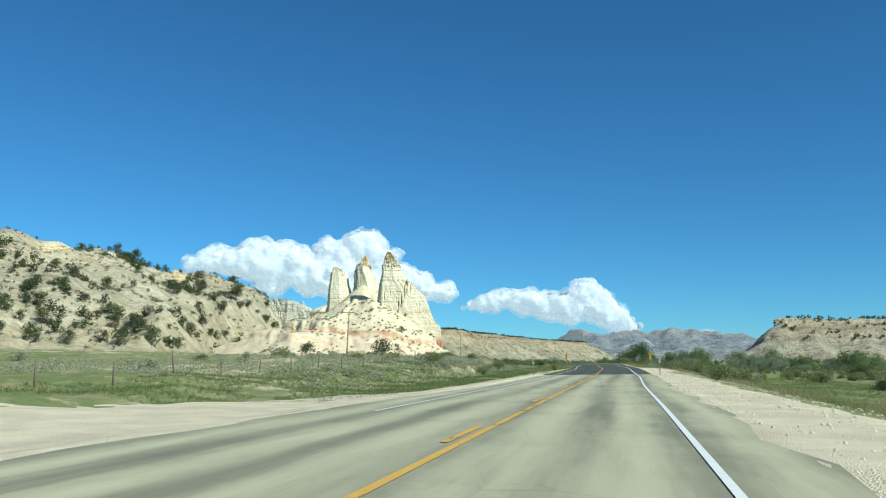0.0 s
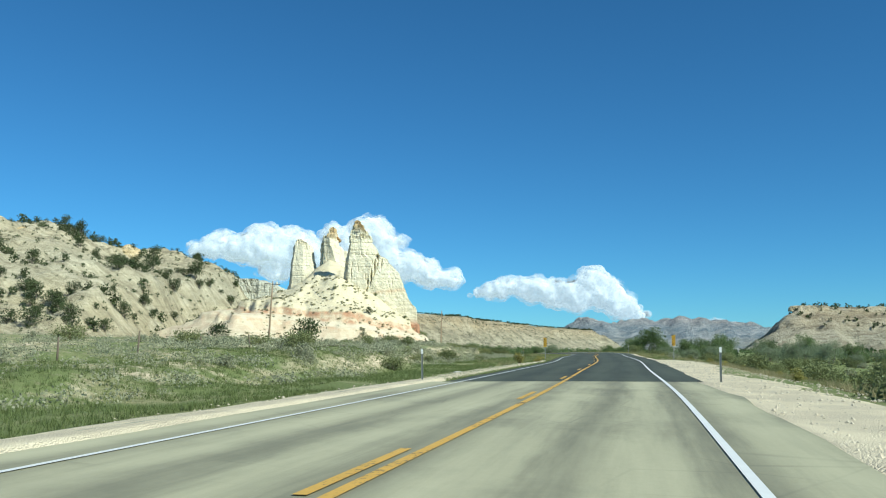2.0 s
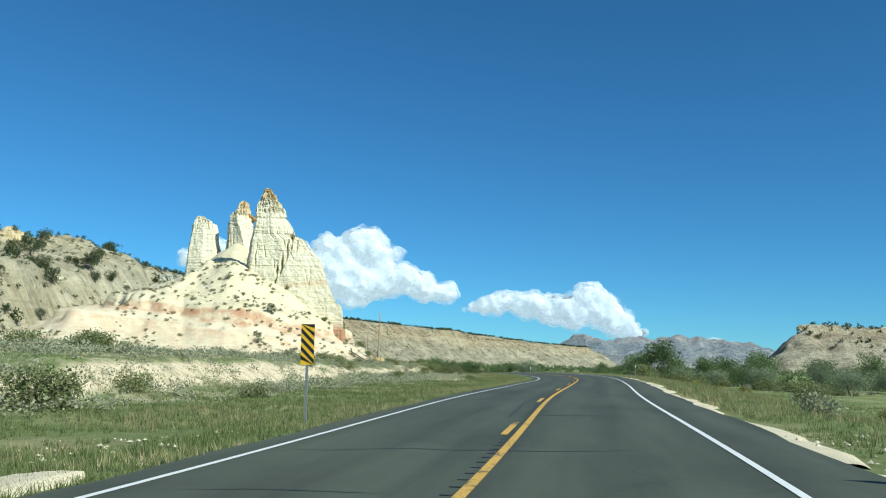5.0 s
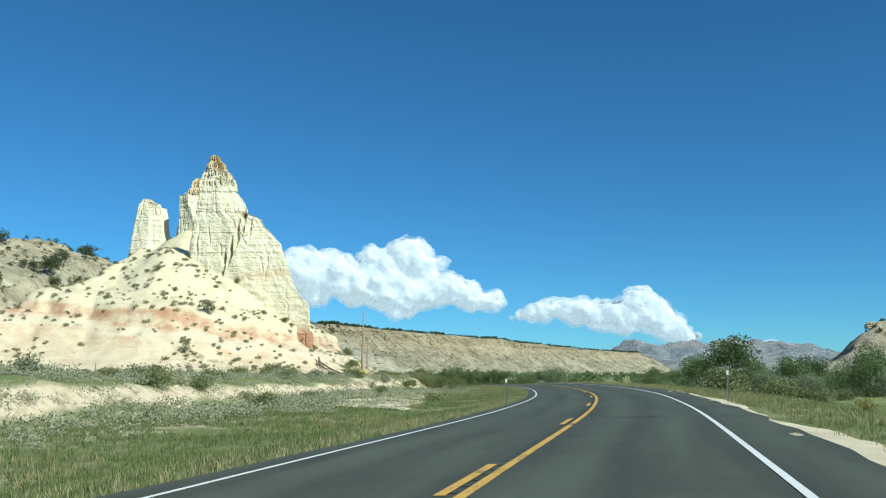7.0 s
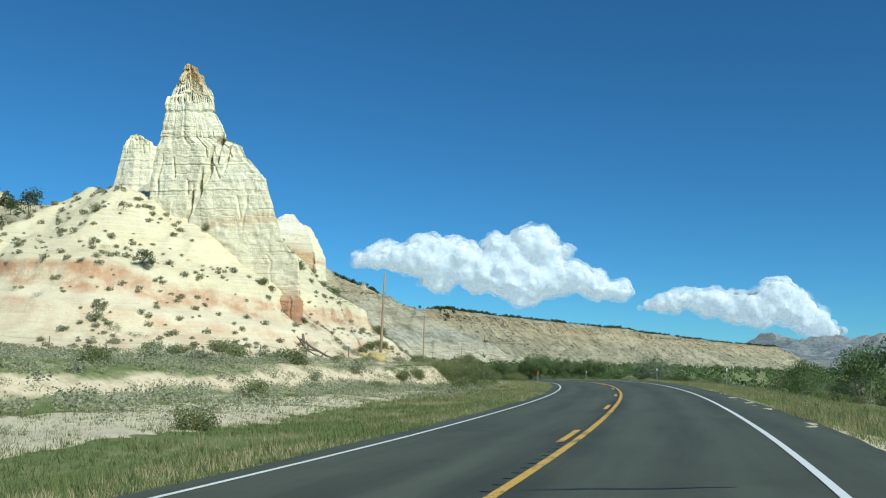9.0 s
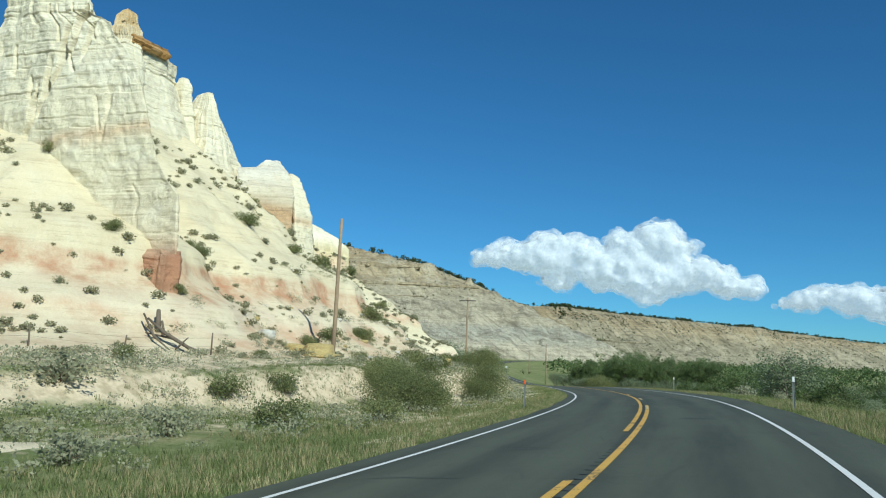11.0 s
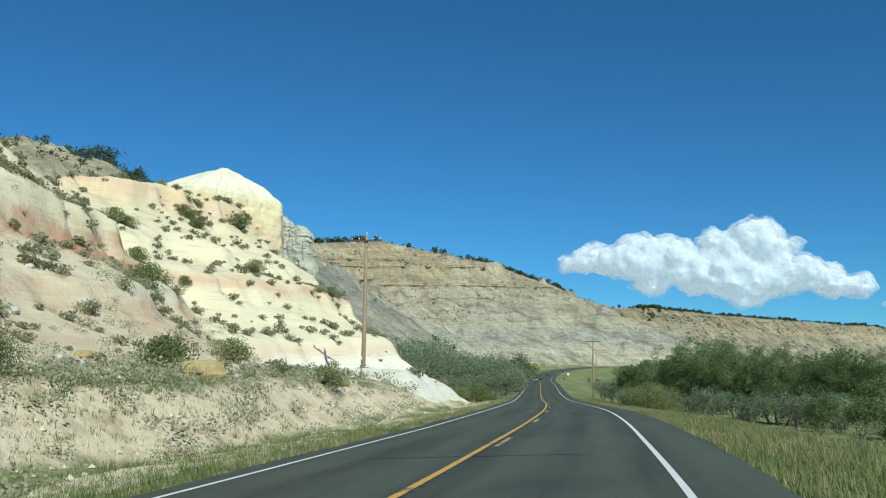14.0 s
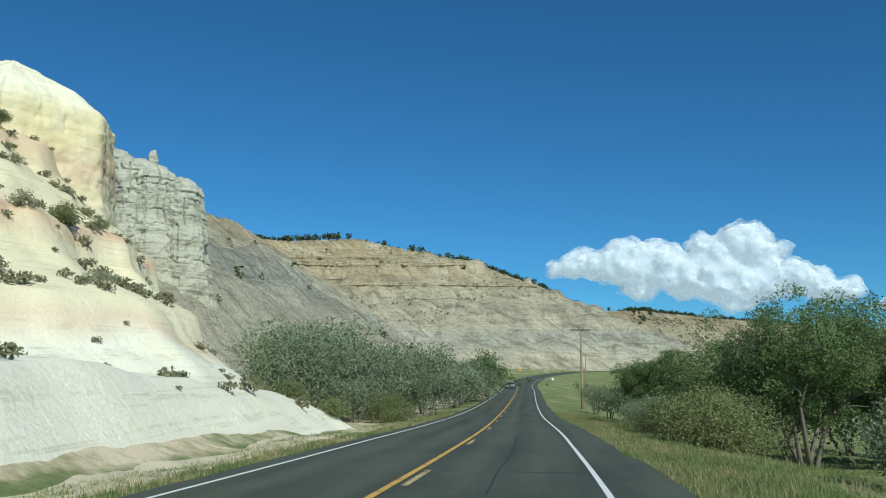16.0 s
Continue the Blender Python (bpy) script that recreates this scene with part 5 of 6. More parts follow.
def put_copies(protos, places, label, category, group, top):
    """Copies of the first plants at (x, y, scale); top(x, y) is the ground there. The first ones take the first places."""
    rng = np.random.default_rng(len(places))
    used = set()
    at = np.array(places)
    heights = top(at[:, 0], at[:, 1]).tolist()
    for k, ((x, y, s), z) in enumerate(zip(places, heights)):
        ob = protos[k % len(protos)]
        m = Matrix.Translation((x, y, z - 0.06 * s)) @ pose(0, 0, 0, 0, 0, float(rng.uniform(0, 360)))
        sc = Matrix.Diagonal((s, s, s * float(rng.uniform(0.88, 1.12)), 1))
        if k % len(protos) not in used and k < len(protos):
            used.add(k)
            ob.matrix_basis = m @ sc
        else:
            c = copy_thing(ob, m)
            c.scale = sc.to_scale()
            ob = c
        tagged(ob, label, category, group)


def any_ground(x, y):
    """The highest of ground and slopes."""
    out = ground_z(x, y)
    m = (x > -110) & (x < 14) & (y > 245) & (y < 362)
    out = np.where(m, np.maximum(out, butte_z(x, y)), out)
    m = (x > -120) & (x < 16) & (y > 318) & (y < 440)
    out = np.where(m, np.maximum(out, hill_z(x, y)), out)
    m = (x > -620) & (x < -60) & (y > -120) & (y < 560)
    out = np.where(m, np.maximum(out, left_z(x, y)), out)
    m = (x > -330) & (x < -20) & (y > 395) & (y < 660)
    out = np.where(m, np.maximum(out, grey_z(x, y)), out)
    m = (x > -1500) & (x < 1300) & (y > 400)
    return np.where(m, np.maximum(out, wall_z(x, y)), out)


def scatter(n, x0, x1, y0, y1, seed, keep, s0, s1):
    """Up to n places (x, y, scale) where keep(x, y, chance) holds."""
    rng = np.random.default_rng(seed)
    x, y = rng.uniform(x0, x1, n * 14), rng.uniform(y0, y1, n * 14)
    m = keep(x, y, rng.random(n * 14))
    x, y = x[m][:n], y[m][:n]
    return list(zip(x.tolist(), y.tolist(), rng.uniform(s0, s1, len(x)).tolist()))


def off(x, y):
    return side(x, y)


def between(lo, v, hi):
    return (v > lo) & (v < hi)


# junipers: two on the flat, the rest over the hills
junipers = [tree_proto(100 + k, 4.2, 3.8, L_JUNIPER, 900, 0.21, 0.06, 3, 0.2, "juniper") for k in range(4)]
spots = [(-11.6, 167.0, 1.1), (-28.9, 180.4, 0.85), (-13.6, 275.5, 0.55)]
spots += scatter(280, -300, -75, 200, 440, 11, lambda x, y, r: (left_z(x, y) > ground_z(x, y) + 2.0) & (fbm(x / 25, y / 25, 6.0, 3) > np.interp(left_z(x, y), [5, 20, 35, 50], [-0.2, 0.02, 0.16, 0.22])), 0.5, 1.5)
put_copies(junipers, spots, "dark green rounded juniper on dry ground", "tree", "junipers on the hills", any_ground)


def speckle(name, places, leaf_mat, n_leaves, leaf, height, width, label, top, kind="stuff", seed=0):
    """Many far plants as one mesh of leaf clumps."""
    rng = np.random.default_rng(seed)
    p = np.array(places)
    z = top(p[:, 0], p[:, 1])
    k = np.repeat(np.arange(len(p)), n_leaves)
    d = rng.normal(size=(len(k), 3))
    d /= np.linalg.norm(d, axis=1, keepdims=True)
    r = rng.uniform(0.05, 1.0, len(k)) ** 0.6
    s = p[k, 2]
    c = np.stack([p[k, 0] + d[:, 0] * r * width * 0.5 * s, p[k, 1] + d[:, 1] * r * width * 0.5 * s, z[k] + np.abs(height * s * (0.45 + 0.5 * d[:, 2] * r))], -1)
    v, f = leaves(c, leaf * s, rng, 1.3)
    return tagged(part(name, mesh_of(name, v, f, leaf_mat, False)), label, "shrubs", kind=kind)


# rim trees and slope scrub on the canyon wall and the mesa
rng = np.random.default_rng(5)
w = np.array(WALL)
yy = np.concatenate([rng.uniform(700, 1250, 1500), rng.uniform(1250, 2500, 1500)])
yy = yy[fbm(yy / 26, 6.0, 0.0, 3) > rng.uniform(-0.9, 0.35, len(yy))]
rx = np.interp(yy, w[:, 1], w[:, 0])
rim = np.stack([rx + 16 * fbm(yy / 70, 4.0, 0.0, 4) - np.abs(rng.normal(0, 1, len(yy))) * 16 - 1, yy, rng.uniform(0.35, 1.35, len(yy))], -1)
speckle("rim_junipers", rim, L_JUNIPER, 34, 1.2, 4.2, 4.4, "dark junipers along the canyon rim", any_ground, seed=1)
yy = rng.uniform(680, 1300, 2600)
sc = np.stack([np.interp(yy, w[:, 1], w[:, 0]) + rng.uniform(5, 130, 2600), yy, rng.uniform(0.25, 0.8, 2600)], -1)
yy = rng.uniform(1150, 2500, 9000)
yy = yy[fbm(yy / 50, 2.0, 0.0, 3) > rng.uniform(-0.8, 0.4, len(yy))]
sc = np.concatenate([sc, np.stack([np.interp(yy, w[:, 1], w[:, 0]) + rng.uniform(0, 1, len(yy)) ** 1.4 * 190, yy, rng.uniform(0.4, 1.3, len(yy))], -1)])
speckle("slope_scrub", sc, L_JUNIPER, 10, 0.9, 2.4, 3.0, "dark scrub on the canyon slope", any_ground, seed=2)
mx, my = rng.uniform(420, 1300, 500), rng.uniform(1040, 1130, 500)
speckle("mesa_junipers", np.stack([mx, my, rng.uniform(0.7, 1.2, 500)], -1), L_JUNIPER, 18, 1.6, 5.0, 5.0, "dark junipers along the mesa rim", mesa_z, seed=3)
gx, gy = rng.uniform(-260, -50, 260), rng.uniform(400, 600, 260)
speckle("bluff_scrub", np.stack([gx, gy, rng.uniform(0.4, 1.1, 260)], -1), L_JUNIPER, 24, 0.6, 2.4, 2.6, "junipers and scrub on the grey bluff", any_ground, seed=4)

# sage on the butte and the white hill
sages = [bush_proto(200 + k, 0.6, 1.25, L_SAGE, 620, 0.062, "sagebrush", 9, 26, 0.05) for k in range(3)]
greens = [bush_proto(220 + k, 1.25, 2.7, L_GREEN, 2300, 0.08, "green_shrub", 14, 40, 0.0) for k in range(3)]
on_butte = scatter(60, -60, 6, 255, 345, 21, lambda x, y, r: (off(x, y) < -15) & (butte_z(x, y) < 24), 0.5, 1.1)
put_copies(sages, on_butte, "grey-green shrub rooted on the pale slope", "shrub", "shrubs on the slopes", any_ground)
on_hill = scatter(120, -60, 8, 330, 392, 22, lambda x, y, r: (off(x, y) < -8) & ((hill_z(x, y) > 2.5) | (y < 338)), 0.5, 1.35)
put_copies([copy_thing(s, Matrix()) for s in sages[:2]] + [greens[0]], on_hill, "grey-green shrub on the white hill", "shrub", "shrubs on the white hill", any_ground)

p = scatter(1700, -70, 8, 252, 345, 41, lambda x, y, r: (off(x, y) < -14) & (butte_z(x, y) < 25) & (fbm(x / 12, y / 12, 3.0, 2) > -0.15), 0.35, 1.5)
speckle("slope_tufts", p, L_TUFT, 90, 0.11, 0.40, 0.75, "small grey-green tufts on the butte slope", any_ground, seed=10)
p = scatter(1300, -75, 8, 325, 396, 42, lambda x, y, r: (off(x, y) < -9) & ((r < 0.25) | (hill_z(x, y) > 4)), 0.35, 1.6)
speckle("slope_tufts", p, L_TUFT, 90, 0.11, 0.40, 0.75, "small grey-green tufts on the white hill", any_ground, seed=11)

# roadside shrubs: left bank and the flats
left_sage = scatter(105, -75, 33, 25, 345, 23, lambda x, y, r: between(-60, off(x, y), -10) & ((r < 0.35) | (off(x, y) < -16) | (y > 240)), 0.8, 2.0)
put_copies([copy_thing(s, Matrix()) for s in sages], left_sage, "grey-green sagebrush on the dry flat", "shrub", "sagebrush beside the road", any_ground)
left_green = [(24.4, 216.9, 0.55), (16.5, 286, 0.9), (13.0, 304.5, 0.9), (24.5, 268, 0.7), (12, 255, 1.1), (1, 268, 1.3), (-4, 262, 1.0), (8, 262, 0.9), (3, 300, 0.7), (9, 309, 0.9)]
left_green += [(-8.6, 386, 0.8), (-10.2, 384, 0.9), (-7.4, 391, 0.7), (-12.5, 383, 0.8)]
left_green += scatter(11, -10, 34, 255, 345, 45, lambda x, y, r: between(-14.5, off(x, y), -9.0) & (y < 335), 0.5, 1.0)
left_green += scatter(75, -45, 30, 85, 330, 24, lambda x, y, r: between(-46, off(x, y), -14), 0.4, 1.15)
put_copies(greens[1:], left_green, "green bushy shrub beside the road", "shrub", "green shrubs beside the road", any_ground)

# right: shrubs, then trees along the creek
right_green = scatter(170, 8, 130, 40, 345, 25, lambda x, y, r: between(9.5, off(x, y), 75) & (r < np.interp(y, [40, 90, 340], [0.5, 1, 1])), 0.6, 1.5)
put_copies([copy_thing(s, Matrix()) for s in greens], right_green, "olive-green bushy shrub in the valley grass", "shrub", "shrubs in the valley", any_ground)
right_sage = scatter(40, 8, 110, 60, 345, 26, lambda x, y, r: between(8, off(x, y), 60), 0.8, 1.7)
put_copies([copy_thing(s, Matrix()) for s in sages], right_sage, "grey-green sagebrush in the valley grass", "shrub", "sagebrush in the valley", any_ground)

cottons = [tree_proto(300 + k, 6.5, 6.4, L_COTTON, 3800, 0.18, 0.14, 4, 0.15, "cottonwood") for k in range(3)]
near_cottons = [tree_proto(310 + k, 7.2, 7.6, L_COTTON, 80000, 0.062, 0.2, 6, 0.062, "cottonwood", True, 6) for k in range(2)]
big_shrubs = [bush_proto(270 + k, 2.9, 5.4, L_GREEN, 24000, 0.06, "tall_shrub", 14, 90, 0.0) for k in range(2)]
put_copies(big_shrubs, [(13.4, 380.9, 1.0), (9.6, 388.5, 0.62), (-10.8, 396.5, 0.75)], "dense yellow-green shrub beside the creek trees", "shrub", "tall shrubs by the creek", any_ground)
put_copies([copy_thing(b, Matrix()) for b in big_shrubs], [(23.4, 274.2, 0.62), (21.0, 277.6, 0.75), (18.8, 281.4, 0.65), (19.2, 297.4, 0.78), (15.4, 308.9, 0.75), (20.8, 291.5, 0.5), (13.0, 314.5, 0.45)], "dense olive shrub rooted on the sandy bank", "shrub", "large shrubs on the bank", any_ground)
put_copies(near_cottons, [(16.3, 387.2, 1.2), (5.0, 408.6, 0.95), (23.0, 391, 1.2), (28.5, 389, 1.1)], "leafy green cottonwood with a pale grey trunk", "tree", "cottonwoods along the creek", any_ground)
cotton_spots = [(-36, 474, 1.1), (28, 362, 0.42), (30.5, 357, 0.4), (33, 352, 0.45), (36.5, 349, 0.5), (20, 394, 0.8), (24, 400, 0.9), (36, 377, 0.8)]
cotton_spots += scatter(34, -20, 130, 250, 470, 31, lambda x, y, r: between(18, off(x, y), 90) & ((off(x, y) > 40) | (y < 322) | (y > 385)), 0.6, 1.4)
cotton_spots += scatter(16, 50, 170, 150, 300, 32, lambda x, y, r: between(35, off(x, y), 110), 0.6, 1.0)
cotton_spots += [(36, 345, 0.7), (40, 352, 0.85), (44, 360, 0.9), (38, 365, 0.95), (42, 375, 1.1), (46, 345, 0.8), (33, 385, 1.0), (28, 392, 1.1), (39, 390, 1.1), (18, 402, 1.0), (14, 408, 0.9), (10, 420, 1.0), (4, 430, 0.9), (12, 440, 1.1), (-21, 409, 0.9), (-30, 421, 1.0), (-27, 452, 0.9), (-30, 458, 0.8), (48.5, 258, 0.34), (50, 264, 0.42)]
put_copies(cottons, cotton_spots, "leafy green cottonwood with a grey trunk", "tree", "cottonwoods along the creek", any_ground)
olives = [tree_proto(320 + k, 5.2, 5.6, L_OLIVE, 5200, 0.12, 0.03, 5, 0.15, "russian_olive") for k in range(3)]
olive_spots = [(-24, 403, 1.6), (-20, 404, 1.45), (-17, 406, 1.15), (-26, 408, 1.7), (-21, 413, 1.35), (-28, 415, 1.6), (-27, 423, 1.2), (-33, 430, 1.3), (-31, 438, 1.1), (-15.5, 399, 0.7), (-30, 411, 1.4), (-34, 418, 1.4), (-19, 398, 0.8), (-24, 419, 1.2), (-16, 393, 1.0), (-12.8, 395, 0.75), (-18, 396, 1.25), (-14, 400, 1.0), (-11.6, 404, 0.8), (-16.5, 410, 1.15), (-19, 418, 1.2), (-22, 430, 1.2), (-26, 441, 1.25), (-30.5, 452, 1.25), (-35, 466, 1.3),
               (20.2, 368.4, 0.56), (23.0, 370.5, 0.55), (25.8, 369.5, 0.62), (29, 371, 0.55), (9.4, 390, 0.42), (7.2, 396, 0.45), (6.0, 401, 0.5), (3, 412, 0.7), (-2, 422, 0.7), (-6, 432, 0.6), (33, 360, 0.5), (40, 356, 0.6)]
olive_spots += scatter(26, -60, 110, 290, 520, 33, lambda x, y, r: between(12, off(x, y), 70) & ((off(x, y) > 24) | (y < 320) | (y > 390)), 0.45, 1.0)
olive_spots += scatter(26, 40, 140, 170, 300, 34, lambda x, y, r: between(22, off(x, y), 90), 0.5, 0.9)
put_copies(olives, olive_spots, "grey-green russian olive thicket tree", "tree", "russian olives along the road", any_ground)
brushes = [bush_proto(260 + k, 0.9, 1.2, L_YELLOW, 700, 0.06, "rabbitbrush") for k in range(2)]
put_copies(brushes, [(14.5, 111, 1.1), (16.2, 113, 0.8), (37, 108, 0.9), (39, 104, 0.8)] + scatter(24, 15, 60, 70, 200, 35, lambda x, y, r: between(9, off(x, y), 25), 0.5, 0.9), "yellow-flowering rabbitbrush in dry grass", "shrub", "rabbitbrush by the road", any_ground)


# far valley trees and scrub as one mass
p = scatter(900, -90, 420, 330, 1000, 36, lambda x, y, r: (off(x, y) > 60) | ((y > 520) & (off(x, y) > 25)), 0.6, 1.3)
speckle("valley_trees", p, L_COTTON, 40, 1.0, 5.0, 6.0, "far green trees on the valley floor", any_ground, seed=7)
p = scatter(600, 45, 300, 60, 400, 37, lambda x, y, r: off(x, y) > 45, 0.5, 1.3)
speckle("valley_scrub", p, L_GREEN, 40, 0.35, 1.6, 2.4, "olive scrub across the valley floor", any_ground, seed=8)
p = scatter(3200, -300, -80, 190, 440, 43, lambda x, y, r: left_z(x, y) > ground_z(x, y) + 2, 0.4, 1.2)
q = scatter(480, -330, -75, 120, 450, 13, lambda x, y, r: (left_z(x, y) > ground_z(x, y) + 2.0) & (fbm(x / 25, y / 25, 6.0, 3) > -0.02), 0.5, 1.3)
speckle("hillside_junipers", q, L_JUNIPER, 110, 0.5, 3.4, 3.4, "dark green junipers over the rocky hillside", any_ground, seed=14)
speckle("hill_scrub", p, L_JUNIPER, 26, 0.34, 1.3, 1.8, "dark scrub over the rocky hillside", any_ground, seed=12)
p = scatter(700, -130, 0, 90, 330, 38, lambda x, y, r: off(x, y) < -40, 0.4, 1.2)
p += scatter(2600, -40, 34, 50, 270, 46, lambda x, y, r: between(-48, off(x, y), -13), 0.4, 1.15)
p += scatter(1100, -30, 34, 240, 350, 47, lambda x, y, r: between(-30, off(x, y), -8.5), 0.3, 0.9)
p += scatter(220, -10, 34, 285, 348, 48, lambda x, y, r: between(-13, off(x, y), -6.8), 0.4, 1.1)
p += scatter(700, -20, 34, 95, 255, 49, lambda x, y, r: between(-31, off(x, y), -16), 0.5, 1.3)
speckle("flat_scrub", p, L_SAGE, 70, 0.095, 0.65, 1.5, "sagebrush scattered over the flat", any_ground, seed=9)


def grass(name, n, y0, y1, d0, d1, mat, blade, seed, label, clump=0.5):
    """Tufts of blades beside the road, as one mesh."""
    rng = np.random.default_rng(seed)
    y, d = rng.uniform(y0, y1, n), d0 + (d1 - d0) * rng.uniform(0, 1, n) ** 1.3
    a = heading(y)
    x, y = road_x(y) + d * np.cos(a), y - d * np.sin(a)
    keep = fbm(x * 0.22 + seed, y * 0.22, 0.0, 3) > clump - 0.75
    x, y = x[keep], y[keep]
    n = len(x)
    z = ground_z(x, y)
    k = 7
    t = np.repeat(np.arange(n), k)
    a, lean = rng.uniform(0, 6.28, n * k), rng.uniform(0.2, 1.1, n * k)
    h = blade * np.repeat(rng.uniform(0.5, 1.25, n), k) * rng.uniform(0.6, 1.2, n * k)
    bx, by = x[t] + rng.normal(0, 0.05, n * k), y[t] + rng.normal(0, 0.05, n * k)
    wx, wy = np.cos(a + 1.57) * 0.009, np.sin(a + 1.57) * 0.009
    b = np.stack([bx - wx, by - wy, z[t] - 0.02], -1)
    c = np.stack([bx + wx, by + wy, z[t] - 0.02], -1)
    e = np.stack([bx + np.cos(a) * lean * h, by + np.sin(a) * lean * h, z[t] + h], -1)
    v = np.stack([b, c, e], 1).reshape(-1, 3)
    return tagged(part(name, mesh_of(name, v, np.arange(len(v)).reshape(-1, 3).tolist(), mat, False)), label, "grass", kind="stuff")


grass("verge_grass", 26000, 74, 420, -4.05, -6.4, L_GRASS, 0.13, 58, "green grass along the asphalt edge", 0.30)
grass("verge_grass", 12000, 118, 420, -4.05, -6.0, L_STRAW, 0.13, 59, "pale dry grass along the asphalt edge", 0.55)
grass("verge_grass", 52000, 118, 330, -4.9, -19, L_GRASS, 0.17, 51, "green roadside grass in tufts", 0.42)
grass("verge_grass", 26000, 30, 118, -8.8, -24, L_GRASS, 0.17, 55, "green roadside grass in tufts", 0.42)
grass("verge_grass", 12000, 118, 300, -4.9, -12, L_STRAW, 0.20, 52, "pale dry roadside grass in tufts", 0.70)
grass("verge_grass", 22000, 200, 420, 4.8, 8.0, L_GRASS, 0.17, 60, "green grass along the asphalt edge", 0.35)
grass("verge_grass", 9000, 200, 420, 4.8, 7.0, L_STRAW, 0.2, 61, "pale dry grass along the asphalt edge", 0.6)
grass("verge_grass", 40000, 118, 420, 5.5, 22, L_GRASS, 0.16, 53, "green roadside grass in tufts", 0.40)
grass("verge_grass", 16000, 20, 118, 10.5, 30, L_GRASS, 0.26, 56, "green roadside grass in tufts", 0.40)
grass("verge_grass", 9000, 20, 118, 9.5, 16, L_STRAW, 0.32, 57, "pale dry roadside grass in tufts", 0.60)
grass("verge_grass", 8000, 118, 420, 5.3, 12, L_STRAW, 0.24, 54, "pale dry roadside grass in tufts", 0.70)

# ---- road details ----
M_TAR = mat_plain("black_tar", (0.018, 0.018, 0.019), 0.5, 3, 0.3, spec=0.4)
M_POST = mat_plain("galvanised_steel", (0.30, 0.31, 0.29), 0.5, 14, 0.2, metal=0.6)
M_REFLECT = mat_plain("white_reflector", (0.75, 0.76, 0.75), 0.4, 10, 0.06)
M_ORANGE_TOP = mat_plain("orange_marker", (0.75, 0.13, 0.03), 0.5, 10, 0.1)
M_SIGN_Y = mat_plain("yellow_sign_sheeting", (0.72, 0.42, 0.03), 0.45, 6, 0.1)
M_SIGN_K = mat_plain("black_sign_sheeting", (0.02, 0.018, 0.016), 0.5, 6, 0.2)
M_SIGN_BACK = mat_plain("bare_aluminium", (0.48, 0.49, 0.50), 0.45, 6, 0.1, metal=0.7)
M_WOOD = mat_plain("weathered_pole_wood", (0.30, 0.225, 0.15), 0.9, 5, 0.35)
M_DARKWOOD = mat_plain("dark_crossarm_wood", (0.09, 0.075, 0.06), 0.9, 6, 0.3)
M_GREYWOOD = mat_plain("silvered_dead_wood", (0.15, 0.12, 0.09), 0.95, 8, 0.4)
M_CERAMIC = mat_plain("pale_insulator", (0.55, 0.56, 0.55), 0.3, 6, 0.1)
M_WIRE = mat_plain("dark_wire", (0.05, 0.05, 0.05), 0.6, 6, 0.1)


def dash(y0, y1, d, wide=0.13, up=0.043):
    return ribbon(y0, y1, d - wide / 2, d + wide / 2, up, 0.75)


for k in range(-6, 17):
    y = 86.3 + 12.3 * k
    if y < 262:
        part("dash", mesh_of("dash", *dash(y, y + 3.05, -0.12), M_YELLOW), road, "worn yellow centre dash")
M_PALE = mat_paint("worn_pale_paint", (0.54, 0.42, 0.20), (0.09, 0.085, 0.07), 0.45)
for k in range(15, 40):
    y = 86.3 + 12.3 * k
    part("dash", mesh_of("dash", *dash(y, y + 3.05, 0.12, 0.12), M_PALE), road, "worn pale centre dash")

# milled rumble grooves between the centre lines
vs = [np.array(box(-0.06, 0.06, -0.025, 0.025, 0.0, 0.002)[0]) for _ in range(1)][0]
fs = box(0, 1, 0, 1, 0, 1)[1]
pieces = []
for y in np.arange(80, 345, 0.55):
    c, a = on_road(np.array(y), -0.02, 0.038), float(heading(y))
    ca, sa = math.cos(a), math.sin(a)
    v = vs @ np.array([[ca, -sa, 0], [sa, ca, 0], [0, 0, 1]])
    pieces.append((v + c, fs))
tagged(part("rumble_strip", mesh_of("rumble_strip", *join(pieces), M_TAR, False), road, "dark milled grooves along the centre"), kind="stuff")


def tar_line(y0, d0, d1, seed, wide=0.06, slant=0.5):
    """A wandering sealed crack across the road."""
    n = max(6, int(abs(d1 - d0) / 0.3))
    d = np.linspace(d0, d1, n)
    y = y0 + slant * (d - d0) * 0.15 + 0.35 * fbm(d * 0.9 + seed, seed, 0.0, 3)
    w = wide * (0.6 + 0.5 * np.abs(vnoise(d * 2.1, seed))) * np.sqrt(np.sin(np.linspace(0.03, math.pi - 0.03, n)))
    v = np.stack([on_road(y - w, d, 0.0385), on_road(y + w, d, 0.0385)])
    return v.reshape(-1, 3), grid_faces(2, n)


def tar_along(y0, y1, d0, seed, wide=0.022):
    y = np.arange(y0, y1, 0.4)
    d = d0 + 0.35 * fbm(y * 0.12 + seed, seed, 0.0, 3)
    w = wide * (0.5 + 0.7 * np.abs(vnoise(y * 1.1, seed)))
    v = np.stack([on_road(y, d - w, 0.0388), on_road(y, d + w, 0.0388)])
    return v.reshape(-1, 3), [f[::-1] for f in grid_faces(2, len(y))]


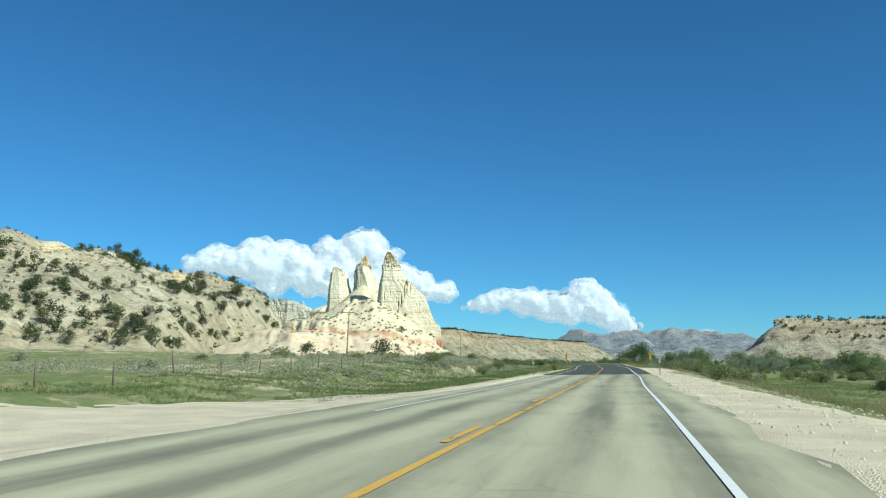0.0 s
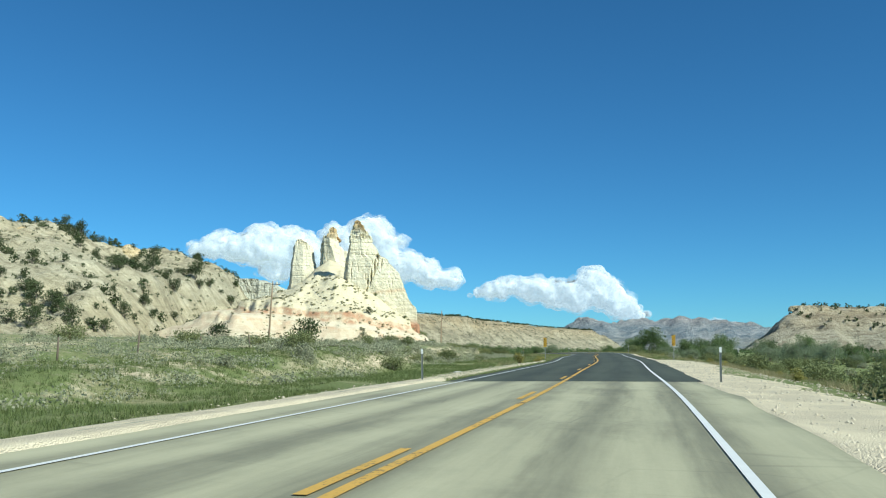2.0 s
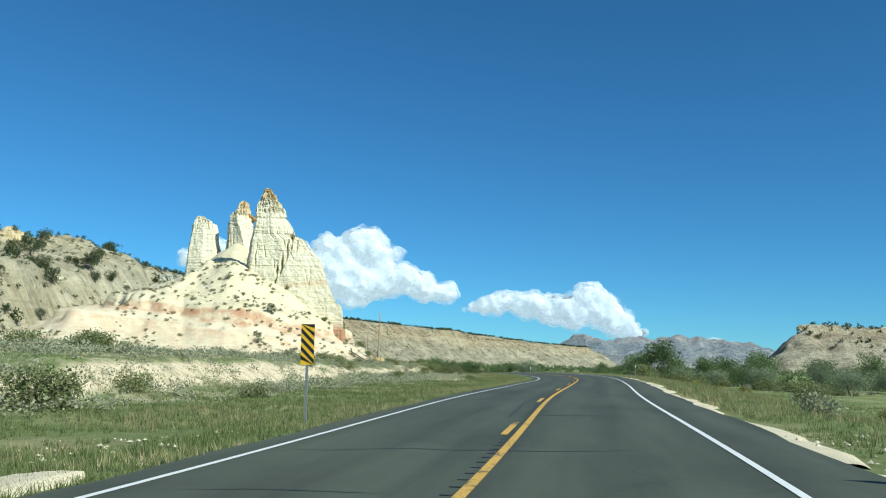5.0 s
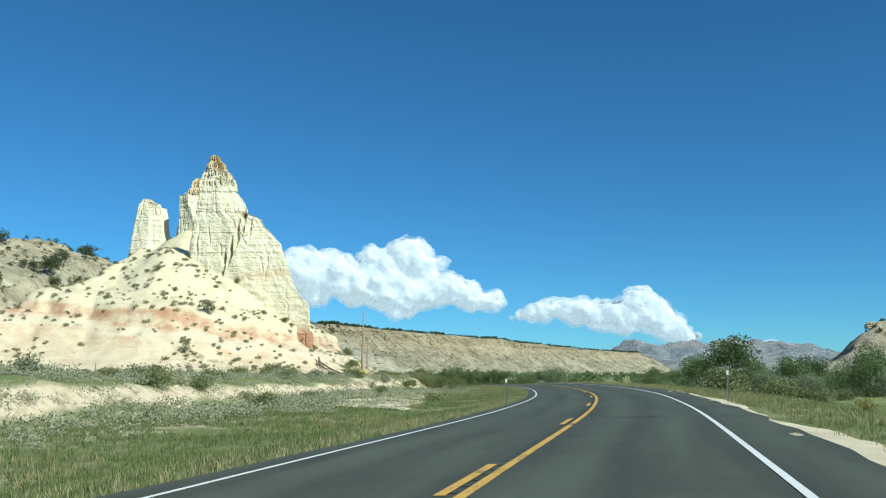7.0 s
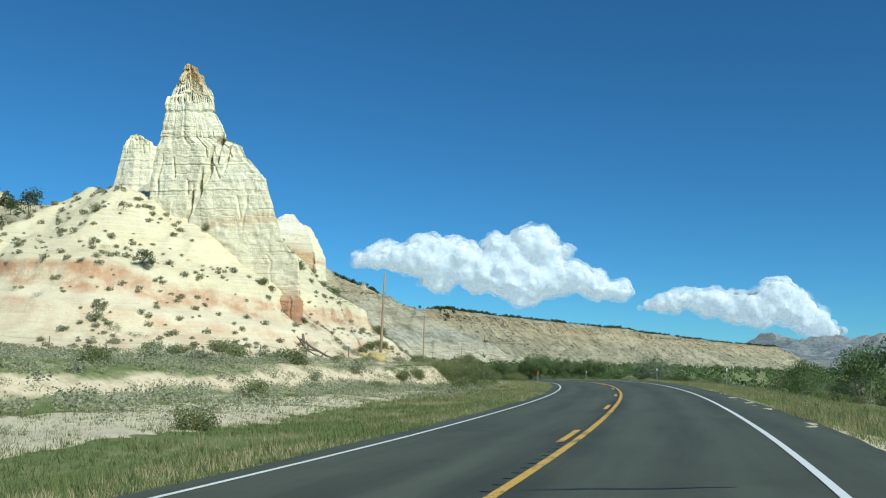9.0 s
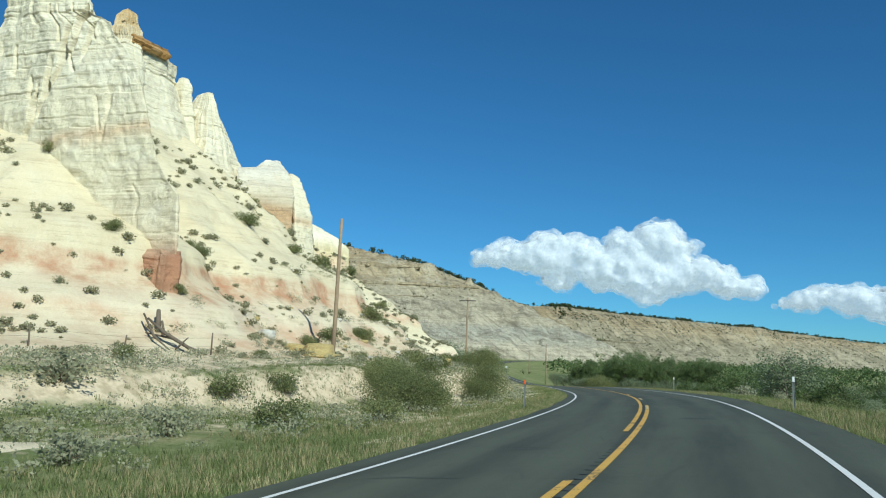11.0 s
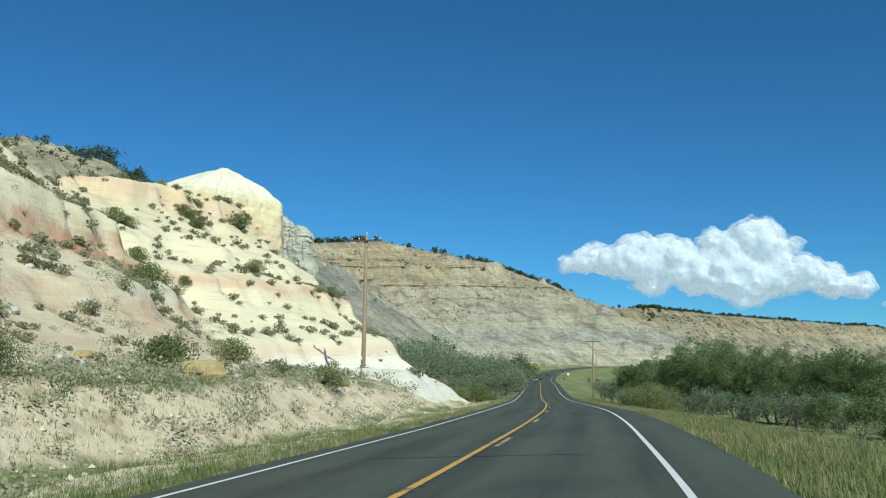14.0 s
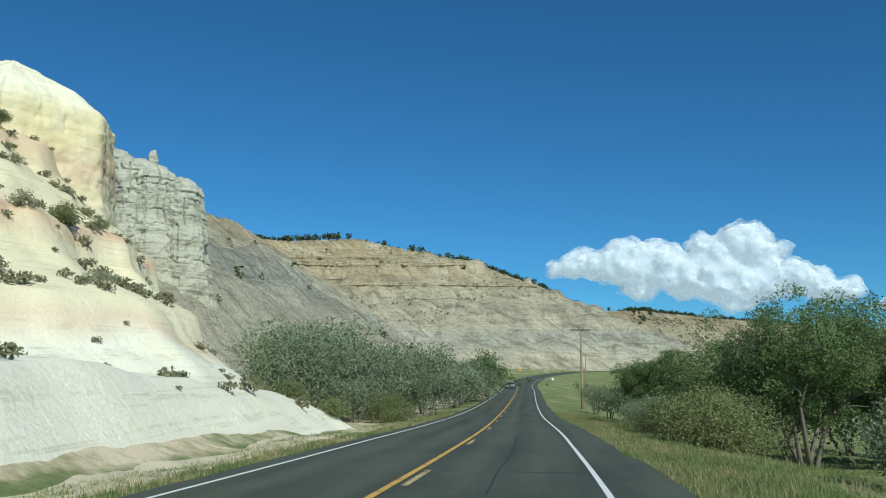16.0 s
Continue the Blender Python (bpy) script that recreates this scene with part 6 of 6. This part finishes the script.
rng = np.random.default_rng(77)
for k in range(46):
    y = 78 + k * 7.4 + float(rng.uniform(-2.5, 2.5))
    a, b = sorted(rng.uniform(-3.3, 3.4, 2).tolist())
    if b - a < 1.2:
        b = a + 1.6
    part("tar_seam", mesh_of("tar_seam", *tar_line(y, a, min(b, 4.3), k * 3.7, float(rng.uniform(0.02, 0.06)), float(rng.uniform(-1, 1))), M_TAR), road, "black sealed crack")
for y0, y1, d0 in ((128, 150, -0.45), (286, 300, 1.7), (356, 376, 1.5)):
    part("tar_seam", mesh_of("tar_seam", *tar_along(y0, y1, d0, y0 * 0.37), M_TAR), road, "black sealed crack")
part("tar_seam", mesh_of("tar_seam", *tar_line(SEAM, -4.4, 4.6, 1.0, 0.05, 0.0), M_TAR), road, "dark joint between old and new asphalt")


# ---- gravel beside the road ----
def gravel_patch(name, ys, inner, outer, label, up=0.05, both=False):
    """A ragged patch of gravel lying on the verge; inner and outer offsets by place along the road."""
    y = np.arange(ys[0], ys[-1], 1.0)
    a, b = np.interp(y, ys, inner), np.interp(y, ys, outer)
    b = b + 0.9 * fbm(y * 0.3 + ys[0], 2.0) + 0.35 * fbm(y * 1.3, 7.0)
    rows = []
    for f in np.linspace(0, 1, 12):
        d = a + (b - a) * f
        p = on_road(y, d)
        p[:, 2] = ground_z(p[:, 0], p[:, 1]) + up * (1 - 2.2 * max(0, f - 0.7) / 0.3 - (2.2 * max(0, 0.2 - f) / 0.2 if both else 2.6 * max(0, 0.05 - f) / 0.05)) + 0.02 * fbm(p[:, 0] * 1.5, p[:, 1] * 1.5)
        rows.append(p)
    v = np.stack(rows).reshape(-1, 3)
    fc = grid_faces(12, len(y))
    if inner[0] > 0:
        fc = [q[::-1] for q in fc]
    if outer[0] < inner[0]:
        fc = [q[::-1] for q in grid_faces(12, len(y))][::1]
        fc = [q[::-1] for q in fc]
    return tagged(part(name, mesh_of(name, v, fc, M_GRAVEL)), label, "gravel", kind="structure")


gravel_patch("pavement", [-50, 10, 40, 72, 84, 92, 112, 120], [4.2] * 8, [10, 10, 9, 8.2, 7.5, 8.5, 10.5, 6], "pale loose gravel shoulder beside the road")
gravel_patch("pavement", [-50, 20, 38, 46, 60, 80, 100, 118], [-3.7, -3.7, -3.8, -4.1, -4.3, -4.2, -4.2, -4.2], [-24, -20, -15, -9, -8, -8.4, -8.2, -5.6], "pale sandy turnout and gravel shoulder", 0.10)
gravel_patch("pavement", [196, 206, 218, 232, 246, 256], [-10, -10, -10.5, -11, -12, -13], [-10.6, -19, -20, -19, -17, -13.6], "bare pale sand of a dry wash", 0.06, True)
gravel_patch("pavement", [256, 275, 300, 330, 352, 372, 392], [-5.0, -5.2, -5.0, -4.9, -4.8, -4.8, -4.8], [-6.4, -8.5, -8.2, -7.6, -7.2, -7.2, -6.0], "strip of bare pale sand below the bank")
gravel_patch("pavement", [120, 150, 190, 225, 250], [4.3] * 5, [5.3, 5.5, 5.6, 5.3, 4.8], "narrow gravel shoulder")


# loose stones on the shoulders
def pebble(rng, r):
    v = np.array([(1, 0, 0), (0, 1, 0), (-1, 0, 0), (0, -1, 0), (0, 0, 0.8), (0, 0, -0.5)]) * r * rng.uniform(0.6, 1.3, (6, 1))
    return v, [(0, 1, 4), (1, 2, 4), (2, 3, 4), (3, 0, 4), (1, 0, 5), (2, 1, 5), (3, 2, 5), (0, 3, 5)]


rng = np.random.default_rng(90)
stones = []
for k in range(3800):
    y = float(rng.uniform(2, 125))
    d = float(rng.uniform(4.8, 10)) if k % 3 else float(rng.uniform(-9, -5))
    p = on_road(np.array(y), d)
    p[2] = ground_z(p[0], p[1]) + 0.05
    v, f = pebble(rng, float(rng.uniform(0.015, 0.06)))
    stones.append((v + p, f))
for k in range(600):
    y, d = float(rng.uniform(285, 348)), float(rng.uniform(-14, -6.2))
    p = on_road(np.array(y), d)
    p[2] = ground_z(p[0], p[1]) + 0.01
    v, f = pebble(rng, float(rng.uniform(0.03, 0.14)))
    stones.append((v + p, f))
M_STONE = mat_plain("pale_stone", (0.55, 0.48, 0.36), 0.95, 5, 0.25)
tagged(part("loose_gravel", mesh_of("loose_gravel", *join(stones), M_STONE, False)), "loose pale stones on the shoulder", "gravel", kind="stuff")


# ---- posts, signs and poles ----
def stand(x, y, turn=0.0, lean=0.0):
    z = float(any_ground(np.array([float(x)]), np.array([float(y)]))[0])
    return Matrix.Translation((x, y, z)) @ pose(0, 0, 0, 0, lean, turn)


def delineator(top_mat, label):
    root = new("delineator")
    v, f = join([box(-0.035, 0.035, -0.004, 0.004, -0.3, 1.12), box(-0.035, -0.029, -0.03, -0.004, -0.3, 1.12), box(0.029, 0.035, -0.03, -0.004, -0.3, 1.12)])
    part("post", mesh_of("post", v, f, M_POST, False), root)
    part("reflector", mesh_of("reflector", *box(-0.04, 0.04, -0.05, -0.031, 1.06, 1.24, 0.004), top_mat, False), root, label)
    return root


white_post = delineator(M_REFLECT, "white reflector plate")
orange_post = delineator(M_ORANGE_TOP, "orange reflector plate")
row = [(18.2, 72.0), (7.9, 75.1), (39.0, 187.5), (43.0, 253.2), (39.2, 271.1), (31.3, 312.2), (4.4, 344.9), (-12.9, 408), (29.9, 194.3)]
for k, (x, y) in enumerate(row):
    ob = white_post if k == 0 else copy_thing(white_post, Matrix())
    ob.matrix_basis = stand(x, y, -math.degrees(float(heading(y))), [0.6, -0.8, 0.3][k % 3])
    tagged(ob, "thin steel roadside delineator with a white reflector", "delineator post", "delineators along the road")
for k, y in enumerate((274.5,)):
    p = on_road(np.array(y), -5.0)
    ob = orange_post if k == 0 else copy_thing(orange_post, Matrix())
    ob.matrix_basis = stand(float(p[0]), float(p[1]), 10, 0.5)
    tagged(ob, "thin steel roadside delineator with an orange plate", "delineator post", "delineators along the road")


def marker(slope):
    """An object marker: a striped panel on a channel post. slope: +1 stripes fall to the left."""
    root = new("object_marker_sign")
    v, f = join([box(-0.03, 0.03, 0.0, 0.008, -0.4, 2.1), box(-0.03, -0.022, 0.008, 0.03, -0.4, 2.1), box(0.022, 0.03, 0.008, 0.03, -0.4, 2.1)])
    part("post", mesh_of("post", v, f, M_POST, False), root)
    panel = part("panel", mesh_of("panel", *box(-0.1525, 0.1525, -0.006, -0.001, 1.30, 2.215), M_SIGN_Y, False), root, "yellow panel with black slanting stripes")
    w, z0, z1 = 0.1525, 1.30, 2.215
    for k in range(-1, 5):
        lo = z0 + k * 0.203 + 0.02
        pts = []
        for x, dz in ((-w, 0), (w, 2 * w), (w, 2 * w + 0.10), (-w, 0.10)):
            pts.append((x * slope, lo + dz))
        pts = [(x, min(max(z, z0), z1)) for x, z in pts]
        if max(p[1] for p in pts) - min(p[1] for p in pts) < 0.03:
            continue
        v = [(x, -0.010, z) for x, z in pts] + [(x, -0.0065, z) for x, z in pts]
        q = [(0, 1, 2, 3), (7, 6, 5, 4)] + [(i, (i + 1) % 4, 4 + (i + 1) % 4, 4 + i) for i in range(4)]
        part("stripe", mesh_of("stripe", v, q, M_SIGN_K, False), panel, "black stripe")
    return root


right_sign = marker(1)
right_sign.matrix_basis = stand(28.04, 115.9, -4, 0.5)
tagged(right_sign, "yellow and black striped object marker on a post", "road sign", "object markers at the culvert")
left_sign = marker(-1)
left_sign.matrix_basis = stand(18.3, 127.1, -4, -0.5)
tagged(left_sign, "yellow and black striped object marker on a post", "road sign", "object markers at the culvert")


def diamond_sign(back=True, front=None):
    root = new("warning_sign")
    part("post", mesh_of("post", *box(-0.035, 0.035, -0.02, 0.02, -0.3, 2.5), M_POST, False), root)
    r = 0.53
    v = [(0, -0.006, 2.75 + r), (r, -0.006, 2.75), (0, -0.006, 2.75 - r), (-r, -0.006, 2.75)]
    v = v + [(x, 0.002 - 0.03, z) for x, _, z in v]
    part("panel", mesh_of("panel", v, [(3, 2, 1, 0), (4, 5, 6, 7)] + [(i, (i + 1) % 4, 4 + (i + 1) % 4, 4 + i) for i in range(4)], front or M_SIGN_BACK, False), root, "diamond plate seen from its bare back" if not front else "yellow diamond plate")
    return root


ds = diamond_sign()
p = on_road(np.array(446.0), -6.2)
ds.matrix_basis = stand(float(p[0]), float(p[1]), 18)
tagged(ds, "diamond road sign seen from its bare metal back", "road sign")
ds = diamond_sign(front=M_SIGN_Y)
p = on_road(np.array(650.0), -7.5)
ds.matrix_basis = stand(float(p[0]), float(p[1]), 18)
tagged(ds, "small yellow warning sign by the far bend", "road sign")
sg = new("small_sign")
part("post", mesh_of("post", *box(-0.03, 0.03, -0.02, 0.02, -0.3, 1.5), M_POST, False), sg)
part("panel", mesh_of("panel", *box(-0.35, 0.35, -0.03, -0.022, 1.3, 2.0), M_REFLECT, False), sg, "white plate")
p = on_road(np.array(578.0), 9.0)
sg.matrix_basis = stand(float(p[0]), float(p[1]), 20)
tagged(sg, "small white roadside sign on a post", "road sign")


def pole(height, arm=True, radius=0.15):
    root = new("utility_pole")
    part("mast", mesh_of("mast", *tube([(0, 0, -0.8), (0.02, 0, height * 0.3), (-0.02, 0.01, height * 0.7), (0, 0, height)], [radius * 1.15, radius, radius * 0.85, radius * 0.62], 14), M_WOOD), root)
    if arm:
        cross = part("crossarm", mesh_of("crossarm", *box(-1.22, 1.22, -0.19, -0.09, height - 0.52, height - 0.40, 0.01), M_DARKWOOD, False), root, "dark timber crossarm")
        for x in (-1.1, -0.55, 0.55, 1.1):
            part("insulator", mesh_of("insulator", *tube([(x, -0.14, height - 0.41), (x, -0.14, height - 0.33), (x, -0.14, height - 0.30), (x, -0.14, height - 0.24)], [0.02, 0.05, 0.06, 0.03], 8), M_CERAMIC), cross)
        for s in (-1, 1):
            part("brace", mesh_of("brace", *tube([(s * 0.62, -0.15, height - 0.50), (0, -0.13, height - 1.0)], 0.018, 5), M_POST), root, "steel brace")
        part("insulator", mesh_of("insulator", *tube([(0, 0, height - 0.02), (0, 0, height + 0.12), (0, 0, height + 0.2)], [0.02, 0.05, 0.03], 8), M_CERAMIC), root)
    return root


first = pole(9.9)
for k, (x, y, turn, lean) in enumerate([(-1.7, 354.9, 12, 0.3), (-20.3, 179.0, 8, 2.5), (-11.2, 444.3, 14, 0), (-52, 585, 14, 0.5)]):
    ob = first if k == 0 else copy_thing(first, Matrix())
    ob.matrix_basis = stand(x, y, turn, lean)
    tagged(ob, "brown wooden utility pole with a dark crossarm", "utility pole", "utility poles along the valley")
bare = pole(11.4, False, 0.17)
bare.matrix_basis = stand(5.9, 299.2, 0, 1.2)
tagged(bare, "bare leaning wooden pole on the bank", "utility pole", "utility poles along the valley")


def fence_post(seed):
    rng = np.random.default_rng(seed)
    a, b = rng.normal(0, 0.05, 2)
    return mesh_of("fence_post", *tube([(0, 0, -0.3), (a * 0.5, b * 0.5, 0.6), (a, b, 1.25 + rng.uniform(-0.1, 0.15))], [0.055, 0.05, 0.042], 7), M_GREYWOOD)


meshes = [fence_post(k) for k in range(3)]
fence = [(-30 + 38 * t, 243 + 37 * t) for t in np.linspace(0, 1, 12)] + [(float(road_x(y)) - 23 - 2 * math.sin(y), float(y)) for y in np.arange(38, 112, 6.5)]
tops = []
for k, (x, y) in enumerate(fence):
    ob = part("fence_post", meshes[k % 3])
    ob.matrix_basis = stand(x, y, k * 40, [3, -2, 5, 0][k % 4])
    tagged(ob, "weathered dark wooden fence post", "fence post", "fence posts along the field")
    tops.append(ob.matrix_basis.translation.copy())
for i in range(11):
    for h in (0.55, 1.05):
        a, b = tops[i], tops[i + 1]
        m = (a + b) / 2
        w = part("fence_wire", mesh_of("fence_wire", *tube([a + Vector((0, 0, h)), m + Vector((0, 0, h - 0.05)), b + Vector((0, 0, h))], 0.006, 4), M_WIRE))
        tagged(w, "thin rusty wire strung between fence posts", "fence wire", "fence wires")


# dead wood below the red block, and old timbers on the flat
def log(name, pts, radii, label):
    ob = part(name, mesh_of(name, *tube(pts, radii, 9), M_GREYWOOD))
    return tagged(ob, label, "log", "dead wood on the flat")


def rest(x, y, up=0.1):
    return (x, y, float(any_ground(np.array([float(x)]), np.array([float(y)]))[0]) + up)


log("dead_log", [rest(2.0, 281.6, 1.0), rest(3.4, 281.5, 0.75), rest(5.0, 281.8, 0.35), rest(6.6, 281.6, 0.1)], [0.07, 0.12, 0.11, 0.05], "grey fallen dead tree trunk on the sand")
log("dead_log", [rest(1.4, 281.9, 0.9), rest(3.0, 281.0, 0.5), rest(4.4, 280.8, 0.15)], [0.06, 0.08, 0.04], "grey broken dead branch on the sand")
log("dead_log", [rest(2.2, 281.2, 0.3), rest(3.9, 282.0, 0.45), rest(6.0, 281.2, 0.25)], [0.05, 0.08, 0.05], "grey broken dead branch on the sand")
log("dead_log", [rest(4.4, 281.4, 0.1), rest(4.7, 281.5, 0.5), rest(5.2, 281.5, 1.0)], [0.09, 0.07, 0.03], "grey upturned dead branch on the sand")
log("dead_log", [rest(2.0, 282.6, 0), rest(1.9, 282.7, 0.6), rest(1.7, 282.9, 1.15)], [0.20, 0.17, 0.13], "pale weathered dead stump against the red rock")
log("dead_log", [rest(2.6, 282.4, 0), rest(2.5, 282.5, 0.4), rest(2.2, 282.7, 0.75)], [0.10, 0.09, 0.07], "pale weathered dead stump against the red rock")
rng = np.random.default_rng(12)
for k in range(10):
    x, y, a = float(rng.uniform(-9, -1)), float(rng.uniform(112, 122)), float(rng.uniform(-0.5, 0.5))
    L = float(rng.uniform(1.5, 4))
    log("timber", [rest(x, y, 0.12), rest(x + L / 2 * math.cos(a), y + L / 2 * math.sin(a), 0.16), rest(x + L * math.cos(a), y + L * math.sin(a), 0.1)], [0.08, 0.09, 0.06], "old grey timber lying on the dry flat")


# ---- boulders ----
def boulder(x, y, r, mat, label, seed, squash=0.7):
    ball = sphere(12, 18)[0]
    v = ball * [r * 1.15, r * 0.9, r * squash]
    n = fbm(ball[:, 0] * 1.3 + seed, ball[:, 1] * 1.3, ball[:, 2] * 1.3, 4)
    v = v * (1 + 0.38 * n)[:, None]
    for ax in range(3):
        v[:, ax] = np.round(v[:, ax] / (0.55 * r)) * 0.55 * r * 0.6 + v[:, ax] * 0.4
    p = rest(x, y, r * squash * 0.25)
    ob = part("boulder", mesh_of("boulder", v, sphere(12, 18)[1], mat), None, "", Matrix.Translation(p) @ pose(0, 0, 0, 0, 0, seed * 37 % 360))
    return tagged(ob, label, "boulder", "boulders below the butte")


M_YROCK = mat_rock("yellow_boulder", [(-2, (0.55, 0.42, 0.17)), (2, (0.62, 0.50, 0.24))], (0.68, 0.58, 0.34), (0.22, 0.15, 0.07), 1.5, 0.6, 1.0)
M_WROCK = mat_rock("white_boulder", [(-2, (0.66, 0.63, 0.55)), (2, (0.76, 0.74, 0.68))], (0.8, 0.79, 0.74), (0.3, 0.26, 0.2), 1.5, 0.5, 1.0)
boulder(6.4, 296.3, 1.7, M_YROCK, "broad yellow sandstone boulder on the bank", 3, 0.55)
boulder(4.6, 295.2, 0.8, M_YROCK, "yellow sandstone boulder on the bank", 5, 0.7)
boulder(12.5, 307.4, 0.95, M_YROCK, "yellow sandstone boulder half buried in the bank", 8, 0.5)
boulder(3.2, 293.6, 0.75, M_WROCK, "white sandstone boulder on the bank", 9, 0.7)
boulder(9.8, 325.5, 0.8, M_YROCK, "yellow sandstone boulder half buried in the bank", 11, 0.6)
boulder(9.4, 92.5, 0.28, M_WROCK, "white stone on the gravel verge", 17, 0.5)
rng = np.random.default_rng(33)
for k in range(26):
    x, y = float(rng.uniform(-3, 11)), float(rng.uniform(285, 330))
    if float(side(np.array([x]), np.array([y]))[0]) < -11:
        boulder(x, y, float(rng.uniform(0.12, 0.34)), M_WROCK if k % 3 else M_YROCK, "small pale rock fallen from the butte", k + 20, 0.7)


# ---- the oncoming car ----
def car():
    root = new("car")
    M_PAINT = mat_plain("silver_car_paint", (0.55, 0.57, 0.58), 0.3, 20, 0.05, metal=0.4, spec=0.6)
    M_GLASS = mat_plain("dark_car_glass", (0.012, 0.014, 0.016), 0.08, 3, 0.1, spec=0.8)
    M_RUBBER = mat_plain("black_rubber", (0.02, 0.02, 0.02), 0.8, 9, 0.2)
    M_LAMP = mat_plain("clear_headlamp", (0.75, 0.77, 0.78), 0.15, 9, 0.05, spec=0.8)

    def loft(rows, mat, name, label=""):
        seg = 20
        th = np.linspace(0, 2 * math.pi, seg, endpoint=False)
        v = []
        for y, w, z0, z1 in rows:
            e = 4.0
            r = (np.abs(np.cos(th)) ** e + np.abs(np.sin(th)) ** e) ** (-1 / e)
            v.append(np.stack([w * r * np.cos(th), np.full(seg, y), (z0 + z1) / 2 + (z1 - z0) / 2 * r * np.sin(th)], -1))
        f = grid_faces(len(rows), seg, True) + [tuple(range(seg)), tuple(range((len(rows) - 1) * seg, len(rows) * seg))[::-1]]
        return part(name, mesh_of(name, np.concatenate(v), f, mat), root, label)

    loft([(-2.25, 0.72, 0.34, 0.62), (-2.15, 0.84, 0.26, 0.72), (-1.2, 0.90, 0.22, 0.90), (0.0, 0.91, 0.22, 0.95), (1.6, 0.90, 0.24, 0.96), (2.15, 0.84, 0.30, 0.92), (2.25, 0.74, 0.40, 0.80)], M_PAINT, "body")
    loft([(-1.05, 0.74, 0.85, 0.95), (-0.35, 0.68, 0.85, 1.40), (0.3, 0.66, 0.85, 1.46), (1.0, 0.66, 0.85, 1.40), (1.75, 0.72, 0.85, 0.97)], M_GLASS, "windows", "dark glass cabin")
    loft([(-0.30, 0.60, 1.385, 1.425), (0.3, 0.62, 1.44, 1.485), (0.95, 0.58, 1.385, 1.42)], M_PAINT, "roof")
    for x in (-0.8, 0.8):
        for y in (-1.4, 1.35):
            w = part("wheel", mesh_of("wheel", *tube([(x - 0.1, y, 0.32), (x + 0.1, y, 0.32)], 0.32, 18), M_RUBBER), root, "black tyre")
            part("rim", mesh_of("rim", *tube([(x - 0.105, y, 0.32), (x + 0.105, y, 0.32)], 0.19, 12), M_SIGN_BACK), w, "grey alloy rim")
        part("headlight", mesh_of("headlight", *box(x * 0.75 - 0.16, x * 0.75 + 0.16, -2.24, -2.12, 0.60, 0.72, 0.02), M_LAMP), root)
    part("number_plate", mesh_of("number_plate", *box(-0.2, 0.2, -2.275, -2.24, 0.38, 0.48), M_REFLECT), root)
    part("grille", mesh_of("grille", *box(-0.45, 0.45, -2.262, -2.2, 0.50, 0.60), M_SIGN_K), root, "black grille")
    return root


c = car()
p = on_road(np.array(530.0), -1.75, 0.034)
c.matrix_basis = Matrix.Translation(tuple(float(v) for v in p)) @ pose(0, 0, 0, 0, 0, -math.degrees(float(heading(530.0))))
tagged(c, "silver car with dark windows in the oncoming lane", "car")


# a red-roofed shed far off in the valley
shed = new("shed")
M_REDROOF = mat_plain("red_metal_roof", (0.42, 0.05, 0.04), 0.5, 2, 0.15)
M_SHEDWALL = mat_plain("grey_shed_wall", (0.30, 0.27, 0.24), 0.9, 2, 0.2)
part("wall", mesh_of("wall", *box(-7, 7, -4, 4, -1.5, 2.4), M_SHEDWALL, False), shed)
part("roof", mesh_of("roof", [(-7.4, -4.5, 2.3), (7.4, -4.5, 2.3), (7.4, 4.5, 2.3), (-7.4, 4.5, 2.3), (-7.4, 0, 4.0), (7.4, 0, 4.0)], [(0, 1, 5, 4), (2, 3, 4, 5), (0, 4, 3), (1, 2, 5), (3, 2, 1, 0)], M_REDROOF, False), shed, "red metal gable roof")
shed.matrix_basis = stand(132, 590, 20)
tagged(shed, "low shed with a red metal roof", "building")
